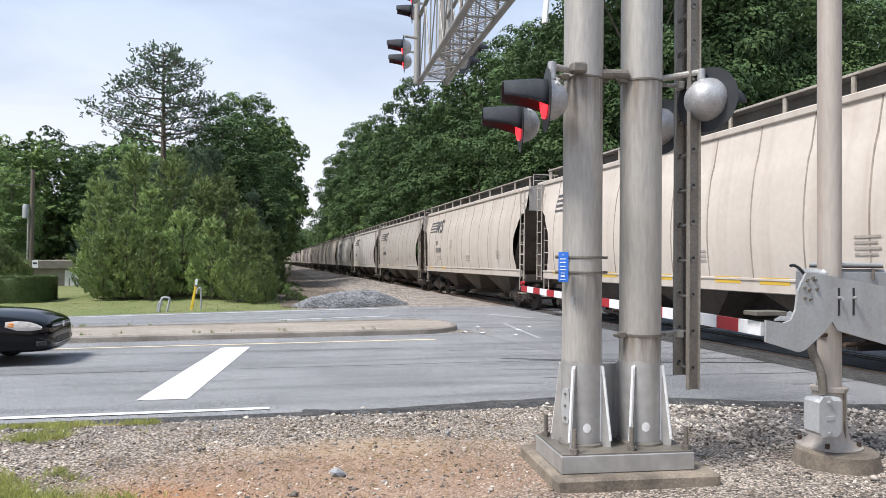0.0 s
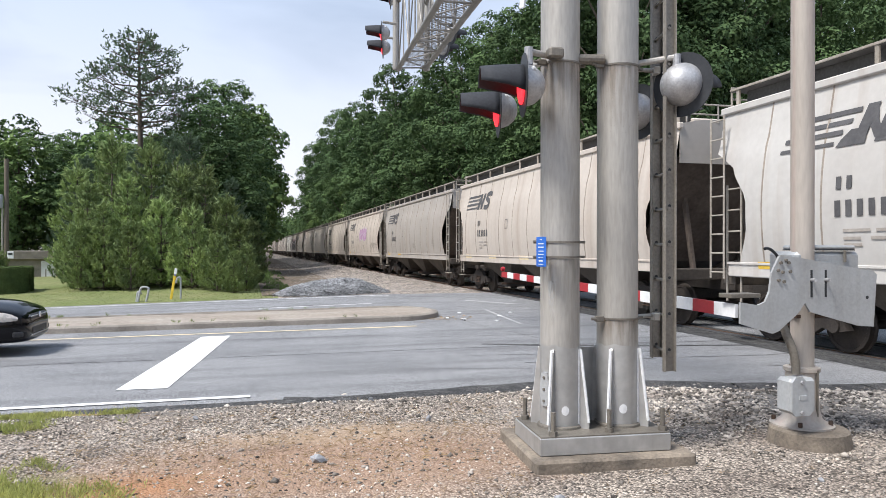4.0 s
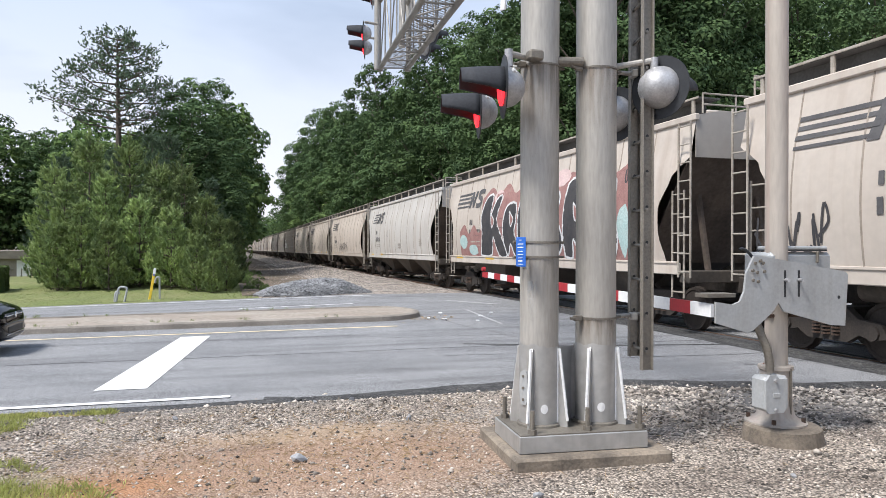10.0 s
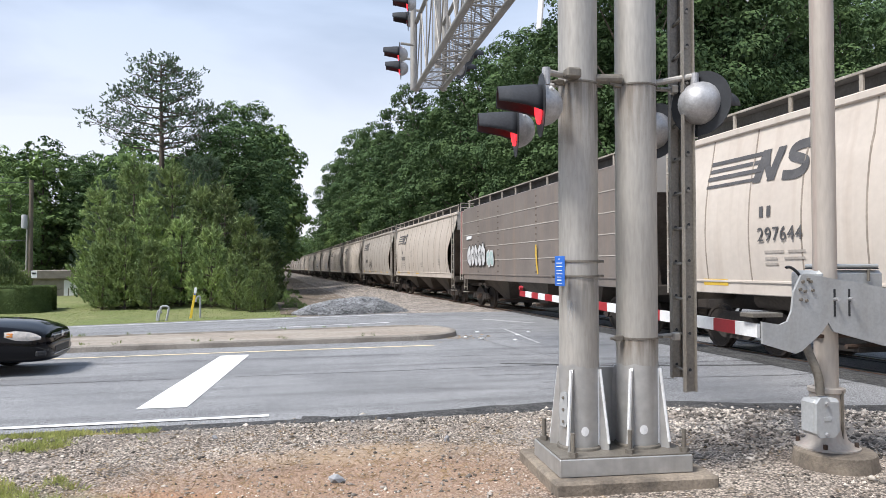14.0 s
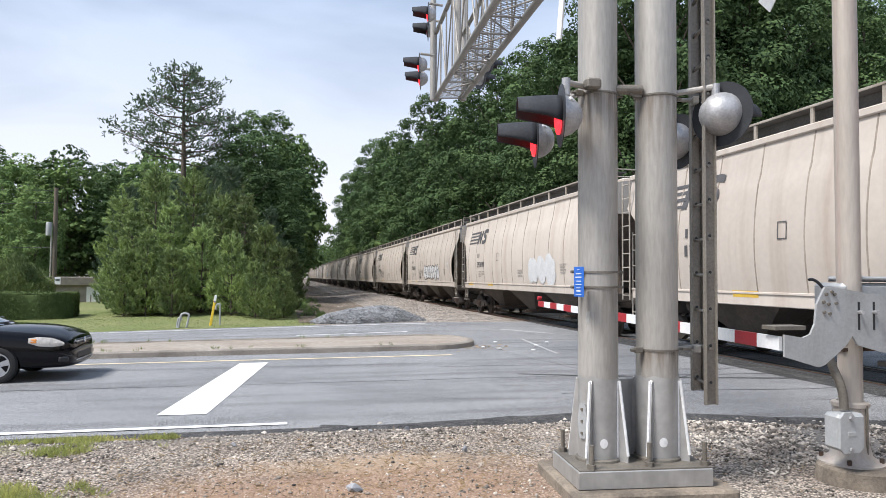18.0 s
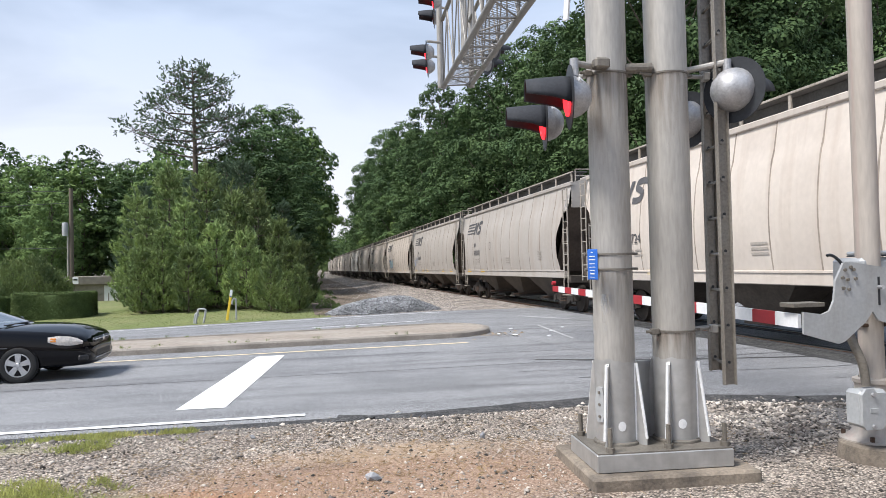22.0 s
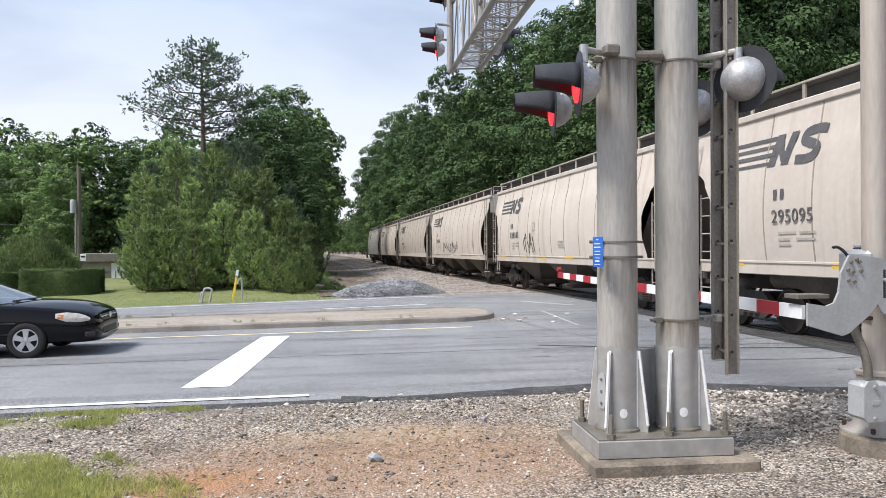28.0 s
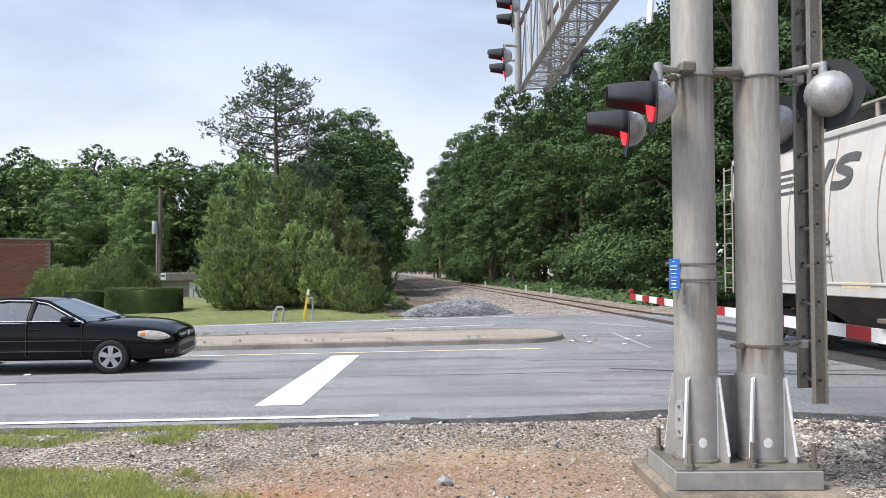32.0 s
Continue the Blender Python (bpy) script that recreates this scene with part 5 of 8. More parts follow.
def end_panel(e):
    w = wide(EAVE)
    roof = [(-w, EAVE + 0.1), (-w * 0.6, EAVE + 0.2), (0, EAVE + 0.24), (w * 0.6, EAVE + 0.2), (w, EAVE + 0.1)]
    bm = bmesh.new()
    loft(bm, [[(x, e * (HALF - d), z) for x, z in roof] + [(x, e * (HALF - d), 3.6) for x, _ in roof[::-1]] for d in (0.0, 0.03)])
    return bm


def wheelset(bm, y):
    for s in (-1, 1):
        lathe(bm, [(0.09, 0.075), (0.38, 0.05), (0.40, 0.07), (0.455, 0.068), (0.46, -0.02), (0.485, -0.045), (0.485, -0.07), (0.40, -0.06), (0.38, -0.03), (0.09, -0.06)],
              Matrix.Translation((s * 0.80, y, 0.457)) @ pose(0, 0, 0, 0, 90 * s, 0), 16)
    tube(bm, (-1.05, y, 0.457), (1.05, y, 0.457), 0.08, 10)
    return bm


def truck(parent, y0):
    tr = part("truck", box(bmesh.new(), (0, y0, 0.66), (2.1, 0.42, 0.28), 0.03), M["truck"], parent, "grimy cast steel wheel truck")
    for dy in (-0.88, 0.88):
        part("wheelset", wheelset(bmesh.new(), y0 + dy), M["wheel"], tr, "steel wheels on their axle", True)
    for s in (-1, 1):
        m = Matrix(((0, 0, s, s * 1.0), (1, 0, 0, y0), (0, 1, 0, 0), (0, 0, 0, 1)))
        bm = bmesh.new()
        prism(bm, [(-1.15, 0.40), (-1.02, 0.60), (-0.62, 0.64), (-0.38, 0.82), (0.38, 0.82), (0.62, 0.64), (1.02, 0.60), (1.15, 0.40), (0.88, 0.34), (0.62, 0.40), (0.40, 0.27), (-0.40, 0.27), (-0.62, 0.40), (-0.88, 0.34)], 0.13, m)
        for dy in (-0.88, 0.88):
            tube(bm, (s * 1.08, y0 + dy, 0.457), (s * 1.17, y0 + dy, 0.457), 0.12, 12)
        part("side_frame", bm, M["truck"], tr)
        bm = bmesh.new()
        for k in range(3):
            for h in range(5):
                tube(bm, (s * 1.14, y0 - 0.2 + 0.2 * k, 0.36 + 0.055 * h), (s * 1.14, y0 - 0.2 + 0.2 * k, 0.385 + 0.055 * h), 0.075, 7)
        tagged(part("spring", bm, M["rust"], tr, "coil spring nest"), kind="stuff")
    return tr


def ladder_on(parent, x, y0, y1, z0, z1, n):
    lad = part("ladder", tube(bmesh.new(), (x, y0, z0), (x, y0, z1), 0.022, 6), M["hop_rail"], parent, "rusty white ladder")
    part("stile", tube(bmesh.new(), (x, y1, z0), (x, y1, z1), 0.022, 6), M["hop_rail"], lad)
    for k in range(n):
        z = z0 + 0.12 + (z1 - z0 - 0.2) * k / (n - 1)
        part("rung", tube(bmesh.new(), (x, y0, z), (x, y1, z), 0.016, 6), M["hop_rail"], lad)


def build_hopper(flat=False):
    car = thing("hopper_car", Matrix(), "dusty cream covered hopper car with curved sides", "freight car", "cars of the freight train")
    body = part("body", hopper_body(bmesh.new(), flat), M["hop_brown"] if flat else M["hop_cream"], car, "", True)
    for s in (-1, 1):
        part("eave_lip", box(bmesh.new(), (s * wide(EAVE), 0, EAVE + 0.05), (0.12, 2 * HALF + 0.1, 0.14), 0.02), M["hop_brown"] if flat else M["hop_cream"], car)
    # weld seams on the side that faces the road, crease shadow and stain in their colour
    for k in range(1, 12):
        y = -HALF + 2 * HALF * k / 12
        bm = bmesh.new()
        if flat:
            if k not in (2, 5, 8, 10):
                continue
            for i in range(13):
                box(bm, (-1.578, y, SILL + 0.16 + 0.215 * i), (0.02, 0.10, 0.045), 0.004)
        else:
            ring = [z for z in np.linspace(SILL + 0.02, EAVE - 0.02, 12) if abs(y) < reach(z) - 0.05]
            loft(bm, [[(-(wide(z) - 0.004), y - 0.024, z), (-(wide(z) + 0.010), y - 0.010, z), (-(wide(z) + 0.010), y + 0.010, z), (-(wide(z) - 0.004), y + 0.024, z)] for z in ring])
        part("rivet_row" if flat else "weld_seam", bm, M["hop_end"] if flat else M["hop_seam"], car)
    if flat:
        for i in range(4):
            part("side_seam", box(bmesh.new(), (-1.574, 0, SILL + 0.62 + 0.58 * i), (0.014, 2 * HALF - 0.1, 0.03), 0.003), M["hop_grey"], car, "pale horizontal seam")
        for e in (-1, 1):
            part("corner_post", box(bmesh.new(), (-1.585, e * (HALF - 0.12), (SILL + EAVE) / 2), (0.05, 0.22, EAVE - SILL), 0.01), M["tag_red"], car, "dull red corner post")
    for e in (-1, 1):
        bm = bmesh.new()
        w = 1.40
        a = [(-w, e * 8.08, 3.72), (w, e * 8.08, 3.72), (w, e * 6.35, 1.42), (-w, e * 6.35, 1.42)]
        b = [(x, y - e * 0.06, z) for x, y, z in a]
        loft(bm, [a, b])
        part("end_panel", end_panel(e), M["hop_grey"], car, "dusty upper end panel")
        part("end_sheet", bm, M["hop_end"], car, "sloping end sheet coloured dark brown for shade")
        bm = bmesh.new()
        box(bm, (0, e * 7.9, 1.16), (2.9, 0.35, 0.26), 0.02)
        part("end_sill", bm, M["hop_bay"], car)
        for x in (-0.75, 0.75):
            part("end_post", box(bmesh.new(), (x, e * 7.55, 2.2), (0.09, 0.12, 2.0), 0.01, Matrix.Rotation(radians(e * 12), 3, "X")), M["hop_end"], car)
        part("coupler", box(bmesh.new(), (0, e * 8.52, 0.86), (0.28, 0.74, 0.30), 0.05), M["truck"], car)
        part("air_hose", tube(bmesh.new(), (0.35, e * 8.25, 0.85), (0.3, e * 8.55, 0.38), 0.03, 6), M["rubber"], car)
        ladder_on(car, -1.58, e * 8.28, e * 7.88, 1.15, 4.30, 9)
        ladder_on(car, -1.47, e * 7.92, e * 7.52, 0.72, 2.95, 6)
        part("step", box(bmesh.new(), (-1.45, e * 7.75, 0.62), (0.2, 0.42, 0.03), 0.005), M["hop_rail"], car)
        truck(car, e * 6.55)
        bm = bmesh.new()
        for z in (4.68, 4.9):
            tube(bm, (-1.2, e * 8.15, z), (1.2, e * 8.15, z), 0.02, 6)
        for x in (-1.2, -0.4, 0.4, 1.2):
            tube(bm, (x, e * 8.15, 4.5), (x, e * 8.15, 4.92), 0.02, 6)
        part("end_rail", bm, M["hop_rail"], car)
    part("brake_wheel", lathe(bmesh.new(), [(0.26, -0.015), (0.28, 0.0), (0.26, 0.015), (0.24, 0.0), (0.26, -0.015)], Matrix.Translation((0.5, 8.12, 2.9)) @ pose(0, 0, 0, 90, 0, 0), 20), M["rust"], car)
    part("centre_sill", box(bmesh.new(), (0, 0, 0.98), (0.5, 17.0, 0.34), 0.02), M["truck"], car)
    for s in (-1, 1):
        bm = bmesh.new()
        box(bm, (s * 1.50, 0, SILL - 0.10), (0.10, 15.6, 0.24), 0.015)
        box(bm, (s * 1.55, 0, SILL + 0.03), (0.05, 15.6, 0.05), 0.008)
        part("side_sill", bm, M["hop_brown"] if flat else M["hop_cream"], car)
        # roof walkway at each edge
        part("walkway_edge", box(bmesh.new(), (s * 1.27, 0, 4.83), (0.025, 16.2, 0.045), 0.005), M["hop_rail"], car, "pale walkway edge")
        part("roof_walkway", box(bmesh.new(), (s * 1.0, 0, 4.82), (0.52, 16.2, 0.04), 0.005), M["hop_dark"], car, "dark grating roof walkway")
        part("coaming", box(bmesh.new(), (s * 0.98, 0, 4.68), (0.05, 15.9, 0.25), 0.01), M["hop_dark"], car)
        bm = bmesh.new()
        for k in range(11):
            box(bm, (s * 1.24, -7.9 + 15.8 * k / 10, 4.64), (0.05, 0.08, 0.36), 0.008)
        tagged(part("walkway_support", bm, M["hop_rail"], car, "pale walkway posts"), kind="stuff")
    for k in range(3):
        yc = -4.05 + 4.05 * k
        bm = bmesh.new()
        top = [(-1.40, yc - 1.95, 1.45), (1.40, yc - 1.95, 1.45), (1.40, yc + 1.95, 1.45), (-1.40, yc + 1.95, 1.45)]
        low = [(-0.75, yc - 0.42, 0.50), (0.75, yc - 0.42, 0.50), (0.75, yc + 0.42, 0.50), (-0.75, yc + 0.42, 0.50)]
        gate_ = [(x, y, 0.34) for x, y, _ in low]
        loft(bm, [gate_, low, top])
        bay = part("hopper_bay", bm, M["hop_bay"], car, "dusty sloping discharge bay, coloured darker for the shade under the car")
        part("gate_frame", box(bmesh.new(), (0, yc, 0.36), (2.0, 1.0, 0.09), 0.01), M["truck"], bay)
        part("gate_shaft", tube(bmesh.new(), (-1.2, yc - 0.45, 0.42), (1.2, yc - 0.45, 0.42), 0.04, 8), M["rust"], bay)
    for k in range(4):
        part("roof_hatch", box(bmesh.new(), (0, -5.6 + 3.75 * k, 4.72), (0.9, 3.4, 0.12), 0.03), M["hop_cream"], car)
    part("air_tank", tube(bmesh.new(), (-0.9, 4.9, 1.1), (-0.9, 6.0, 1.1), 0.19, 14), M["hop_bay"], car, smooth=True)
    return car


# side coordinates: along the car from its rear corner forwards, and height over the rail
def on_side(u, z, lift=0.014):
    return (-(wide(min(z, EAVE)) + lift), HALF - u, z)


def side_patch(name, outline_rows, material, parent, label="", lift=0.014):
    """A painted shape on the curved side: rows of (u0, u1, z) from low to high."""
    bm = bmesh.new()
    prev = None
    for u0, u1, z in outline_rows:
        n = max(1, int(abs(u1 - u0) / 0.4))
        row = [bm.verts.new(on_side(u0 + (u1 - u0) * k / n, z, lift)) for k in range(n + 1)]
        if prev and len(prev) != len(row):
            row = None
        prev2, prev = prev, row
        if prev2 and row:
            for k in range(len(row) - 1):
                bm.faces.new([prev2[k], prev2[k + 1], row[k + 1], row[k]])
    return part(name, bm, material, parent, label)


def bar(parent, u, z, w, h, material, slant=0.0, name="print_bar", label=""):
    bm = bmesh.new()
    rows = []
    nz = max(1, int(h / 0.3))
    for j in range(nz + 1):
        zz = z + h * j / nz
        o = slant * h * (j / nz)
        n = max(1, int(w / 0.6))
        rows.append([bm.verts.new(on_side(u + o + w * k / n, zz)) for k in range(n + 1)])
    for a, b in zip(rows, rows[1:]):
        for k in range(len(a) - 1):
            bm.faces.new([a[k], a[k + 1], b[k + 1], b[k]])
    return part(name, bm, material, parent, label)


def stroke(parent, pts, width, material, lift=0.016, name="spray_stroke", label=""):
    bm = bmesh.new()
    prev = None
    P = [Vector((u, z)) for u, z in pts]
    for i, p in enumerate(P):
        d = P[min(i + 1, len(P) - 1)] - P[max(0, i - 1)]
        if d.length < 1e-6:
            continue
        n = Vector((-d.y, d.x)).normalized() * width / 2
        a, b = p + n, p - n
        row = [bm.verts.new(on_side(v.x, max(SILL + 0.02, min(EAVE - 0.05, v.y)), lift)) for v in (a, b)]
        if prev:
            bm.faces.new([prev[0], prev[1], row[1], row[0]])
        prev = row
    return part(name, bm, material, parent, label)


def smooth_path(pts, k=6):
    out = []
    for i in range(len(pts) - 1):
        p0, p1, p2, p3 = pts[max(i - 1, 0)], pts[i], pts[i + 1], pts[min(i + 2, len(pts) - 1)]
        for j in range(k):
            t = j / k
            out.append(tuple(0.5 * (2 * b + (c - a) * t + (2 * a - 5 * b + 4 * c - d) * t * t + (3 * b - a - 3 * c + d) * t ** 3) for a, b, c, d in zip(p0, p1, p2, p3)))
    return out + [pts[-1]]


def mark(car, variant):
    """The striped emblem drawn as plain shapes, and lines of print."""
    d = 0.5 if variant else 0.0
    u0, w0 = (1.75, 1.15) if variant else (1.33, 1.57)
    em = bar(car, u0, 3.34, w0, 0.06, M["logo"], 0.16, "emblem", "charcoal striped emblem")
    for k in range(1, 4):
        bar(em, u0 + (0.09 if variant else 0.016) * k, 3.34 + 0.155 * k, w0 + (0.06 * k if variant else 0.05), 0.078, M["logo"], 0.16, "emblem_stripe")
    if variant:
        side_patch("emblem_head", [(2.95, 3.5, 3.30), (3.05, 3.52, 3.42), (3.22, 3.55, 3.55)], M["logo"], em)
    side_patch("emblem_block", [(2.76 + d, 2.98 + d, 3.30), (2.86 + d, 3.08 + d, 3.60), (2.96 + d, 3.18 + d, 3.90)], M["logo"], em)
    side_patch("emblem_block", [(3.16 + d, 3.34 + d, 3.36), (3.02 + d, 3.20 + d, 3.62), (2.96 + d, 3.14 + d, 3.90)], M["logo"], em)
    side_patch("emblem_block", [(3.16 + d, 3.36 + d, 3.30), (3.26 + d, 3.46 + d, 3.60), (3.36 + d, 3.56 + d, 3.90)], M["logo"], em)
    c = smooth_path([(u + d, z) for u, z in ((4.30, 3.82), (4.10, 3.86), (3.80, 3.83), (3.72, 3.70), (3.92, 3.62), (4.10, 3.54), (4.06, 3.40), (3.86, 3.34), (3.56, 3.36))], 4)
    stroke(em, c, 0.17, M["logo"], 0.014, "emblem_curl")
    bar(car, 3.02, 2.64, 0.10, 0.20, M["logo"])
    bar(car, 3.22, 2.64, 0.10, 0.20, M["logo"])
    for k, (u, w, z) in enumerate(((3.15, 0.5, 1.98), (3.75, 0.42, 1.98), (3.15, 0.32, 1.86), (3.65, 0.5, 1.86), (3.15, 0.34, 1.76))):
        bar(car, u, z, w, 0.045, M["faint"])
    for k in range(3):
        bar(car, 8.9, 1.98 - 0.10 * k, 0.55, 0.05, M["faint"])
    for k in range(4):
        bar(car, 13.3, 2.15 - 0.09 * k, 0.5 - 0.06 * (k % 2), 0.04, M["faint"])
    for u0, u1, z0, z1 in ((6.1, 6.35, 2.45, 2.47), (6.1, 6.35, 2.76, 2.78), (6.1, 6.12, 2.45, 2.78), (6.33, 6.35, 2.45, 2.78)):
        bar(car, u0, z0, u1 - u0, z1 - z0, M["logo"])


def digits(car, text):
    """Car number in the built-in font, laid on the curved side."""
    cu = bpy.data.curves.new("car_number", "FONT")
    cu.body, cu.size, cu.extrude = text, 0.36, 0.003
    cu.space_character = 1.08
    ob = new("car_number", cu)
    cu.materials.append(M["logo"])
    ob.parent = car
    lean = math.atan2(wide(2.5) - wide(2.2), 0.3)
    ob.matrix_basis = Matrix.Translation((-(wide(2.35) + 0.02), HALF - 2.98, 2.20)) @ pose(0, 0, 0, 90, 0, -90) @ pose(0, 0, 0, -math.degrees(lean) * 0, 0, 0)


def scrawl(car, u, z, w, h, material, seed, n=7, width=0.05):
    r = random.Random(seed)
    for k in range(n):
        x = u + w * k / n
        pts = [(x + r.uniform(0, w / n * 1.3), z + r.uniform(0, h)) for _ in range(r.randint(3, 5))]
        stroke(car, smooth_path(pts, 5), width, material)


def throwup(car, u, z, w, h, fill, line, seed, n=5):
    """Bubbly block shapes with an outline."""
    r = random.Random(seed)
    step = w / n
    for k in range(n):
        cx, cz = u + step * (k + 0.5), z + h / 2
        ang = [2 * math.pi * i / 12 for i in range(12)]
        ring = [(cx + step * 0.62 * math.cos(a) * r.uniform(0.75, 1.15), cz + h * 0.5 * math.sin(a) * r.uniform(0.75, 1.12)) for a in ang]
        bm = bmesh.new()
        ring = [(a, max(SILL + 0.03, min(EAVE - 0.1, b))) for a, b in ring]
        mid = bm.verts.new(on_side(cx, cz, 0.013))
        half = [bm.verts.new(on_side((a + cx) / 2, (b + cz) / 2, 0.013)) for a, b in ring]
        vs = [bm.verts.new(on_side(a, b, 0.013)) for a, b in ring]
        for i in range(12):
            bm.faces.new([half[i], half[(i + 1) % 12], mid])
            bm.faces.new([vs[i], vs[(i + 1) % 12], half[(i + 1) % 12], half[i]])
        part("spray_fill", bm, fill, car)
        stroke(car, smooth_path(ring + ring[:1], 3), 0.05 if h < 1.4 else 0.085, line)
        stroke(car, smooth_path([(cx - step * 0.2, z + h * r.uniform(0.3, 0.5)), (cx, z + h * r.uniform(0.5, 0.7)), (cx + step * 0.25, z + h * r.uniform(0.3, 0.6))], 4), 0.05, line)


def spray_shape(car, outline, material, lift, name="spray_letter", label=""):
    """A filled outline in (along, up), bent onto the curved side."""
    bm = bmesh.new()
    bm.faces.new([bm.verts.new((u, z, 0)) for u, z in outline])
    bmesh.ops.triangulate(bm, faces=bm.faces[:])
    for z in np.arange(SILL + 0.25, EAVE, 0.25):
        bmesh.ops.bisect_plane(bm, geom=bm.verts[:] + bm.edges[:] + bm.faces[:], plane_co=(0, z, 0), plane_no=(0, 1, 0))
    for v in bm.verts:
        v.co = on_side(v.co.x, max(SILL + 0.02, min(EAVE - 0.04, v.co.y)), lift)
    return part(name, bm, material, car, label)


def wall_piece(car):
    """One long piece of black letters edged in white, on a ground of dull red, pink and teal."""
    r = random.Random(13)

    def cloud_top(u0, u1, z0, z1, n):
        top = smooth_path([(u0 + (u1 - u0) * k / n, z1 + (0.16 if k % 2 else -0.14) + r.uniform(-0.06, 0.06)) for k in range(n + 1)], 4)
        return [(u0, z0)] + top + [(u1, z0)]

    spray_shape(car, cloud_top(4.3, 14.2, 1.46, 3.72, 13), M["tag_red"], 0.014, "spray_ground", "dull red spray ground")
    spray_shape(car, cloud_top(1.9, 4.6, 1.46, 2.5, 5), M["tag_red"], 0.0145, "spray_ground", "dull red spray ground")
    for u, z, w, h in ((2.3, 2.0, 0.9, 0.5), (3.4, 1.7, 1.1, 0.4), (8.6, 3.6, 1.2, 0.36), (14.0, 2.2, 0.6, 1.2)):
        spray_shape(car, smooth_path([(u + w / 2 * math.cos(a) * r.uniform(0.8, 1.15), z + h / 2 * math.sin(a) * r.uniform(0.8, 1.15)) for a in np.linspace(0, 5.8, 11)], 2), M["tag_teal"], 0.0165, "spray_patch", "pale teal spray patch")
    for u, z, w, h in ((5.9, 3.5, 0.9, 0.5), (10.6, 3.72, 1.0, 0.5), (12.9, 3.4, 0.9, 0.6)):
        spray_shape(car, smooth_path([(u + w / 2 * math.cos(a), z + h / 2 * math.sin(a)) for a in np.linspace(0, 5.8, 9)], 2), M["tag_pink"], 0.0165, "spray_patch", "pale pink spray patch")
    letters = (
        ((4.2, 1.50), (4.45, 2.3), (4.3, 2.9), (4.75, 3.55), (5.35, 3.60), (5.25, 2.9), (5.75, 3.45), (6.25, 3.50), (5.85, 2.75), (6.35, 2.1), (6.7, 1.52), (6.0, 1.50), (5.55, 2.15), (5.3, 1.52)),
        ((6.5, 1.95), (6.45, 2.6), (6.75, 3.15), (7.5, 3.2), (7.55, 2.6), (7.45, 2.2), (8.0, 1.52), (7.4, 1.50), (7.1, 1.9), (6.8, 1.50)),
        ((7.7, 2.2), (7.75, 3.0), (8.05, 3.62), (8.6, 3.66), (9.0, 3.2), (8.95, 2.4), (9.35, 1.52), (8.7, 1.50), (8.45, 2.0), (8.1, 1.50), (7.75, 1.52)),
        ((9.15, 2.3), (9.3, 3.05), (9.9, 3.45), (10.6, 3.30), (10.55, 2.9), (9.95, 2.95), (10.7, 2.35), (10.8, 1.8), (10.3, 1.50), (9.3, 1.52), (9.45, 1.95), (10.1, 2.0), (9.6, 2.2)),
        ((10.95, 1.52), (10.9, 2.4), (11.1, 3.5), (11.7, 3.62), (12.2, 3.3), (12.1, 2.7), (11.75, 2.4), (12.5, 1.55), (11.9, 1.50), (11.5, 2.0), (11.4, 1.50)),
        ((12.4, 1.9), (12.35, 2.7), (12.7, 3.4), (13.5, 3.5), (13.6, 3.0), (13.1, 2.9), (13.7, 2.3), (13.6, 1.6), (12.9, 1.50)))
    for k, ring in enumerate(letters):
        edge = smooth_path(ring + ring[:1], 3)
        spray_shape(car, edge[:-1], M["tag_black"], 0.019 + 0.0012 * k)
        stroke(car, edge, 0.075, M["tag_white"], 0.0196 + 0.0012 * k)
        cu, cz = sum(p[0] for p in ring) / len(ring), 2.75
        hole = [(cu - 0.14, cz + 0.22), (cu + 0.02, cz + 0.10), (cu + 0.20, cz - 0.05), (cu + 0.02, cz - 0.28), (cu - 0.10, cz - 0.05)]
        spray_shape(car, hole, M["tag_red"], 0.026 + 0.0012 * k, "spray_patch")
        stroke(car, smooth_path(hole + hole[:1], 3), 0.05, M["tag_white"], 0.0268 + 0.0012 * k)
    scrawl(car, 13.9, 3.3, 0.7, 0.6, M["tag_black"], 131, 4, 0.05)


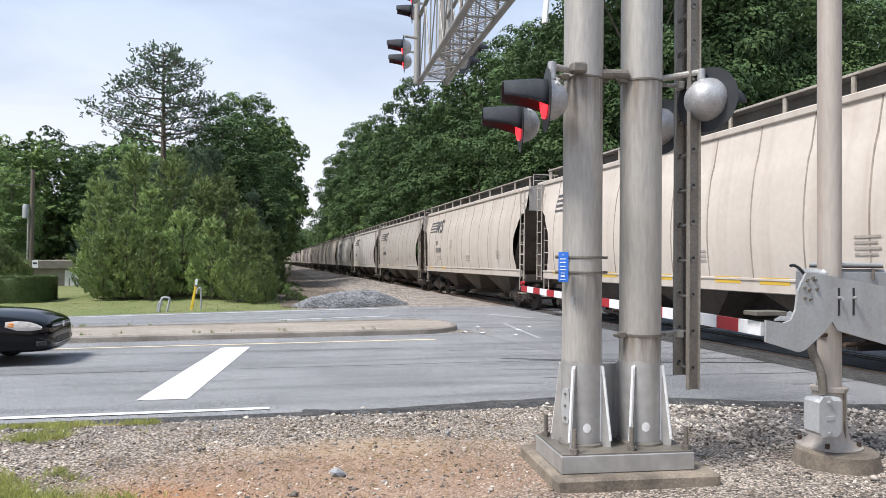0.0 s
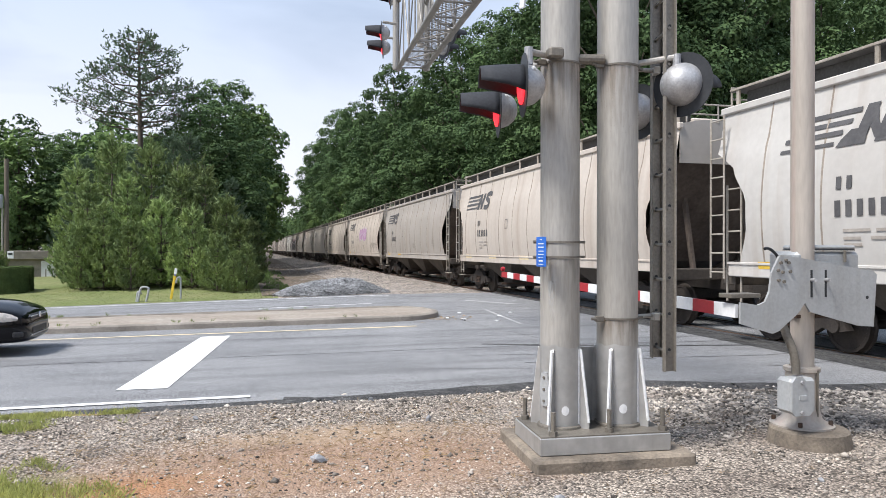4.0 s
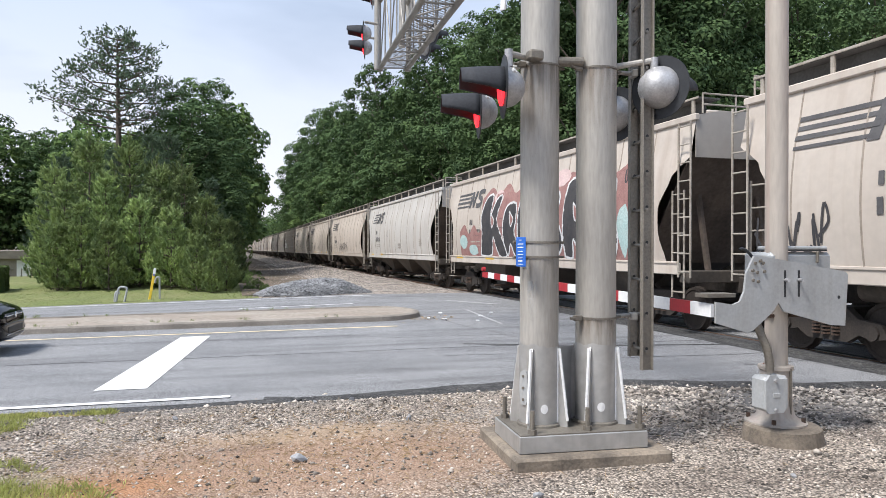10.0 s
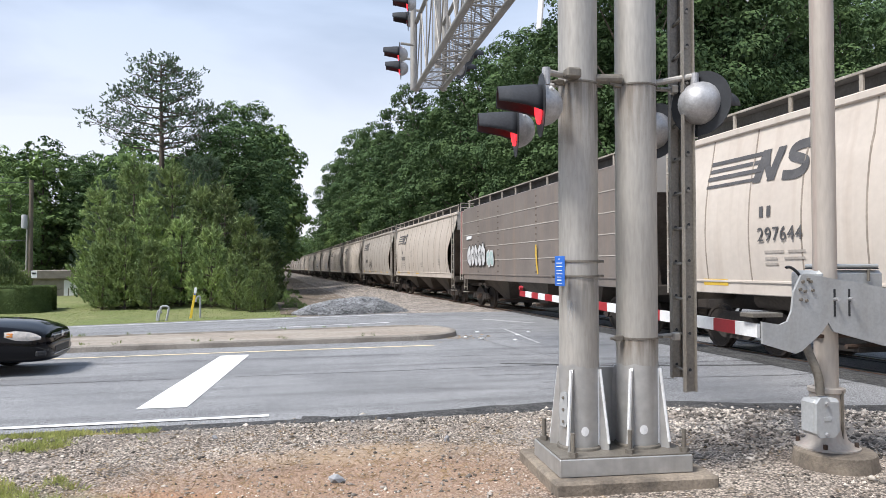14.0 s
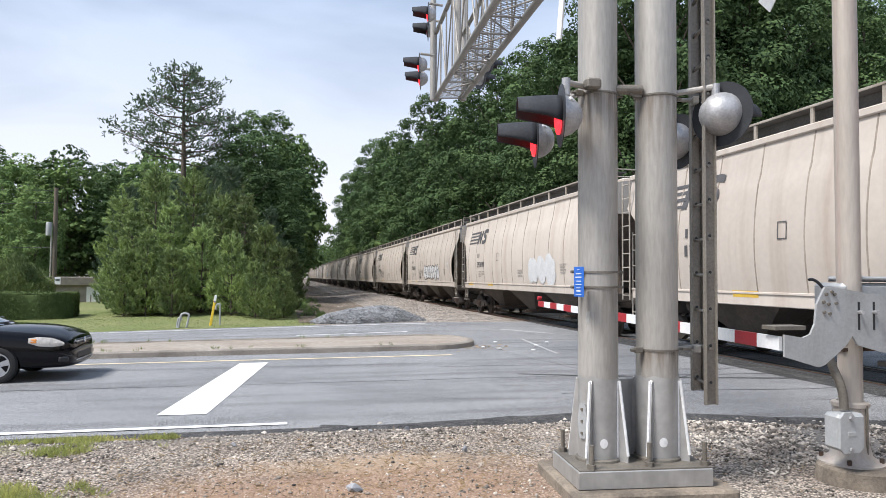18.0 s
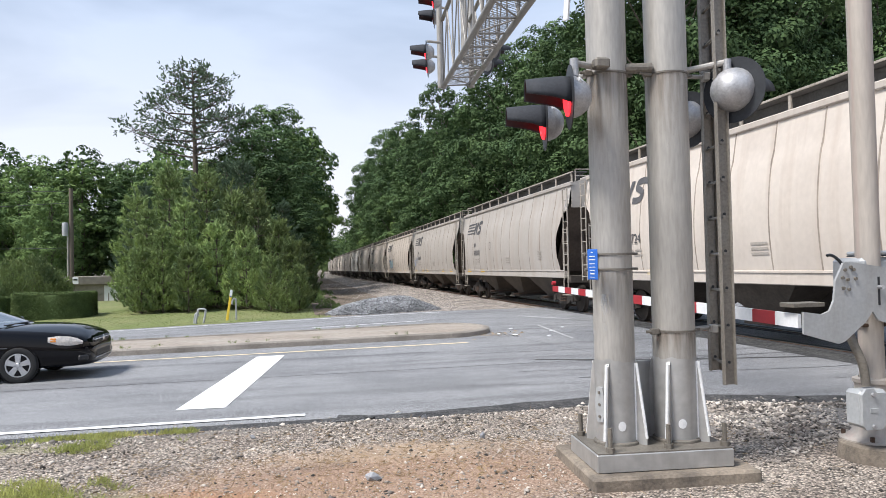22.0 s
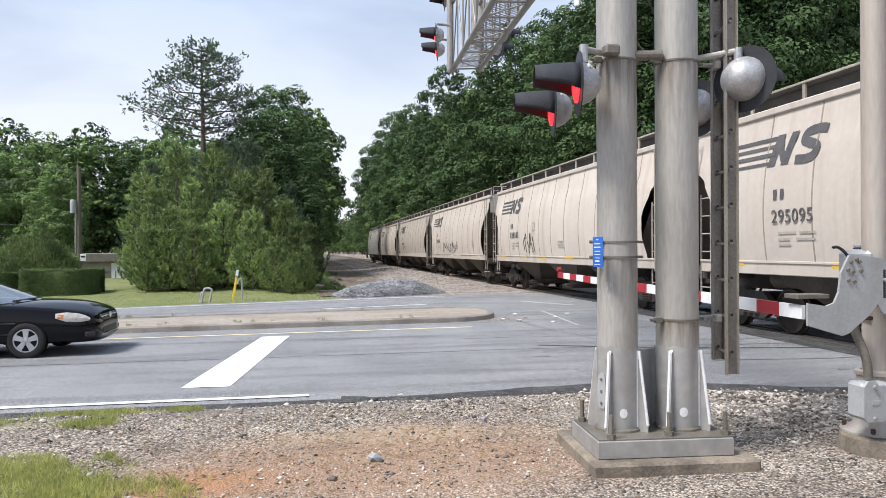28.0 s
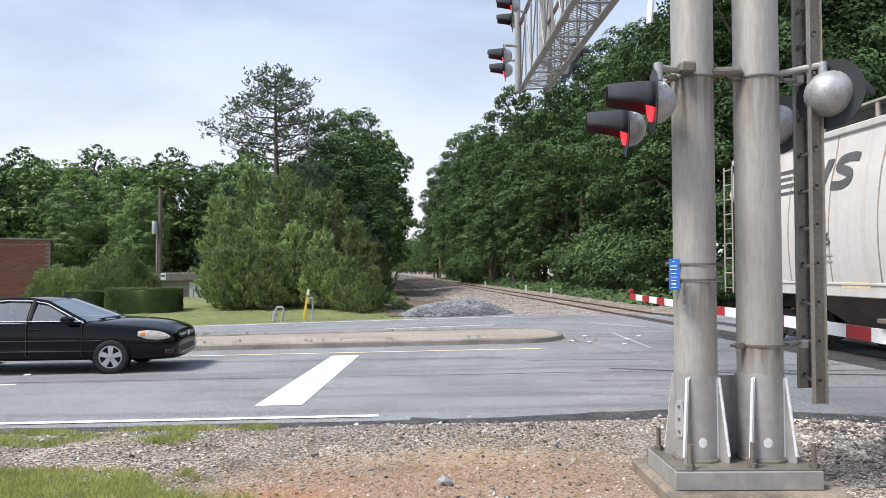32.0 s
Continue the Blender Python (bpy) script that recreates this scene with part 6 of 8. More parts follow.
def build_train():
    base = build_hopper()
    flat = build_hopper(True)
    numbers = {1: "296258", 4: "298082", 8: "295295", 11: "294708", 14: "298216", 17: "297644", 23: "297698", 26: "294988", 27: "297724", 31: "297587", 34: "295095", 36: "295004", 37: "295325", 38: "2964", 39: "298276"}
    kind = {4: "hop_white", 14: "hop_white", 5: "hop_white", 33: "hop_white", 39: "hop_white", 3: "hop_grey", 7: "hop_grey", 10: "hop_grey", 15: "hop_cream", 20: "hop_grey", 28: "hop_grey", 29: "hop_grey", 32: "hop_grey"}
    words = {"hop_cream": "dusty cream", "hop_white": "clean white", "hop_grey": "grimy grey"}
    cars = {}
    for j in range(-1, 40):
        if j == 18:
            car = flat
            tagged(car, "grey-brown flat-sided covered hopper car with white graffiti")
            throwup(car, 1.3, 1.75, 2.6, 1.0, M["tag_white"], M["tag_black"], 18, 5)
            throwup(car, 4.1, 1.75, 0.9, 0.7, M["tag_teal"], M["tag_white"], 19, 2)
            bar(car, 1.0, 3.0, 0.8, 0.14, M["white"])
            bar(car, 9.6, 1.5, 0.12, 1.0, M["refl_yellow"], name="reflector")
            cars[j] = car
            continue
        car = base if j == -1 else copy_thing(base, Matrix())
        cars[j] = car
        k = kind.get(j, "hop_cream")
        if k != "hop_cream":
            for o in car.children:
                if o.name.startswith(("body", "side_sill", "roof_hatch", "eave_lip")):
                    o.material_slots[0].link = "OBJECT"
                    o.material_slots[0].material = M[k]
    for j, car in cars.items():
        if j == 18:
            continue
        k = kind.get(j, "hop_cream")
        tagged(car, words[k] + " covered hopper car with a charcoal striped emblem")
        if j < 0:
            continue
        mark(car, k == "hop_white")
        if j in numbers:
            digits(car, numbers[j])
            for i in range(len(numbers[j]), 6):
                bar(car, 3.02 + 0.215 * i, 2.20, 0.13, 0.25, M["logo"])
        else:
            for i in range(6):
                bar(car, 3.0 + 0.21 * i, 2.22, 0.11, 0.25, M["logo"])
        r = random.Random(100 + j)
        for i in range(r.choice((2, 3, 5))):
            bar(car, 1.2 + i * r.uniform(2.4, 3.6), SILL - 0.06, 0.8, 0.13, M["refl_yellow"] if j % 3 else M["paint_yellow"], name="reflector", label="yellow reflective strip")
        if j in (5, 9, 12, 16, 17, 20, 25, 35, 37):
            scrawl(car, r.uniform(2.2, 8), 1.6, r.uniform(1.4, 2.6), 0.8, M["tag_black"], j, 6)
        if j in (15, 31, 36):
            scrawl(car, 5.0, 1.55, 4.6, 0.75, M["tag_black"], j, 13)
    scrawl(cars[12], 0.5, 1.55, 1.6, 0.9, M["tag_black"], 71, 9)
    throwup(cars[8], 7.2, 2.3, 3.4, 1.15, M["tag_violet"], M["tag_white"], 8, 4)
    scrawl(cars[8], 12.4, 1.7, 2.6, 0.5, M["faint"], 81, 9, 0.07)
    wall_piece(cars[13])
    throwup(cars[24], 7.4, 1.55, 4.6, 0.95, M["tag_white"], M["tag_black"], 24, 7)
    scrawl(cars[24], 5.4, 1.6, 1.4, 0.7, M["tag_black"], 241, 6)
    throwup(cars[23], 10.2, 1.5, 2.6, 1.0, M["tag_white"], M["tag_white"], 23, 3)
    throwup(cars[30], 3.2, 1.65, 2.3, 0.8, M["tag_teal"], M["tag_blue"], 30, 3)
    scrawl(cars[29], 1.2, 1.7, 1.6, 0.9, M["tag_blue"], 29, 5)
    stroke(cars[25], smooth_path([(14.4, 2.4), (14.1, 2.9), (14.4, 3.2), (14.6, 2.95), (14.9, 3.2), (15.1, 2.85), (14.7, 2.2), (14.5, 1.95)], 5), 0.06, M["tag_white"])
    scrawl(cars[24], 14.0, 2.0, 0.6, 0.9, M["tag_white"], 242, 2)
    return cars


CARS = build_train()

# how far the whole train has run, in metres, by the second
RUN = ((0, -12.24), (4, -93.87), (8, -177.37), (12, -262.41), (16, -348.1), (20, -433.95), (24, -519.9), (28, -606.91), (30, -650.8), (31, -672.5), (32, -693.95))


# the cars are not all of one length: shift of the coupling before a car, in metres
SLACK = {8: -0.6, 12: 0.3, 25: -0.4, 26: 0.7, 27: 1.2, 28: 0.6, 38: 0.5}
for j, car in CARS.items():
    car.scale.y = 1 + (SLACK.get(j + 1, 0) - SLACK.get(j, 0)) / CAR_LEN


def motions():
    for j, car in CARS.items():
        a, b = j * CAR_LEN + SLACK.get(j, 0), (j + 1) * CAR_LEN + SLACK.get(j + 1, 0)
        walk(car, [(t, pose(TRX, (a + b) / 2 + s, RAIL)) for t, s in RUN])

# ---- plants ----


def leaf_quads(r, centres, normals, length, width):
    """Diamond leaves at centres, facing normals."""
    n = len(centres)
    nn = normals / (np.linalg.norm(normals, axis=1, keepdims=True) + 1e-9)
    t = r.normal(size=(n, 3))
    a = np.cross(nn, t)
    a /= np.linalg.norm(a, axis=1, keepdims=True) + 1e-9
    b = np.cross(nn, a)
    ln = (length * r.uniform(0.7, 1.3, n))[:, None]
    wd = (width * r.uniform(0.7, 1.3, n))[:, None]
    return np.stack([centres - a * ln / 2, centres + b * wd / 2 - a * ln * 0.05, centres + a * ln / 2, centres - b * wd / 2 - a * ln * 0.05], 1)


def limb(bm, a, b, r0, r1, seg=7):
    a, b = Vector(a), Vector(b)
    mid = a.lerp(b, 0.55) + Vector((0, 0, -0.08 * (b - a).length))
    tube(bm, a, mid, r0, seg, (r0 + r1) / 2, False)
    tube(bm, mid, b, (r0 + r1) / 2, seg, r1, False)


def broadleaf(seed, height, radius, low, blobs, leaves, size, leaf, bark="bark", label="", name="broadleaf_tree", trunk_r=None, spread=1.0):
    """Crown of overlapping rounded leaf masses, ragged at the edge, on a forked trunk."""
    r = np.random.default_rng(seed)
    root = thing(name, Matrix(), label or "tall leafy broadleaf tree with a dense green crown", "tree")
    f = (np.arange(blobs) + r.uniform(0.1, 0.9, blobs)) / blobs
    prof = np.clip(np.sin(np.pi * (0.12 + 0.80 * f)) ** 0.7, 0.15, 1)
    ang = np.arange(blobs) * 2.4 + r.uniform(-0.5, 0.5, blobs)
    br = radius * (0.30 + 0.22 * prof) * r.uniform(0.75, 1.25, blobs)
    off = radius * prof * 0.68 * spread * r.uniform(0.55, 1.15, blobs)
    off[-1] *= 0.3
    C = np.stack([off * np.cos(ang), off * np.sin(ang), height * low + br * 0.7 + f * (height * (1 - low) - br * 1.55)], 1)
    cs, ns = [], []
    share_ = br ** 2 / (br ** 2).sum()
    for c, k, w in zip(C, br, share_):
        clumps = 24
        m = max(6, int(leaves * w / clumps))
        for j in range(clumps):
            d = r.normal(size=3)
            d[2] = abs(d[2]) * 0.9 - 0.35
            d /= np.linalg.norm(d)
            rs = k * r.uniform(0.22, 0.40)
            sc = c + d * (k * r.uniform(0.62, 0.90)) * np.array([1, 1, 0.92])
            e = r.normal(size=(m, 3)) * 0.75 + d * 0.4 + np.array([0, 0, 0.5])
            e /= np.linalg.norm(e, axis=1, keepdims=True)
            cs.append(sc + e * (rs * (1 - 0.42 * r.uniform(0, 1, m) ** 2.5))[:, None] * np.array([1.15, 1.15, 0.75]))
            ns.append(e + np.array([0, 0, 0.2]) + r.normal(scale=0.17, size=(m, 3)))
    q = leaf_quads(r, np.concatenate(cs), np.concatenate(ns), size * 1.15, size * 1.05)
    leaflets("crown", q[:, (0, 1, 3)] + (q[:, 2:3] - q[:, 0:1]) * np.array([0, 0.35, 0.35])[None, :, None], M[leaf], root)
    bm = bmesh.new()
    tr = trunk_r or height * 0.0125
    bend = r.normal(scale=0.012 * height, size=2)
    p0, p1, p2 = (0, 0, -0.3), (bend[0] * 0.4, bend[1] * 0.4, height * 0.5), (bend[0], bend[1], height * 0.86)
    tube(bm, p0, p1, tr, 10, tr * 0.7, False)
    tube(bm, p1, p2, tr * 0.7, 9, tr * 0.15, False)
    for c in C:
        zb = max(height * low * 0.7, c[2] - 1.6 - 0.5 * math.hypot(c[0], c[1]))
        limb(bm, (bend[0] * zb / height, bend[1] * zb / height, zb), c, tr * 0.34, tr * 0.08)
    part("trunk", bm, M[bark], root, smooth=True)
    return root


def needle_tufts(r, P, D, length, width, per):
    """Fans of narrow needles at points P along directions D."""
    n = len(P)
    P, D = np.repeat(P, per, 0), np.repeat(D, per, 0)
    a = D + r.normal(scale=0.42, size=P.shape)
    a /= np.linalg.norm(a, axis=1, keepdims=True)
    s = np.cross(a, r.normal(size=P.shape))
    s /= np.linalg.norm(s, axis=1, keepdims=True)
    ln = (length * r.uniform(0.6, 1.2, len(P)))[:, None]
    w = width / 2
    return np.stack([P - s * w * 0.6, P + a * ln * 0.6 - s * w, P + a * ln, P + a * ln * 0.6 + s * w], 1)


def brush_tufts(r, P, D, length, needle, width, per):
    """Bottle brushes: needles all along a shoot at P that points along D."""
    k = len(P)
    D = D / np.linalg.norm(D, axis=1, keepdims=True)
    L = np.repeat(length, per)[:, None]
    P, D = np.repeat(P, per, 0), np.repeat(D, per, 0)
    P = P + D * L * r.uniform(0, 1, (k * per, 1))
    a = D * 0.9 + r.normal(scale=0.42, size=P.shape)
    a /= np.linalg.norm(a, axis=1, keepdims=True)
    s = np.cross(a, r.normal(size=P.shape))
    s /= np.linalg.norm(s, axis=1, keepdims=True)
    ln = (needle * r.uniform(0.7, 1.2, len(P)))[:, None]
    w = width / 2
    return np.stack([P - s * w * 0.6, P - s * w, P + a * ln, P + s * w], 1)


def young_pine(seed, height, radius, leaf="needle_young", label="bushy young pine with upright light green shoots"):
    """Whorls of branches that sweep up, each clad in brush-like shoots; the whorls stay apart."""
    r = np.random.default_rng(seed)
    root = thing("young_pine", Matrix(), label, "pine tree")
    P, D, L = [], [], []
    bm = bmesh.new()
    tube(bm, (0, 0, -0.2), (0, 0, height * 0.97), height * 0.016, 8, 0.012, False)
    z = 0.10
    while z < height * 0.95:
        f = z / height
        reach_ = radius * (1 - f) ** 0.8 * (0.80 + 0.28 * min(1, f * 5)) + 0.10
        k = 5 + int(3 * (1 - f))
        turn = r.uniform(0, 6.28)
        for i in range(k):
            a = turn + 2 * np.pi * i / k + r.uniform(-0.25, 0.25)
            ln = reach_ * r.uniform(0.62, 1.12)
            out = np.array([math.cos(a), math.sin(a), 0.0])
            base = np.array([0, 0, z])
            tip = base + out * ln + np.array([0, 0, ln * r.uniform(0.35, 0.60)])
            mid = base + out * ln * 0.6 + np.array([0, 0, ln * 0.14])
            tube(bm, base, mid, 0.016, 4, 0.011, False)
            tube(bm, mid, tip, 0.011, 4, 0.006, False)
            m = max(2, int(ln / 0.33))
            for j in range(m):
                g = 0.34 + 0.70 * (j + r.uniform(0.2, 0.8)) / m
                q = base + (mid - base) * g / 0.6 if g < 0.6 else mid + (tip - mid) * (g - 0.6) / 0.4
                for side in (-1, 0, 1):
                    w = np.array([-out[1], out[0], 0.0]) * side * (0.10 + 0.16 * (1 - g) * ln)
                    P.append(q + w + r.normal(scale=0.05, size=3))
                    D.append(out * (0.75 - 0.2 * g) + w * 0.9 + np.array([0, 0, 0.45 + 0.55 * g]) + r.normal(scale=0.14, size=3))
                    L.append(r.uniform(0.18, 0.34) * (0.8 + 0.5 * g))
        z += (0.30 + 0.022 * height) * r.uniform(0.85, 1.15)
    for j in range(5):
        P.append(np.array([0, 0, height * (0.90 + 0.02 * j)]))
        D.append(np.array([r.normal(0, 0.25), r.normal(0, 0.25), 1.0]))
        L.append(0.4)
    P, D, L = np.array(P), np.array(D), np.array(L)
    leaflets("needles", brush_tufts(r, P, D, L, 0.20, 0.060, 22)[:, (1, 2, 3)], M[leaf], root)
    part("trunk", bm, M["bark"], root)
    return root


def tall_pine(seed, height):
    r = np.random.default_rng(seed)
    root = thing("tall_pine", Matrix(), "tall old pine with bare lower trunk and open spreading limbs", "pine tree")
    bm = bmesh.new()
    tube(bm, (0, 0, -0.3), (0.25, 0, height * 0.55), 0.30, 12, 0.20, False)
    tube(bm, (0.25, 0, height * 0.55), (0.1, 0, height * 0.97), 0.20, 10, 0.04, False)
    P, D = [], []
    for i in range(46):
        f = 0.60 + 0.395 * (i + r.uniform()) / 46
        a = i * 2.4 + r.uniform(-0.4, 0.4)
        g0 = (f - 0.60) / 0.40
        ln = 5.3 * (0.62 + 0.38 * math.sin(math.pi * min(1, g0 * 1.4 + 0.12))) * math.sqrt(max(0.03, 1 - g0 ** 2.6)) * r.uniform(0.72, 1.08)
        base = Vector((0.2, 0, height * (f - 0.03)))
        tip = base + Vector((math.cos(a) * ln, math.sin(a) * ln, ln * r.uniform(0.10, 0.38)))
        limb(bm, base, tip, 0.075, 0.02, 6)
        for j in range(int(3 + ln * 1.9)):
            g = 1.05 - 0.60 * r.uniform() ** 1.4
            c = base.lerp(tip, g) + Vector(r.normal(scale=0.34, size=3))
            limb(bm, base.lerp(tip, max(0.3, g - 0.2)), c, 0.02, 0.008, 4)
            for _ in range(7):
                P.append(np.array(c) + r.normal(scale=0.20, size=3) * np.array([1.1, 1.1, 0.7]))
                D.append(r.normal(size=3) + np.array([math.cos(a) * 0.5, math.sin(a) * 0.5, 0.8]))
    quads("needles", needle_tufts(r, np.array(P), np.array(D), 0.34, 0.085, 4), M["needle"], root)
    part("trunk", bm, M["bark"], root, smooth=True)
    return root


def hedge(x0, x1, y0, y1, height):
    zb = min(ground_z(x0, y0), ground_z(x1, y1)) - 0.05
    root = thing("clipped_hedge", pose((x0 + x1) / 2, (y0 + y1) / 2, zb), "neatly clipped rounded green hedge on the grass", "hedge")
    w, d = x1 - x0, y1 - y0
    ring = [(0.5 * w * np.sign(math.cos(a)) * abs(math.cos(a)) ** 0.45, 0.5 * d * np.sign(math.sin(a)) * abs(math.sin(a)) ** 0.45) for a in np.linspace(0, 2 * np.pi, 41)[:-1]]
    bm = bmesh.new()
    loft(bm, [[(x * s, y * s, z) for x, y in ring] for s, z in ((0.90, 0.0), (0.92, height * 0.5), (0.92, height * 0.9), (0.88, height * 0.95))])
    part("core", bm, M["hedge"], root, smooth=True)
    r = np.random.default_rng(3)
    n = 42000
    a = r.uniform(0, 2 * np.pi, n)
    sx, sy = 0.5 * w * np.sign(np.cos(a)) * np.abs(np.cos(a)) ** 0.45, 0.5 * d * np.sign(np.sin(a)) * np.abs(np.sin(a)) ** 0.45
    z = r.uniform(0, height, n)
    c = np.stack([sx, sy, z], 1)
    nrm = np.stack([sx / w, sy / d, np.full(n, 0.12)], 1)
    m = r.uniform(size=n) < 0.36
    k = np.sqrt(r.uniform(size=n))
    c[m] = np.stack([sx * k, sy * k, np.full(n, height) + 0.02 * np.cos(4 * sx)], 1)[m]
    nrm[m] = (0, 0, 1)
    c += r.normal(scale=0.022, size=c.shape)
    leaflets("leaves", leaf_quads(r, c, nrm + r.normal(scale=0.3, size=c.shape), 0.075, 0.055)[:, (0, 1, 3)], M["hedge"], root)
    return root


def shrub(seed, height, radius, leaf="needle_young", name="shrub", label="rounded loose green shrub", size=0.14, count=2600):
    r = np.random.default_rng(seed)
    root = thing(name, Matrix(), label, "shrub")
    d = r.normal(size=(count, 3))
    d /= np.linalg.norm(d, axis=1, keepdims=True)
    d[:, 2] = np.abs(d[:, 2])
    lump = 1 + 0.16 * np.sin(d[:, 0] * 7 + seed) * np.cos(d[:, 1] * 6)
    k = r.uniform(0.55, 1.0, count) ** 0.5
    c = d * np.stack([radius * lump * k, radius * lump * k, height * lump * k], 1)
    q = needle_tufts(r, c, d * 0.5 + np.array([0, 0, 0.7]), size * 2.2, size * 0.55, 3)
    quads("foliage", q, M[leaf], root)
    bm = bmesh.new()
    for i in range(7):
        a = 2 * math.pi * i / 7
        tube(bm, (0, 0, -0.1), (math.cos(a) * radius * 0.6, math.sin(a) * radius * 0.6, height * 0.75), 0.03, 5, 0.01, False)
    part("stems", bm, M["bark"], root)
    return root


def plant_all():
    r = random.Random(21)
    A = broadleaf(1, 20.0, 4.3, 0.03, 20, 20000, 0.23, "leaf")
    B = broadleaf(2, 22.0, 4.6, 0.08, 22, 21000, 0.24, "leaf")
    C = broadleaf(3, 17.0, 4.1, 0.02, 17, 19000, 0.22, "leaf_light")
    D = broadleaf(4, 24.0, 4.2, 0.36, 16, 17000, 0.23, "leaf", "bark_pale", label="tall forest tree with a pale bare lower trunk")
    U = broadleaf(5, 5.5, 2.9, 0.0, 11, 6500, 0.19, "leaf", name="understorey_shrub", label="leafy light green growth at the forest edge")
    G = broadleaf(9, 21.0, 4.6, 0.05, 22, 30000, 0.19, "leaf", label="tall leafy broadleaf tree at the edge of the wood")
    # coarser ones for the depth of the wood and the distance
    E = broadleaf(6, 22.0, 4.8, 0.03, 19, 4200, 0.52, "leaf", label="forest tree deep in the wood")
    F = broadleaf(8, 20.0, 4.6, 0.02, 18, 4200, 0.50, "leaf_light", label="leafy forest tree in the distance")
    used = set()

    def put(p, x, y, s=1.0, zs=1.0):
        z = min(ground_z(x, y), -0.15) if y < 60 else -0.4
        m = Matrix.Translation((x, y, z)) @ pose(0, 0, 0, 0, 0, r.uniform(0, 360))
        if p in used:
            ob = copy_thing(p, m)
        else:
            ob = p
            used.add(p)
            ob.matrix_basis = m
        ob.scale = (s, s, s * zs)
        return ob

    # forest wall to the right of the track
    y = 33.0
    k = 0
    while y < 560:
        edge = 19.0 - 3.4 * ease(50, 84, y) - 0.9 * ease(100, 150, y) + 10.5 * ease(172, 186, y) - 8.5 * ease(300, 470, y)
        tall = 1.0 - 0.02 * ease(52, 66, y) + 0.085 * ease(80, 110, y) - 0.10 * ease(172, 186, y)
        near_ = y < 178
        p = G if y < 58 else ((A, D, B, D, C, D, B, A)[k % 8]) if near_ else (E, F)[k % 2]
        put(p, edge + r.uniform(-0.7, 1.1), y, r.uniform(0.86, 1.08) * (0.5 + 0.5 * tall), r.uniform(0.84, 1.10) * (0.45 + 0.55 * tall) * (1.12 if p is C else 1.0))
        if y < 200 or k % 2:
            put((B, A)[k % 2] if y < 62 else (E, F)[k % 2] if k % 3 else E, edge + 5.4 + r.uniform(-1, 1), y + r.uniform(1.5, 4), r.uniform(0.95, 1.12) * tall * (1 - 0.16 * ease(110, 160, y)), 1.0)
        if y < 110 and not 60 < y < 84:
            put(U, edge - 2.6 + r.uniform(-0.4, 0.5), y + 1.6, r.uniform(0.4, 0.9))
        y += 5.6 if y < 125 else 7.5 if y < 190 else 11.0
        k += 1
    for x in np.arange(25.5, 80, 5.8):
        put(G if x < 52 else E, x, 36.5 + r.uniform(-1.2, 1.5) + (x - 24) * 0.12, r.uniform(0.95, 1.12), 1.06)
        put(B if x < 52 else E, x + 2.5, 44 + r.uniform(-1, 1) + (x - 24) * 0.12, r.uniform(1.1, 1.25))
        if x < 60:
            put(U, x - 1.5, 32.6 + r.uniform(-0.6, 0.6), r.uniform(0.5, 1.0))
        k += 1
    for x, y in ((19.5, 31.5), (21.5, 30.8), (17.2, 33.2)):
        put(U, x, y, r.uniform(0.4, 0.6))
    # trees left of the track, towards the distance
    y = 78.0
    while y < 430:
        put((F, E)[k % 2], 0.2 + r.uniform(-0.8, 0.6), y, r.uniform(0.86, 0.98))
        y += 8 if y < 150 else 12
        k += 1
    for x in range(-66, 70, 6):
        put((E, F)[k % 2], x, 720 + 3 * (k % 5), r.uniform(0.8, 1.0))
        put(U, x + 3, 716, 1.6)
        k += 1
    # the two close trees beside the tall pine
    put(A, -3.3, 61, 0.95, 0.79)
    put(B, -1.9, 67, 0.96, 0.85)
    put(C, -6.4, 64, 0.95, 0.77)
    put(A, -2.6, 57, 0.78, 0.72)
    T = tall_pine(7, 19.2)
    T.matrix_basis = pose(-8.3, 60, -0.4, 0, 0, 40)
    # background wood on the left
    for i, x in enumerate(np.arange(-66, -6, 4.1)):
        put((C, F, A, F, C)[i % 5], x, 74 + r.uniform(-3, 4), r.uniform(0.72, 0.80), 0.90 * (1.14 if i % 5 in (0, 4) else 1.0))
        put((E, F)[i % 2], x + 2, 84 + r.uniform(-2, 3), r.uniform(0.76, 0.84), 0.94)
    for i, x in enumerate(np.arange(-70, -4, 3.4)):
        put((E, F)[i % 2], x, 80 + r.uniform(-1.5, 1.5), r.uniform(0.56, 0.66))
    for x, y, s in ((-17.5, 56, 0.50), (-25, 62, 0.55), (-32, 60, 0.52), (-40, 62, 0.6), (-21, 66, 0.6), (-12.2, 64, 0.62), (-48, 64, 0.62)):
        put(C, x, y, s)
    # thicket of young pines
    Y = [young_pine(31, 6.3, 1.35), young_pine(32, 5.2, 1.25), young_pine(33, 3.8, 1.15)]
    N = young_pine(34, 8.8, 2.3, "needle", "darker half-grown pine behind the thicket")
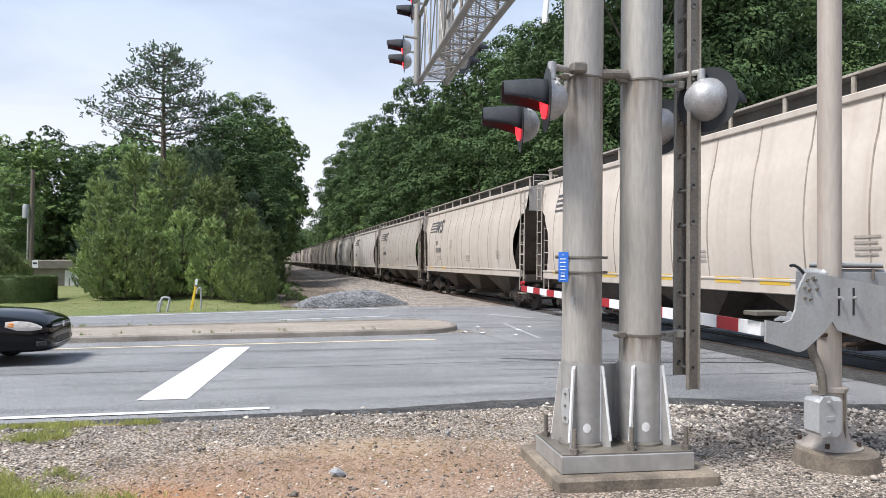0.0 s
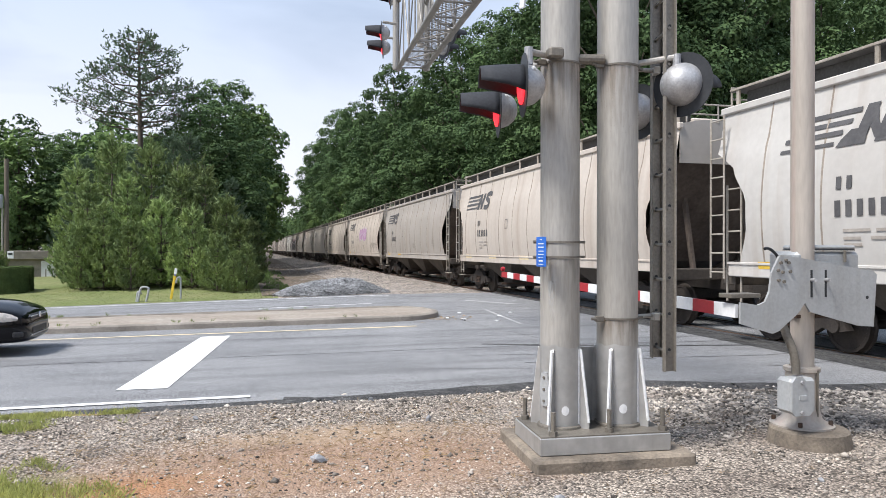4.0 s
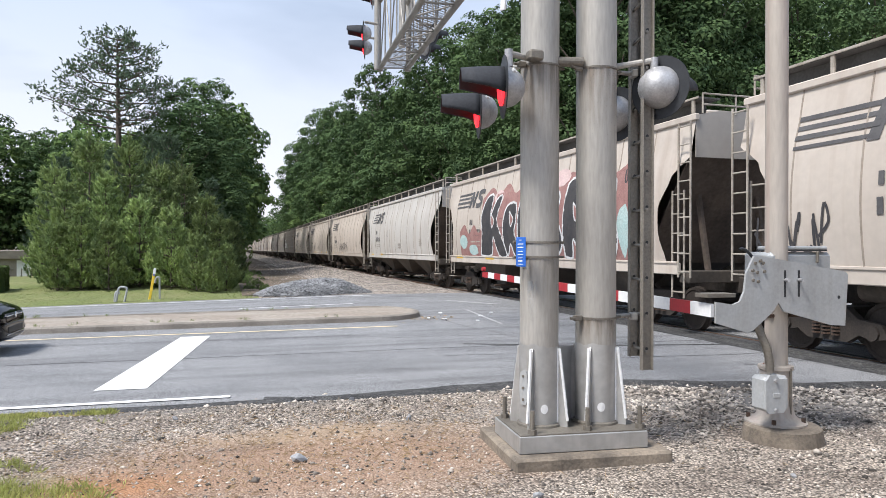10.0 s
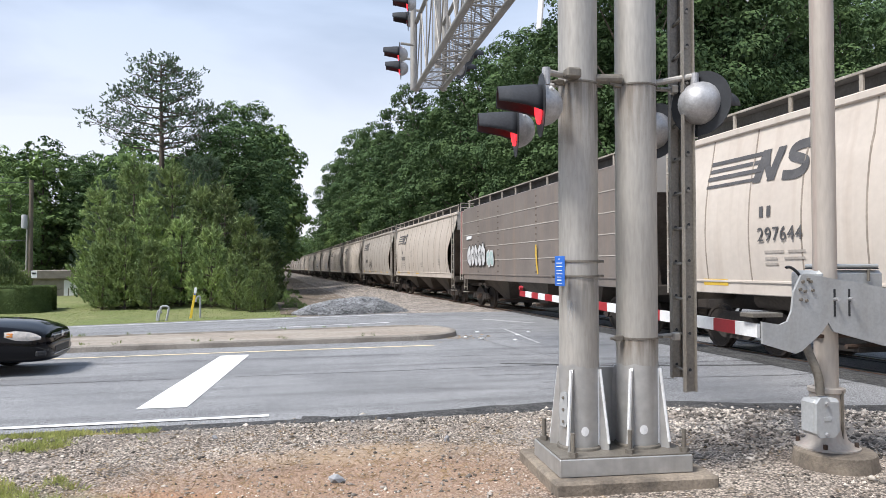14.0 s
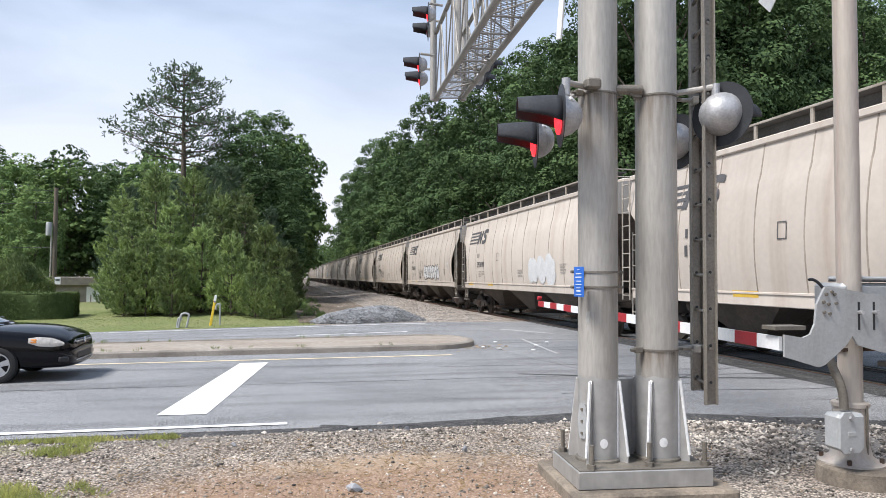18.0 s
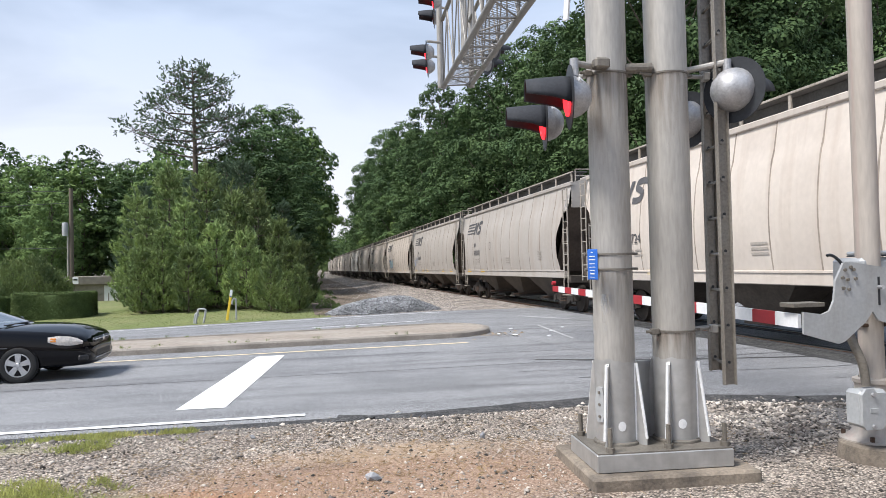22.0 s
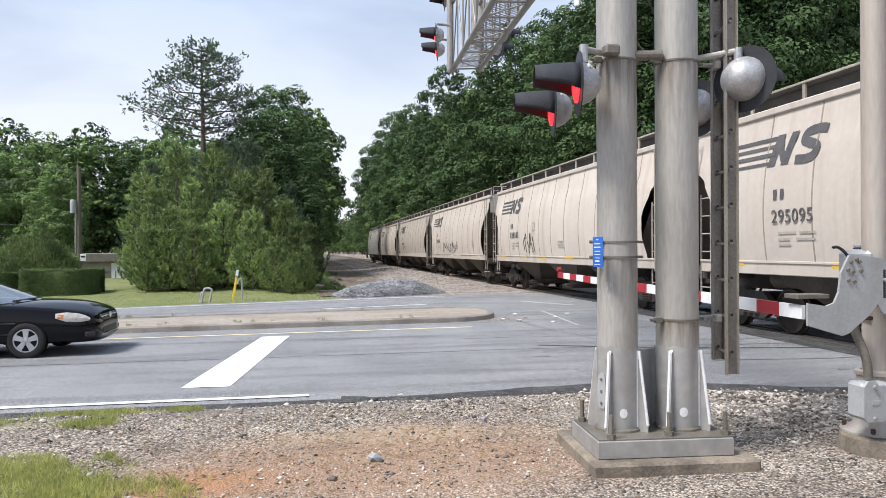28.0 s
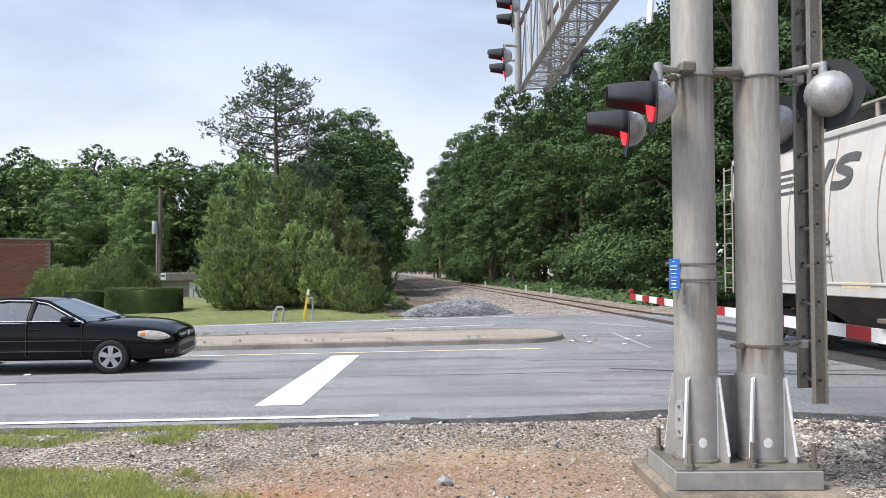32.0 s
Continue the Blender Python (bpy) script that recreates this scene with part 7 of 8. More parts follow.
    spots = ((0, -7.7, 37.0, 0.92), (0, -6.3, 37.6, 1.14), (0, -4.5, 37.4, 1.12), (1, -3.0, 36.2, 1.05), (1, -6.9, 35.2, 0.9), (1, -5.2, 35.0, 0.95), (2, -3.7, 34.3, 1.0), (1, -1.9, 35.6, 0.98),
             (2, -0.9, 34.6, 1.05), (2, -2.3, 33.2, 0.9), (1, -6.0, 33.9, 0.72), (2, -6.9, 33.9, 0.75), (2, -4.8, 33.2, 0.75), (0, -3.4, 38.6, 1.0), (2, -0.3, 33.6, 0.8), (2, -1.2, 31.8, 0.62), (2, 0.0, 32.0, 0.52), (2, -0.5, 30.9, 0.45), (0, -2.2, 38.4, 1.0), (2, 0.2, 35.2, 0.8))
    for i, x, y, s in spots:
        put(Y[i], x, y, s)
    for x, y, s in ((-6.6, 47, 0.9), (-3.4, 46, 1.0), (-9.6, 48, 0.85), (-4.9, 52, 1.1), (-1.0, 48, 0.72), (-10.6, 52, 0.85)):
        put(N, x, y, s)
    hedge(-12.1, -9.0, 33.2, 35.4, 1.22)
    hedge(-15.0, -13.4, 36.0, 37.4, 1.0)
    S = shrub(41, 2.6, 1.9, "needle_young", label="loose rounded green shrub behind the hedge", size=0.085, count=6500)
    for x, y, s in ((-13.5, 40.0, 1.0), (-15.5, 40.8, 0.82), (-17.3, 41.0, 0.80)):
        put(S, x, y, s)
    # weeds along the base of the ballast
    W = shrub(42, 0.5, 0.45, "leaf_light", "weed_clump", "small green weeds in the ballast edge", 0.06, 200)
    for _ in range(26):
        put(W, r.uniform(0.4, 2.4), r.uniform(31, 60), r.uniform(0.25, 0.7))


plant_all()


def undergrowth():
    """Low dense growth on the floor of the wood and along its edge."""
    r = np.random.default_rng(77)
    for x0, x1, y0, y1, n, name, lab in ((13.6, 24, 34, 150, 26000, "undergrowth", "low dense green growth along the forest edge"), (-30, 0.0, 50, 130, 12000, "undergrowth", "low weeds and brush beyond the thicket"),
                                         (22, 45, 31, 48, 6000, "undergrowth", "low dense green growth under the wood")):
        x, y = r.uniform(x0, x1, n), y0 + (y1 - y0) * r.uniform(0, 1, n) ** 1.3
        h = np.array([0.25 + 0.9 * max(0.0, 0.45 + noise.noise((a * 0.45, b * 0.3, 5))) for a, b in zip(x, y)])
        if x0 > 0:
            h *= np.clip((x - x0 + 0.6) / 2.5, 0.25, 1.3)
        else:
            h *= np.clip((x1 - x) / 4.0, 0.15, 1.0)
        g = np.array([min(ground_z(a, b), -0.2) for a, b in zip(x, y)])
        c = np.stack([x, y, g + h * r.uniform(0.15, 1.0, n)], 1)
        nn = np.stack([r.normal(scale=0.6, size=n), r.normal(scale=0.6, size=n) - 0.3, np.ones(n)], 1)
        tagged(quads(name, leaf_quads(r, c, nn, 0.34, 0.20), M["leaf"]), lab, "undergrowth", kind="stuff")


undergrowth()


def grass_tufts():
    r = np.random.default_rng(61)
    P = []
    while len(P) < 9000:
        x, y = r.uniform(-5, 0.0), r.uniform(4.6, 8.3)
        d = 0.0
        if y < 6.2 - 0.9 * ease(-1.7, -0.6, x):
            d = 0.7 * max(0, 0.28 + noise.noise((x * 1.7, y * 1.7, 3))) * ease(-0.5, -1.1, x)
        if y > 7.0 and x < -1.0:
            d = max(d, 0.5 * max(0, noise.noise((x * 1.9, y * 2.6, 8)) + 0.0))
        if r.uniform() < d:
            P.append((x, y, ground_z(x, y)))
    P = np.array(P)
    D = np.stack([r.normal(scale=0.5, size=len(P)), r.normal(scale=0.5, size=len(P)), np.ones(len(P))], 1)
    tagged(quads("grass_tufts", needle_tufts(r, P, D, 0.075, 0.006, 5), M["grass"]), "short patchy grass on the shoulder", "grass", kind="stuff")
    P = []
    while len(P) < 2600:
        x, y = r.normal(0.6, 1.6), r.normal(5.9, 0.7)
        if y < near_edge(x) - 0.1 and not (2.0 < x < 3.4 and 4.7 < y < 5.9):
            P.append((x, y, ground_z(x, y) + 0.004))
    P = np.array(P)
    D = np.stack([r.normal(size=len(P)), r.normal(size=len(P)), np.full(len(P), 0.12)], 1)
    tagged(quads("dry_needles", needle_tufts(r, P, D, 0.08, 0.004, 3), M["dry_grass"]), "scattered dry brown pine needles", "litter", kind="stuff")
    P = []
    while len(P) < 7000:
        x, y = r.uniform(-16, 1.0), r.uniform(27.4, 36)
        P.append((x, y, ground_z(x, y) + 0.02))
    P = np.array(P)
    D = np.stack([r.normal(scale=0.4, size=len(P)), r.normal(scale=0.4, size=len(P)), np.ones(len(P))], 1)
    tagged(quads("lawn_blades", needle_tufts(r, P, D, 0.045, 0.010, 3), M["lawn_blade"]), "short green lawn grass", "grass", kind="stuff")
    P = []
    for _ in range(34):
        x = r.uniform(-9, 3.5)
        y = r.choice([17.2, 19.9]) + r.normal(0, 0.12)
        for _ in range(6):
            P.append((x + r.normal(0, 0.03), y + r.normal(0, 0.03), road_z(x, y) + 0.13))
    P = np.array(P)
    D = np.stack([r.normal(scale=0.3, size=len(P)), r.normal(scale=0.3, size=len(P)), np.ones(len(P))], 1)
    tagged(quads("median_weeds", needle_tufts(r, P, D, 0.09, 0.007, 3), M["lawn_blade"]), "thin weeds along the median kerb", "weeds", kind="stuff")


grass_tufts()

# ---- the waiting car ----
M["car_paint"] = mat("black_car_paint", (0.0022, 0.0024, 0.004), (0.003, 0.0032, 0.005), 2, 0.07, fine=200, grain=0.05, bump=0, spec=0.3)
M["car_glass"] = glass("tinted_car_glass", (0.42, 0.47, 0.47))
M["chrome"] = mat("chrome", (0.75, 0.76, 0.78), (0.68, 0.69, 0.71), 4, 0.15, metal=1.0, grain=0.05, bump=0)
M["alloy"] = mat("alloy_wheel", (0.58, 0.59, 0.61), (0.48, 0.49, 0.51), 4, 0.32, metal=0.8, grain=0.08, bump=0)
M["headlight"] = mat("headlight_lens", (0.68, 0.62, 0.56), (0.46, 0.43, 0.40), 14, 0.08, fine=40, grain=0.15, bump=0.1, coat=1.0)
M["amber"] = mat("amber_lens", (0.80, 0.30, 0.06), (0.72, 0.24, 0.05), 6, 0.1, grain=0.1, bump=0, coat=1.0)
M["interior"] = mat("grey_interior", (0.10, 0.10, 0.10), (0.07, 0.07, 0.07), 4, 0.85, bump=0.1)
M["bright_trim"] = mat("satin_bright_trim", (0.85, 0.86, 0.88), (0.78, 0.79, 0.81), 4, 0.4, metal=0.3, grain=0.05, bump=0)
M["grille"] = mat("grille_mesh", (0.016, 0.016, 0.018), (0.028, 0.028, 0.03), 20, 0.5, bump=0.1)


def sedan():
    zg = road_z(-4.6, 13.2)
    car = thing("sedan", pose(-8.14, 14.02, zg), "shiny black four-door sedan waiting at the stop bar", "car")
    st = ((0.0, 0.70, 0.44, 0.78, 0.80), (0.07, 0.82, 0.32, 0.92, 0.95), (0.5, 0.885, 0.24, 0.965, 1.0), (1.2, 0.905, 0.20, 0.945, 0.985), (2.4, 0.915, 0.19, 0.915, 0.95),
          (3.2, 0.915, 0.19, 0.895, 0.93), (3.65, 0.91, 0.19, 0.855, 0.94), (4.05, 0.905, 0.19, 0.815, 0.92), (4.30, 0.89, 0.20, 0.78, 0.885), (4.47, 0.86, 0.205, 0.735, 0.84), (4.585, 0.80, 0.21, 0.72, 0.785), (4.65, 0.72, 0.22, 0.65, 0.70), (4.69, 0.60, 0.25, 0.53, 0.57), (4.695, 0.42, 0.28, 0.46, 0.49))
    rings = []
    for x, w, zb, zs, zt in st:
        half = [(w * 0.80, zb), (w * 0.965, zb + 0.05), (w, zb + (zs - zb) * 0.38), (w * 1.0, zb + (zs - zb) * 0.66), (w * 0.975, zs - 0.06), (w * 0.93, zs), (w * 0.6, (zs + zt * 2) / 3), (w * 0.2, zt)]
        rings.append([(x, -y, z) for y, z in half] + [(x, y, z) for y, z in half[::-1]])
    body = part("body", loft(bmesh.new(), rings), M["car_paint"], car, "", True)
    mod = body.modifiers.new("round", "SUBSURF")
    mod.levels = mod.render_levels = 2
    # roof and glasshouse
    gh = ((0.50, 0.80, 0.955, 0.96), (0.92, 0.72, 1.14, 1.155), (1.32, 0.655, 1.26, 1.29), (1.80, 0.64, 1.30, 1.335), (2.20, 0.645, 1.29, 1.33), (2.46, 0.665, 1.245, 1.29), (2.80, 0.75, 1.075, 1.115), (3.14, 0.83, 0.905, 0.93))
    bow = (-0.12, -0.08, 0.0, 0.0, 0.04, 0.14, 0.28, 0.42)
    ring = []
    for x, w, z, zc in gh:
        k = bow[len(ring)]
        ring.append([(x, -0.865, 0.90), (x, -w, z), (x + k * 0.72, -w * 0.5, (z + zc) / 2 + 0.008), (x + k, 0, zc), (x + k * 0.72, w * 0.5, (z + zc) / 2 + 0.008), (x, w, z), (x, 0.865, 0.90)])

    def strip(i0, i1, j0, j1, push=0.0, shrink=(0, 0)):
        bm = bmesh.new()
        rows = []
        for i in range(i0, i1 + 1):
            row = []
            for j in range(j0, j1 + 1):
                x, y, z = ring[i][j]
                row.append((x, y * (1 + push), z + push * 0.4))
            rows.append(row)
        loft(bm, rows, close=False)
        return bm

    part("windshield", strip(5, 7, 1, 5), M["car_glass"], car, "windshield reflecting the sky", True)
    part("rear_window", strip(0, 2, 1, 5), M["car_glass"], car, "", True)
    rf = part("roof", strip(2, 5, 1, 5, 0.004), M["car_paint"], car, "", True)
    for s, j0 in ((-1, 0), (1, 5)):
        def side_pane(x0, x1, zpad, nm):
            bm = bmesh.new()
            lo, hi = [], []
            for k in range(9):
                x = x0 + (x1 - x0) * k / 8
                for a, b in zip(gh, gh[1:]):
                    if a[0] <= x <= b[0]:
                        f = (x - a[0]) / (b[0] - a[0])
                        w, z = a[1] + (b[1] - a[1]) * f, a[2] + (b[2] - a[2]) * f
                lo.append((x, s * 0.866, 0.925))
                hi.append((x, s * (w + 0.006), max(0.93, z - zpad)))
            loft(bm, [lo, hi], close=False)
            return part(nm, bm, M["car_glass"], car, "", True)
        side_pane(2.27, 3.04, 0.045, "front_side_window")
        side_pane(1.12, 2.17, 0.045, "rear_side_window")
        pts = []
        for x, w, z, zc in gh:
            pts.append((x, s * (w + 0.004), z))
        for a, b in zip(pts, pts[1:]):
            part("roof_rail", tube(bmesh.new(), a, b, 0.032, 8), M["car_paint"], rf, smooth=True)
        trim = [Vector((x, s * (w + 0.034), z - 0.022)) for x, w, z, zc in gh[1:]]
        for a, b in zip(trim, trim[1:]):
            part("window_trim", tube(bmesh.new(), a, b, 0.009, 6), M["bright_trim"], rf, "thin bright window trim")
        part("belt_trim", tube(bmesh.new(), (1.0, s * 0.878, 0.925), (3.12, s * 0.884, 0.918), 0.009, 6), M["bright_trim"], car, "thin bright belt trim")
        for x0, nm in ((2.22, "centre_pillar"), (1.06, "rear_pillar")):
            bm = bmesh.new()
            w0 = 0.0
            for a, b in zip(gh, gh[1:]):
                if a[0] <= x0 <= b[0]:
                    f = (x0 - a[0]) / (b[0] - a[0])
                    w0, z0 = a[1] + (b[1] - a[1]) * f, a[2] + (b[2] - a[2]) * f
            tube(bm, (x0, s * 0.87, 0.90), (x0 + 0.02, s * (w0 + 0.012), z0), 0.035, 6)
            part(nm, bm, M["black"], car)
        bm = bmesh.new()
        loft(bm, [[(0.54, s * 0.868, 0.90), (1.06, s * 0.868, 0.92)], [(0.92, s * 0.735, 1.14), (1.08, s * 0.715, 1.18)]], close=False)
        part("quarter_panel", bm, M["car_paint"], car)
        for x0 in (1.08, 2.20, 3.12):
            part("door_seam", box(bmesh.new(), (x0, s * 0.912, 0.60), (0.010, 0.02, 0.56)), M["black"], car)
        for z0 in (0.58, 0.40):
            part("side_moulding", tube(bmesh.new(), (1.0, s * 0.918, z0), (3.45, s * 0.918, z0), 0.010, 6), M["blackgrey"], car)
        part("sill_trim", tube(bmesh.new(), (1.25, s * 0.86, 0.235), (3.25, s * 0.86, 0.235), 0.014, 6), M["chrome"], car)
        for x0 in (2.33, 1.22):
            part("door_handle", box(bmesh.new(), (x0, s * 0.925, 0.775), (0.20, 0.03, 0.03), 0.01), M["car_paint"], car)
        mir = part("wing_mirror", box(bmesh.new(), (2.92, s * 1.0, 0.955), (0.20, 0.20, 0.10), 0.035), M["car_paint"], car)
        for x0 in (0.87, 3.61):
            ax = Matrix.Translation((x0, s * 0.80, 0.297)) @ pose(0, 0, 0, -90 * s, 0, 0) @ Matrix.Diagonal((0.94, 0.94, 1, 1))
            part("wheel_arch", lathe(bmesh.new(), [(0, 0.117), (0.335, 0.117), (0.338, 0.11), (0.338, 0.0), (0, 0)], ax, 32), M["car_paint"], car)
            wh = part("wheel", lathe(bmesh.new(), [(0.20, 0.122), (0.225, 0.135), (0.265, 0.137), (0.30, 0.128), (0.315, 0.105), (0.315, -0.06), (0.29, -0.08), (0.2, -0.08)], ax, 36), M["rubber"], car, "black tyre", True)
            part("rim", lathe(bmesh.new(), [(0.0, 0.105), (0.05, 0.108), (0.06, 0.07), (0.16, 0.06), (0.19, 0.10), (0.205, 0.128), (0.20, 0.132), (0.19, 0.128)], ax, 30), M["grille"], wh, "", True)
            part("rim_ring", lathe(bmesh.new(), [(0.187, 0.118), (0.19, 0.134), (0.208, 0.134), (0.21, 0.118)], ax, 32), M["alloy"], wh, "", True)
            for k in range(5):
                a = 2 * math.pi * k / 5 + 0.3
                bm = bmesh.new()
                p = [(0.03, -0.035), (0.19, -0.052), (0.192, 0.052), (0.03, 0.035)]
                prism(bm, p, 0.03, ax @ Matrix.Rotation(a, 4, "Z") @ Matrix.Translation((0, 0, 0.10)))
                part("spoke", bm, M["alloy"], wh, "silver alloy spoke")
            part("hub", lathe(bmesh.new(), [(0.0, 0.14), (0.035, 0.137), (0.045, 0.125), (0.045, 0.1)], ax, 16), M["alloy"], wh)
        bm = bmesh.new()
        rr = []
        for x, y, z0, z1 in ((4.06, 0.898, 0.655, 0.735), (4.22, 0.888, 0.60, 0.755), (4.40, 0.862, 0.585, 0.735), (4.50, 0.838, 0.595, 0.70), (4.57, 0.795, 0.605, 0.655)):
            rr.append([(x, s * (y + 0.01), z0), (x + 0.015, s * (y + 0.022), (z0 + z1) / 2), (x, s * (y - 0.004), z1), (x - 0.05, s * (y - 0.08), (z0 + z1) / 2)])
        hl = part("headlight", loft(bm, rr), M["headlight"], car, "clear swept-back headlight", True)
        bm = bmesh.new()
        box(bm, (4.14, s * 0.905, 0.685), (0.10, 0.02, 0.07), 0.01)
        part("turn_signal", bm, M["amber"], hl, "amber turn signal")
        part("fog_lamp_recess", box(bmesh.new(), (4.56, s * 0.77, 0.37), (0.16, 0.14, 0.09), 0.02, Matrix.Rotation(s * -0.5, 3, "Z")), M["grille"], car)
        part("tail_light", box(bmesh.new(), (0.12, s * 0.78, 0.80), (0.16, 0.16, 0.16), 0.03), M["red"], car)
    part("grille", box(bmesh.new(), (4.645, 0, 0.625), (0.07, 0.94, 0.10), 0.02), M["grille"], car, "dark grille")
    part("grille_trim", box(bmesh.new(), (4.665, 0, 0.64), (0.05, 0.96, 0.022), 0.006), M["chrome"], car, "chrome grille bar")
    part("badge", lathe(bmesh.new(), [(0, 0.01), (0.05, 0.008), (0.055, 0)], Matrix.Translation((4.695, 0, 0.64)) @ pose(0, 0, 0, 0, 90, 0), 12), M["chrome"], car)
    part("lower_intake", box(bmesh.new(), (4.66, 0, 0.41), (0.08, 0.86, 0.13), 0.02), M["grille"], car)
    part("intake_trim", tube(bmesh.new(), (4.70, -0.5, 0.33), (4.70, 0.5, 0.33), 0.012, 6), M["chrome"], car)
    part("wiper", tube(bmesh.new(), (3.30, -0.62, 0.94), (3.52, 0.0, 0.965), 0.012, 5), M["black"], car)
    part("dashboard", box(bmesh.new(), (2.85, 0, 0.85), (0.5, 1.4, 0.12), 0.04), M["interior"], car)
    for x0 in (1.95, 1.05):
        for y0 in (-0.38, 0.38):
            st_ = part("seat", box(bmesh.new(), (x0, y0, 0.83), (0.16, 0.5, 0.60), 0.05, Matrix.Rotation(-0.22, 3, "Y")), M["interior"], car, "grey seat back")
            part("headrest", box(bmesh.new(), (x0 - 0.09, y0, 1.15), (0.09, 0.26, 0.16), 0.04), M["interior"], st_)


sedan()

# ---- buildings, poles and small things ----


def brick_building():
    z0 = ground_z(-24, 50) - 0.3
    b = thing("brick_building", Matrix.Translation((-21.6, 50.0, 0)) @ pose(0, 0, 0, 0, 0, 23.3) @ Matrix.Translation((22.3, -50.26, 0)), "low flat-roofed red brick building behind shrubs", "building")
    part("wall", box(bmesh.new(), (-33.5, 56.0, z0 + 2.2), (22.4, 11.4, 4.4)), M["mortar"], b)
    part("parapet", box(bmesh.new(), (-33.5, 56.0, z0 + 4.46), (22.7, 11.7, 0.12), 0.02), M["gal_dark"], b, "dark metal roof edge")
    bm = bmesh.new()
    box(bm, (0, 0, 0), (0.42, 0.05, 0.125), 0.004)
    brick = mesh_object("brick", bm, M["brick_red"], b)
    brick.matrix_basis = pose(-22.6, 50.285, z0 + 0.1)
    n = 0
    verts, faces = [], []
    for row in range(31):
        for k in range(48):
            x = -22.6 - 0.45 * k - (0.225 if row % 2 else 0)
            z = z0 + 0.1 + 0.14 * row
            if k < 8 and row > 3 and n < 216:
                if row or k:
                    share("brick", brick.data, b, pose(x, 50.285, z))
                    n += 1
            else:
                i = len(verts)
                verts += [(x - 0.21, 50.26, z - 0.0625), (x + 0.21, 50.26, z - 0.0625), (x + 0.21, 50.26, z + 0.0625), (x - 0.21, 50.26, z + 0.0625),
                          (x - 0.21, 50.31, z - 0.0625), (x + 0.21, 50.31, z - 0.0625), (x + 0.21, 50.31, z + 0.0625), (x - 0.21, 50.31, z + 0.0625)]
                faces += [(i, i + 1, i + 2, i + 3), (i + 1, i + 5, i + 6, i + 2), (i + 3, i + 2, i + 6, i + 7), (i + 4, i, i + 3, i + 7), (i + 4, i + 5, i + 1, i)]
    tagged(raw("brickwork", verts, faces, M["brick_red"], b), "red brickwork", kind="stuff")
    s = thing("grey_outbuilding", Matrix(), "small low grey building with a dark fascia", "building")
    part("wall", box(bmesh.new(), (-14.6, 52.5, 0.35), (6.4, 5.0, 1.8)), M["kerb"], s)
    part("fascia", box(bmesh.new(), (-14.6, 52.4, 1.2), (6.8, 5.4, 0.55), 0.03), M["gal_dark"], s, "dark brown fascia")
    part("door", box(bmesh.new(), (-12.1, 49.98, 0.2), (0.8, 0.06, 1.3)), M["white"], s)
    for k in range(3):
        part("post", tube(bmesh.new(), (-11.4 - 0.35 * k, 49.4, -0.4), (-11.4 - 0.35 * k, 49.4, 0.35), 0.03, 6), M["gal_dark"], s)


brick_building()


def utility_pole():
    u = thing("utility_pole", Matrix(), "weathered wooden utility pole with a grey transformer", "utility pole")
    x, y, z = -13.3, 46.0, ground_z(-13.3, 46) - 0.1
    part("pole", tube(bmesh.new(), (x, y, z), (x, y, 6.75), 0.15, 14, 0.11), M["wood_pole"], u, smooth=True)
    bm = bmesh.new()
    lathe(bm, [(0, 3.9), (0.16, 3.92), (0.17, 4.0), (0.17, 4.62), (0.14, 4.7), (0, 4.72)], Matrix.Translation((x - 0.30, y - 0.12, 0)), 18)
    part("transformer", bm, M["lightgrey"], u, "pale grey transformer can", True)
    part("conduit", tube(bmesh.new(), (x - 0.17, y - 0.1, z), (x - 0.17, y - 0.1, 3.9), 0.05, 8), M["gal"], u)
    part("plate", box(bmesh.new(), (x + 0.25, y - 0.15, 1.25), (0.32, 0.02, 0.42), 0.005), M["white"], u, "small white notice plate")
    part("plate_bar", box(bmesh.new(), (x + 0.25, y - 0.165, 1.3), (0.22, 0.01, 0.1)), M["black"], u)
    for p0, p1, sag in (((x, y, 6.6), (-70, 40, 10.5), 1.5), ((x, y, 5.9), (-60, 46, 6.2), 0.8), ((x, y, 3.2), (-60, 47.5, 5.4), 0.6)):
        cd = bpy.data.curves.new("wire", "CURVE")
        cd.dimensions, cd.bevel_depth = "3D", 0.014
        sp = cd.splines.new("POLY")
        sp.points.add(16)
        for k in range(17):
            f = k / 16
            q = Vector(p0).lerp(p1, f) - Vector((0, 0, sag * 4 * f * (1 - f)))
            sp.points[k].co = (*q, 1)
        cd.materials.append(M["black"])
        ob = new("wire", cd)
        ob.parent = u


utility_pole()


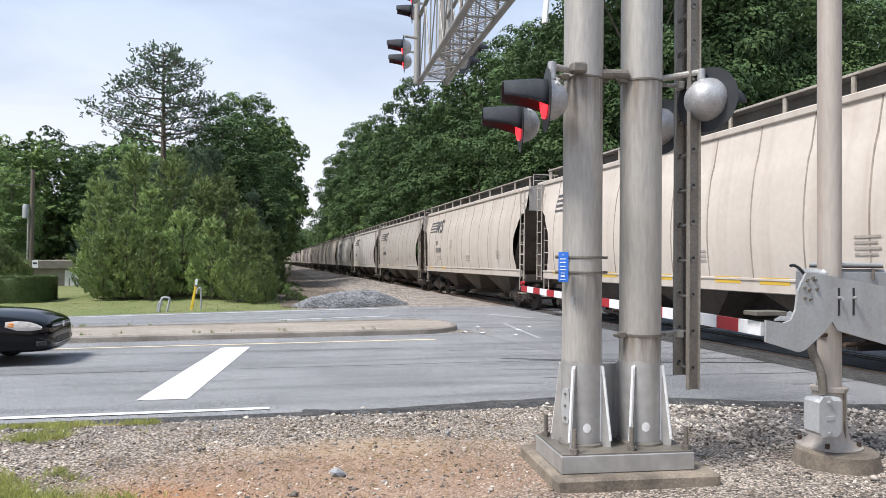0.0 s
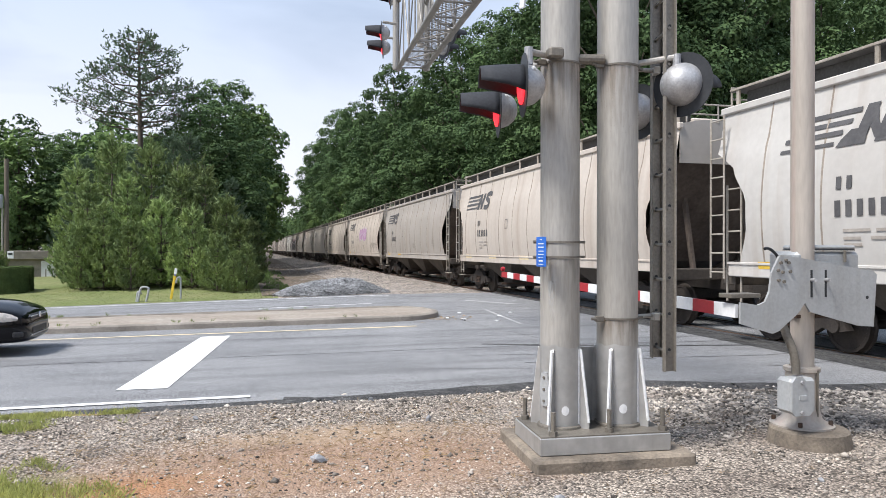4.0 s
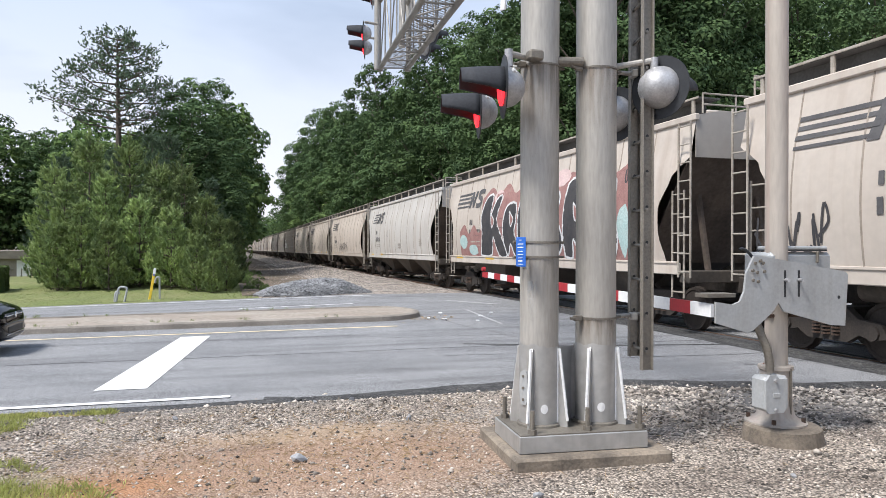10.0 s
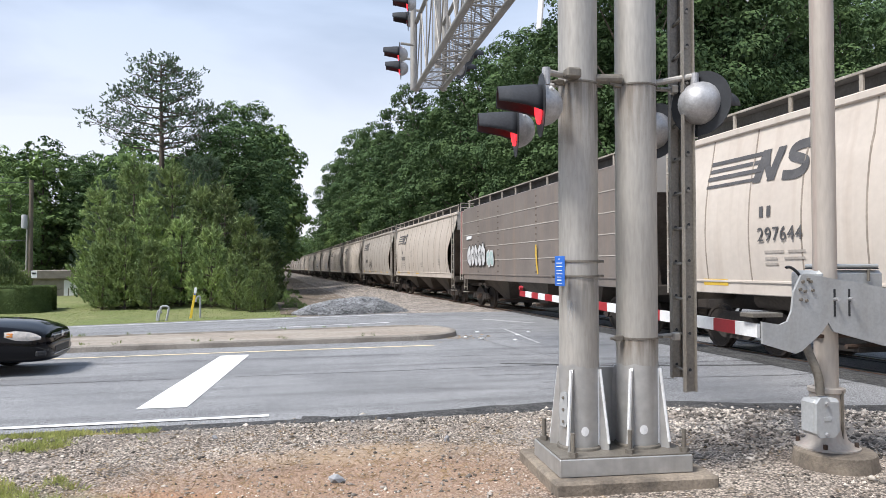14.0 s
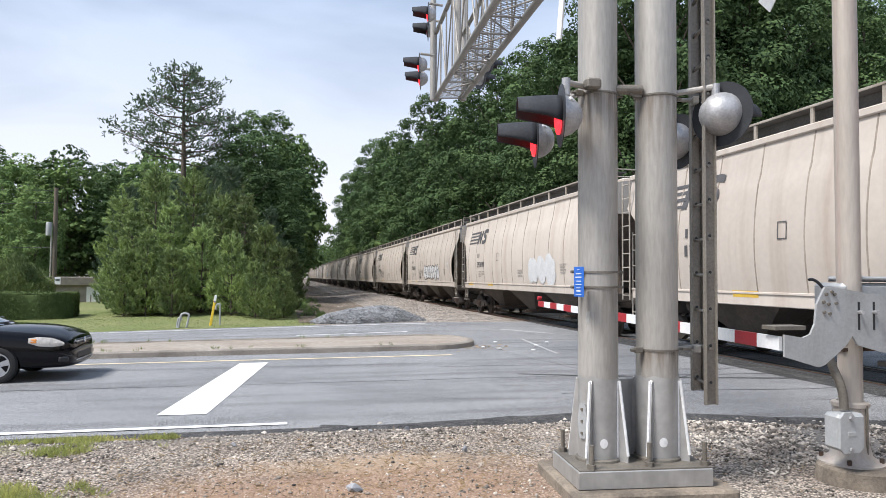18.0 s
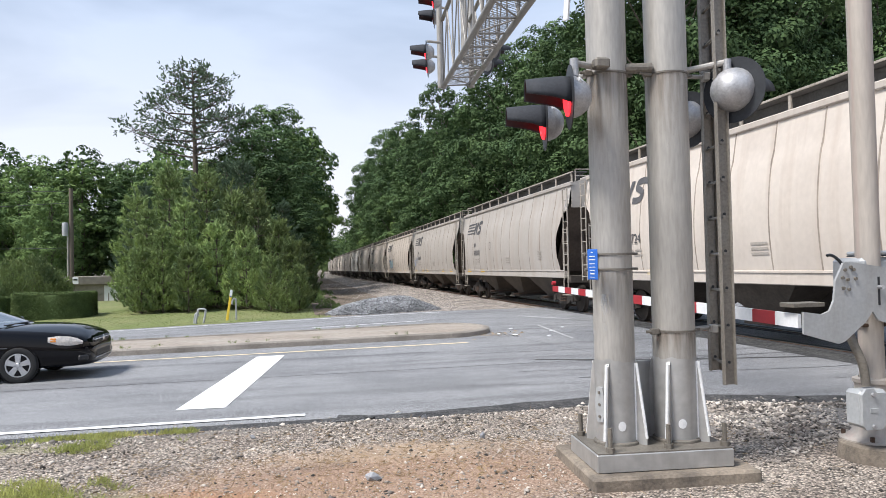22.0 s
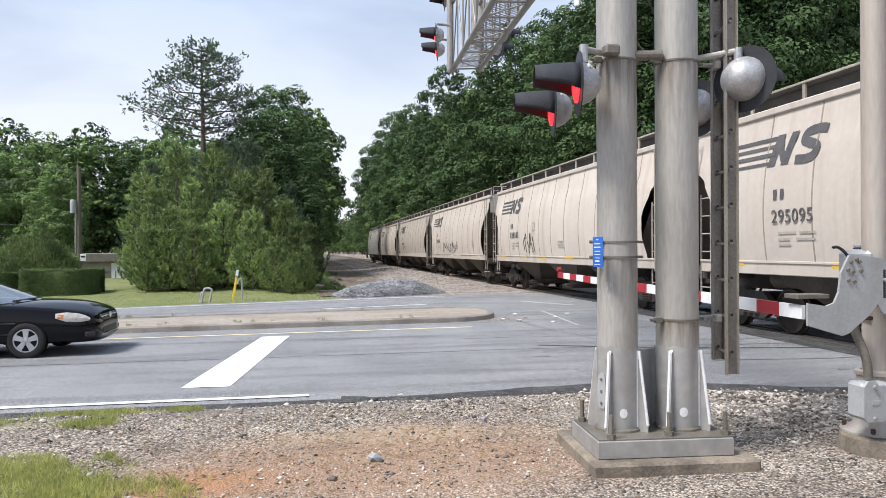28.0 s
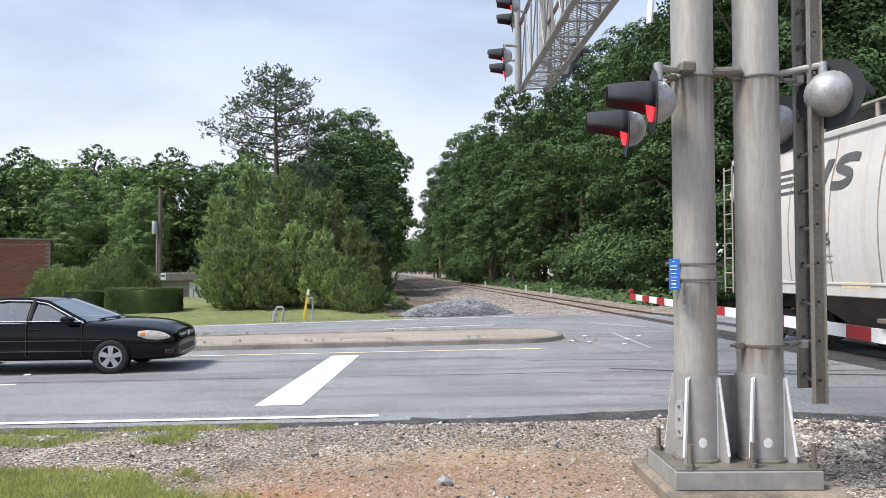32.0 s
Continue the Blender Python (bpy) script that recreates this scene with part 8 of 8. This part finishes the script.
def small_things():
    m = thing("pipeline_marker", pose(-2.72, 28.5, ground_z(-2.72, 28.5), 0, 9, 0), "leaning yellow marker post with a white cap", "marker post")
    part("post", box(bmesh.new(), (0, 0, 0.5), (0.09, 0.03, 1.0), 0.01), M["yellow"], m)
    part("cap", box(bmesh.new(), (0, 0, 1.09), (0.095, 0.035, 0.22), 0.01), M["white"], m)
    part("label_bar", box(bmesh.new(), (0, -0.0185, 0.95), (0.06, 0.004, 0.05)), M["blue"], m)

    def bent(name, pts, r, label):
        cd = bpy.data.curves.new(name, "CURVE")
        cd.dimensions, cd.bevel_depth, cd.bevel_resolution = "3D", r, 3
        sp = cd.splines.new("NURBS")
        sp.points.add(len(pts) - 1)
        for p, c in zip(sp.points, pts):
            p.co = (*c, 1)
        sp.use_endpoint_u = True
        sp.order_u = 3
        cd.materials.append(M["lightgrey"])
        return tagged(new(name, cd), label, "pipe")

    z = ground_z(-2.4, 28.6)
    bent("vent_pipe", [(-2.38, 28.6, z), (-2.38, 28.6, z + 0.75), (-2.40, 28.6, z + 0.85), (-2.52, 28.6, z + 0.82), (-2.54, 28.6, z + 0.62)], 0.035, "bent pale grey vent pipe in the grass")
    z = ground_z(-3.6, 28.0)
    bent("pipe_hoop", [(-3.80, 28.0, z), (-3.72, 28.0, z + 0.5), (-3.66, 28.0, z + 0.56), (-3.45, 28.0, z + 0.55), (-3.42, 28.0, z + 0.46), (-3.52, 28.0, z)], 0.04, "pale grey bent pipe hoop in the grass")
    bent("pipe_hoop", [(-3.86, 28.1, z), (-3.84, 28.1, z + 0.36), (-3.74, 28.1, z + 0.42), (-3.70, 28.1, z + 0.3)], 0.035, "small pale bent pipe in the grass")
    for x, y in ((12.3, 57), (12.15, 48), (12.25, 78)):
        bm = bmesh.new()
        box(bm, (x, y, ballast_z(x, y) + 0.28), (0.12, 0.10, 0.62), 0.02)
        tagged(mesh_object("white_post", bm, M["white"]), "short white post beside the track", "post")
    bm = bmesh.new()
    bmesh.ops.create_icosphere(bm, subdivisions=1, radius=0.068)
    for v in bm.verts:
        v.co *= 1 + 0.55 * noise.noise(v.co * 17)
        v.co.z *= 0.55
    rk = mesh_object("rock", bm, M["stone_grey"])
    rk.matrix_basis = pose(0.59, 5.57, ground_z(0.59, 5.57) + 0.015, 0, 0, 30)
    tagged(rk, "grey angular rock lying on the clay", "rock")
    for k, (x, y) in enumerate(((0.72, 8.05), (0.95, 7.6), (2.0, 4.35), (1.7, 6.6), (3.9, 4.2), (-0.4, 7.2), (1.35, 7.75), (5.4, 4.5))):
        rk2 = new("rock", rk.data)
        rk2.matrix_basis = Matrix.Translation((x, y, ground_z(x, y) + 0.012)) @ pose(0, 0, 0, 20 * k, 15 * k, 70 * k) @ Matrix.Scale(0.35 + 0.1 * (k % 4), 4)
        tagged(rk2, "loose grey stone on the gravel", "rock")
    bm = bmesh.new()
    prism(bm, [(-0.22, -0.1), (0.1, -0.13), (0.25, 0.0), (0.12, 0.09), (-0.15, 0.12)], 0.05, pose(0.62, 8.12, ground_z(0.62, 8.12), 6, 3, 10))
    tagged(mesh_object("asphalt_chunk", bm, M["asphalt_dark"]), "broken chunk of black asphalt at the road edge", "asphalt chunk")
    for k in range(3):
        bm = bmesh.new()
        tube(bm, (-1.95 + 0.05 * k, 8.16 + 0.05 * k, -0.10), (-0.95 - 0.2 * k, 8.05 - 0.06 * k, -0.09), 0.012, 6, 0.006)
        tagged(mesh_object("stick", bm, M["dry_grass"]), "dry brown stick at the road edge", "stick")


small_things()


motions()
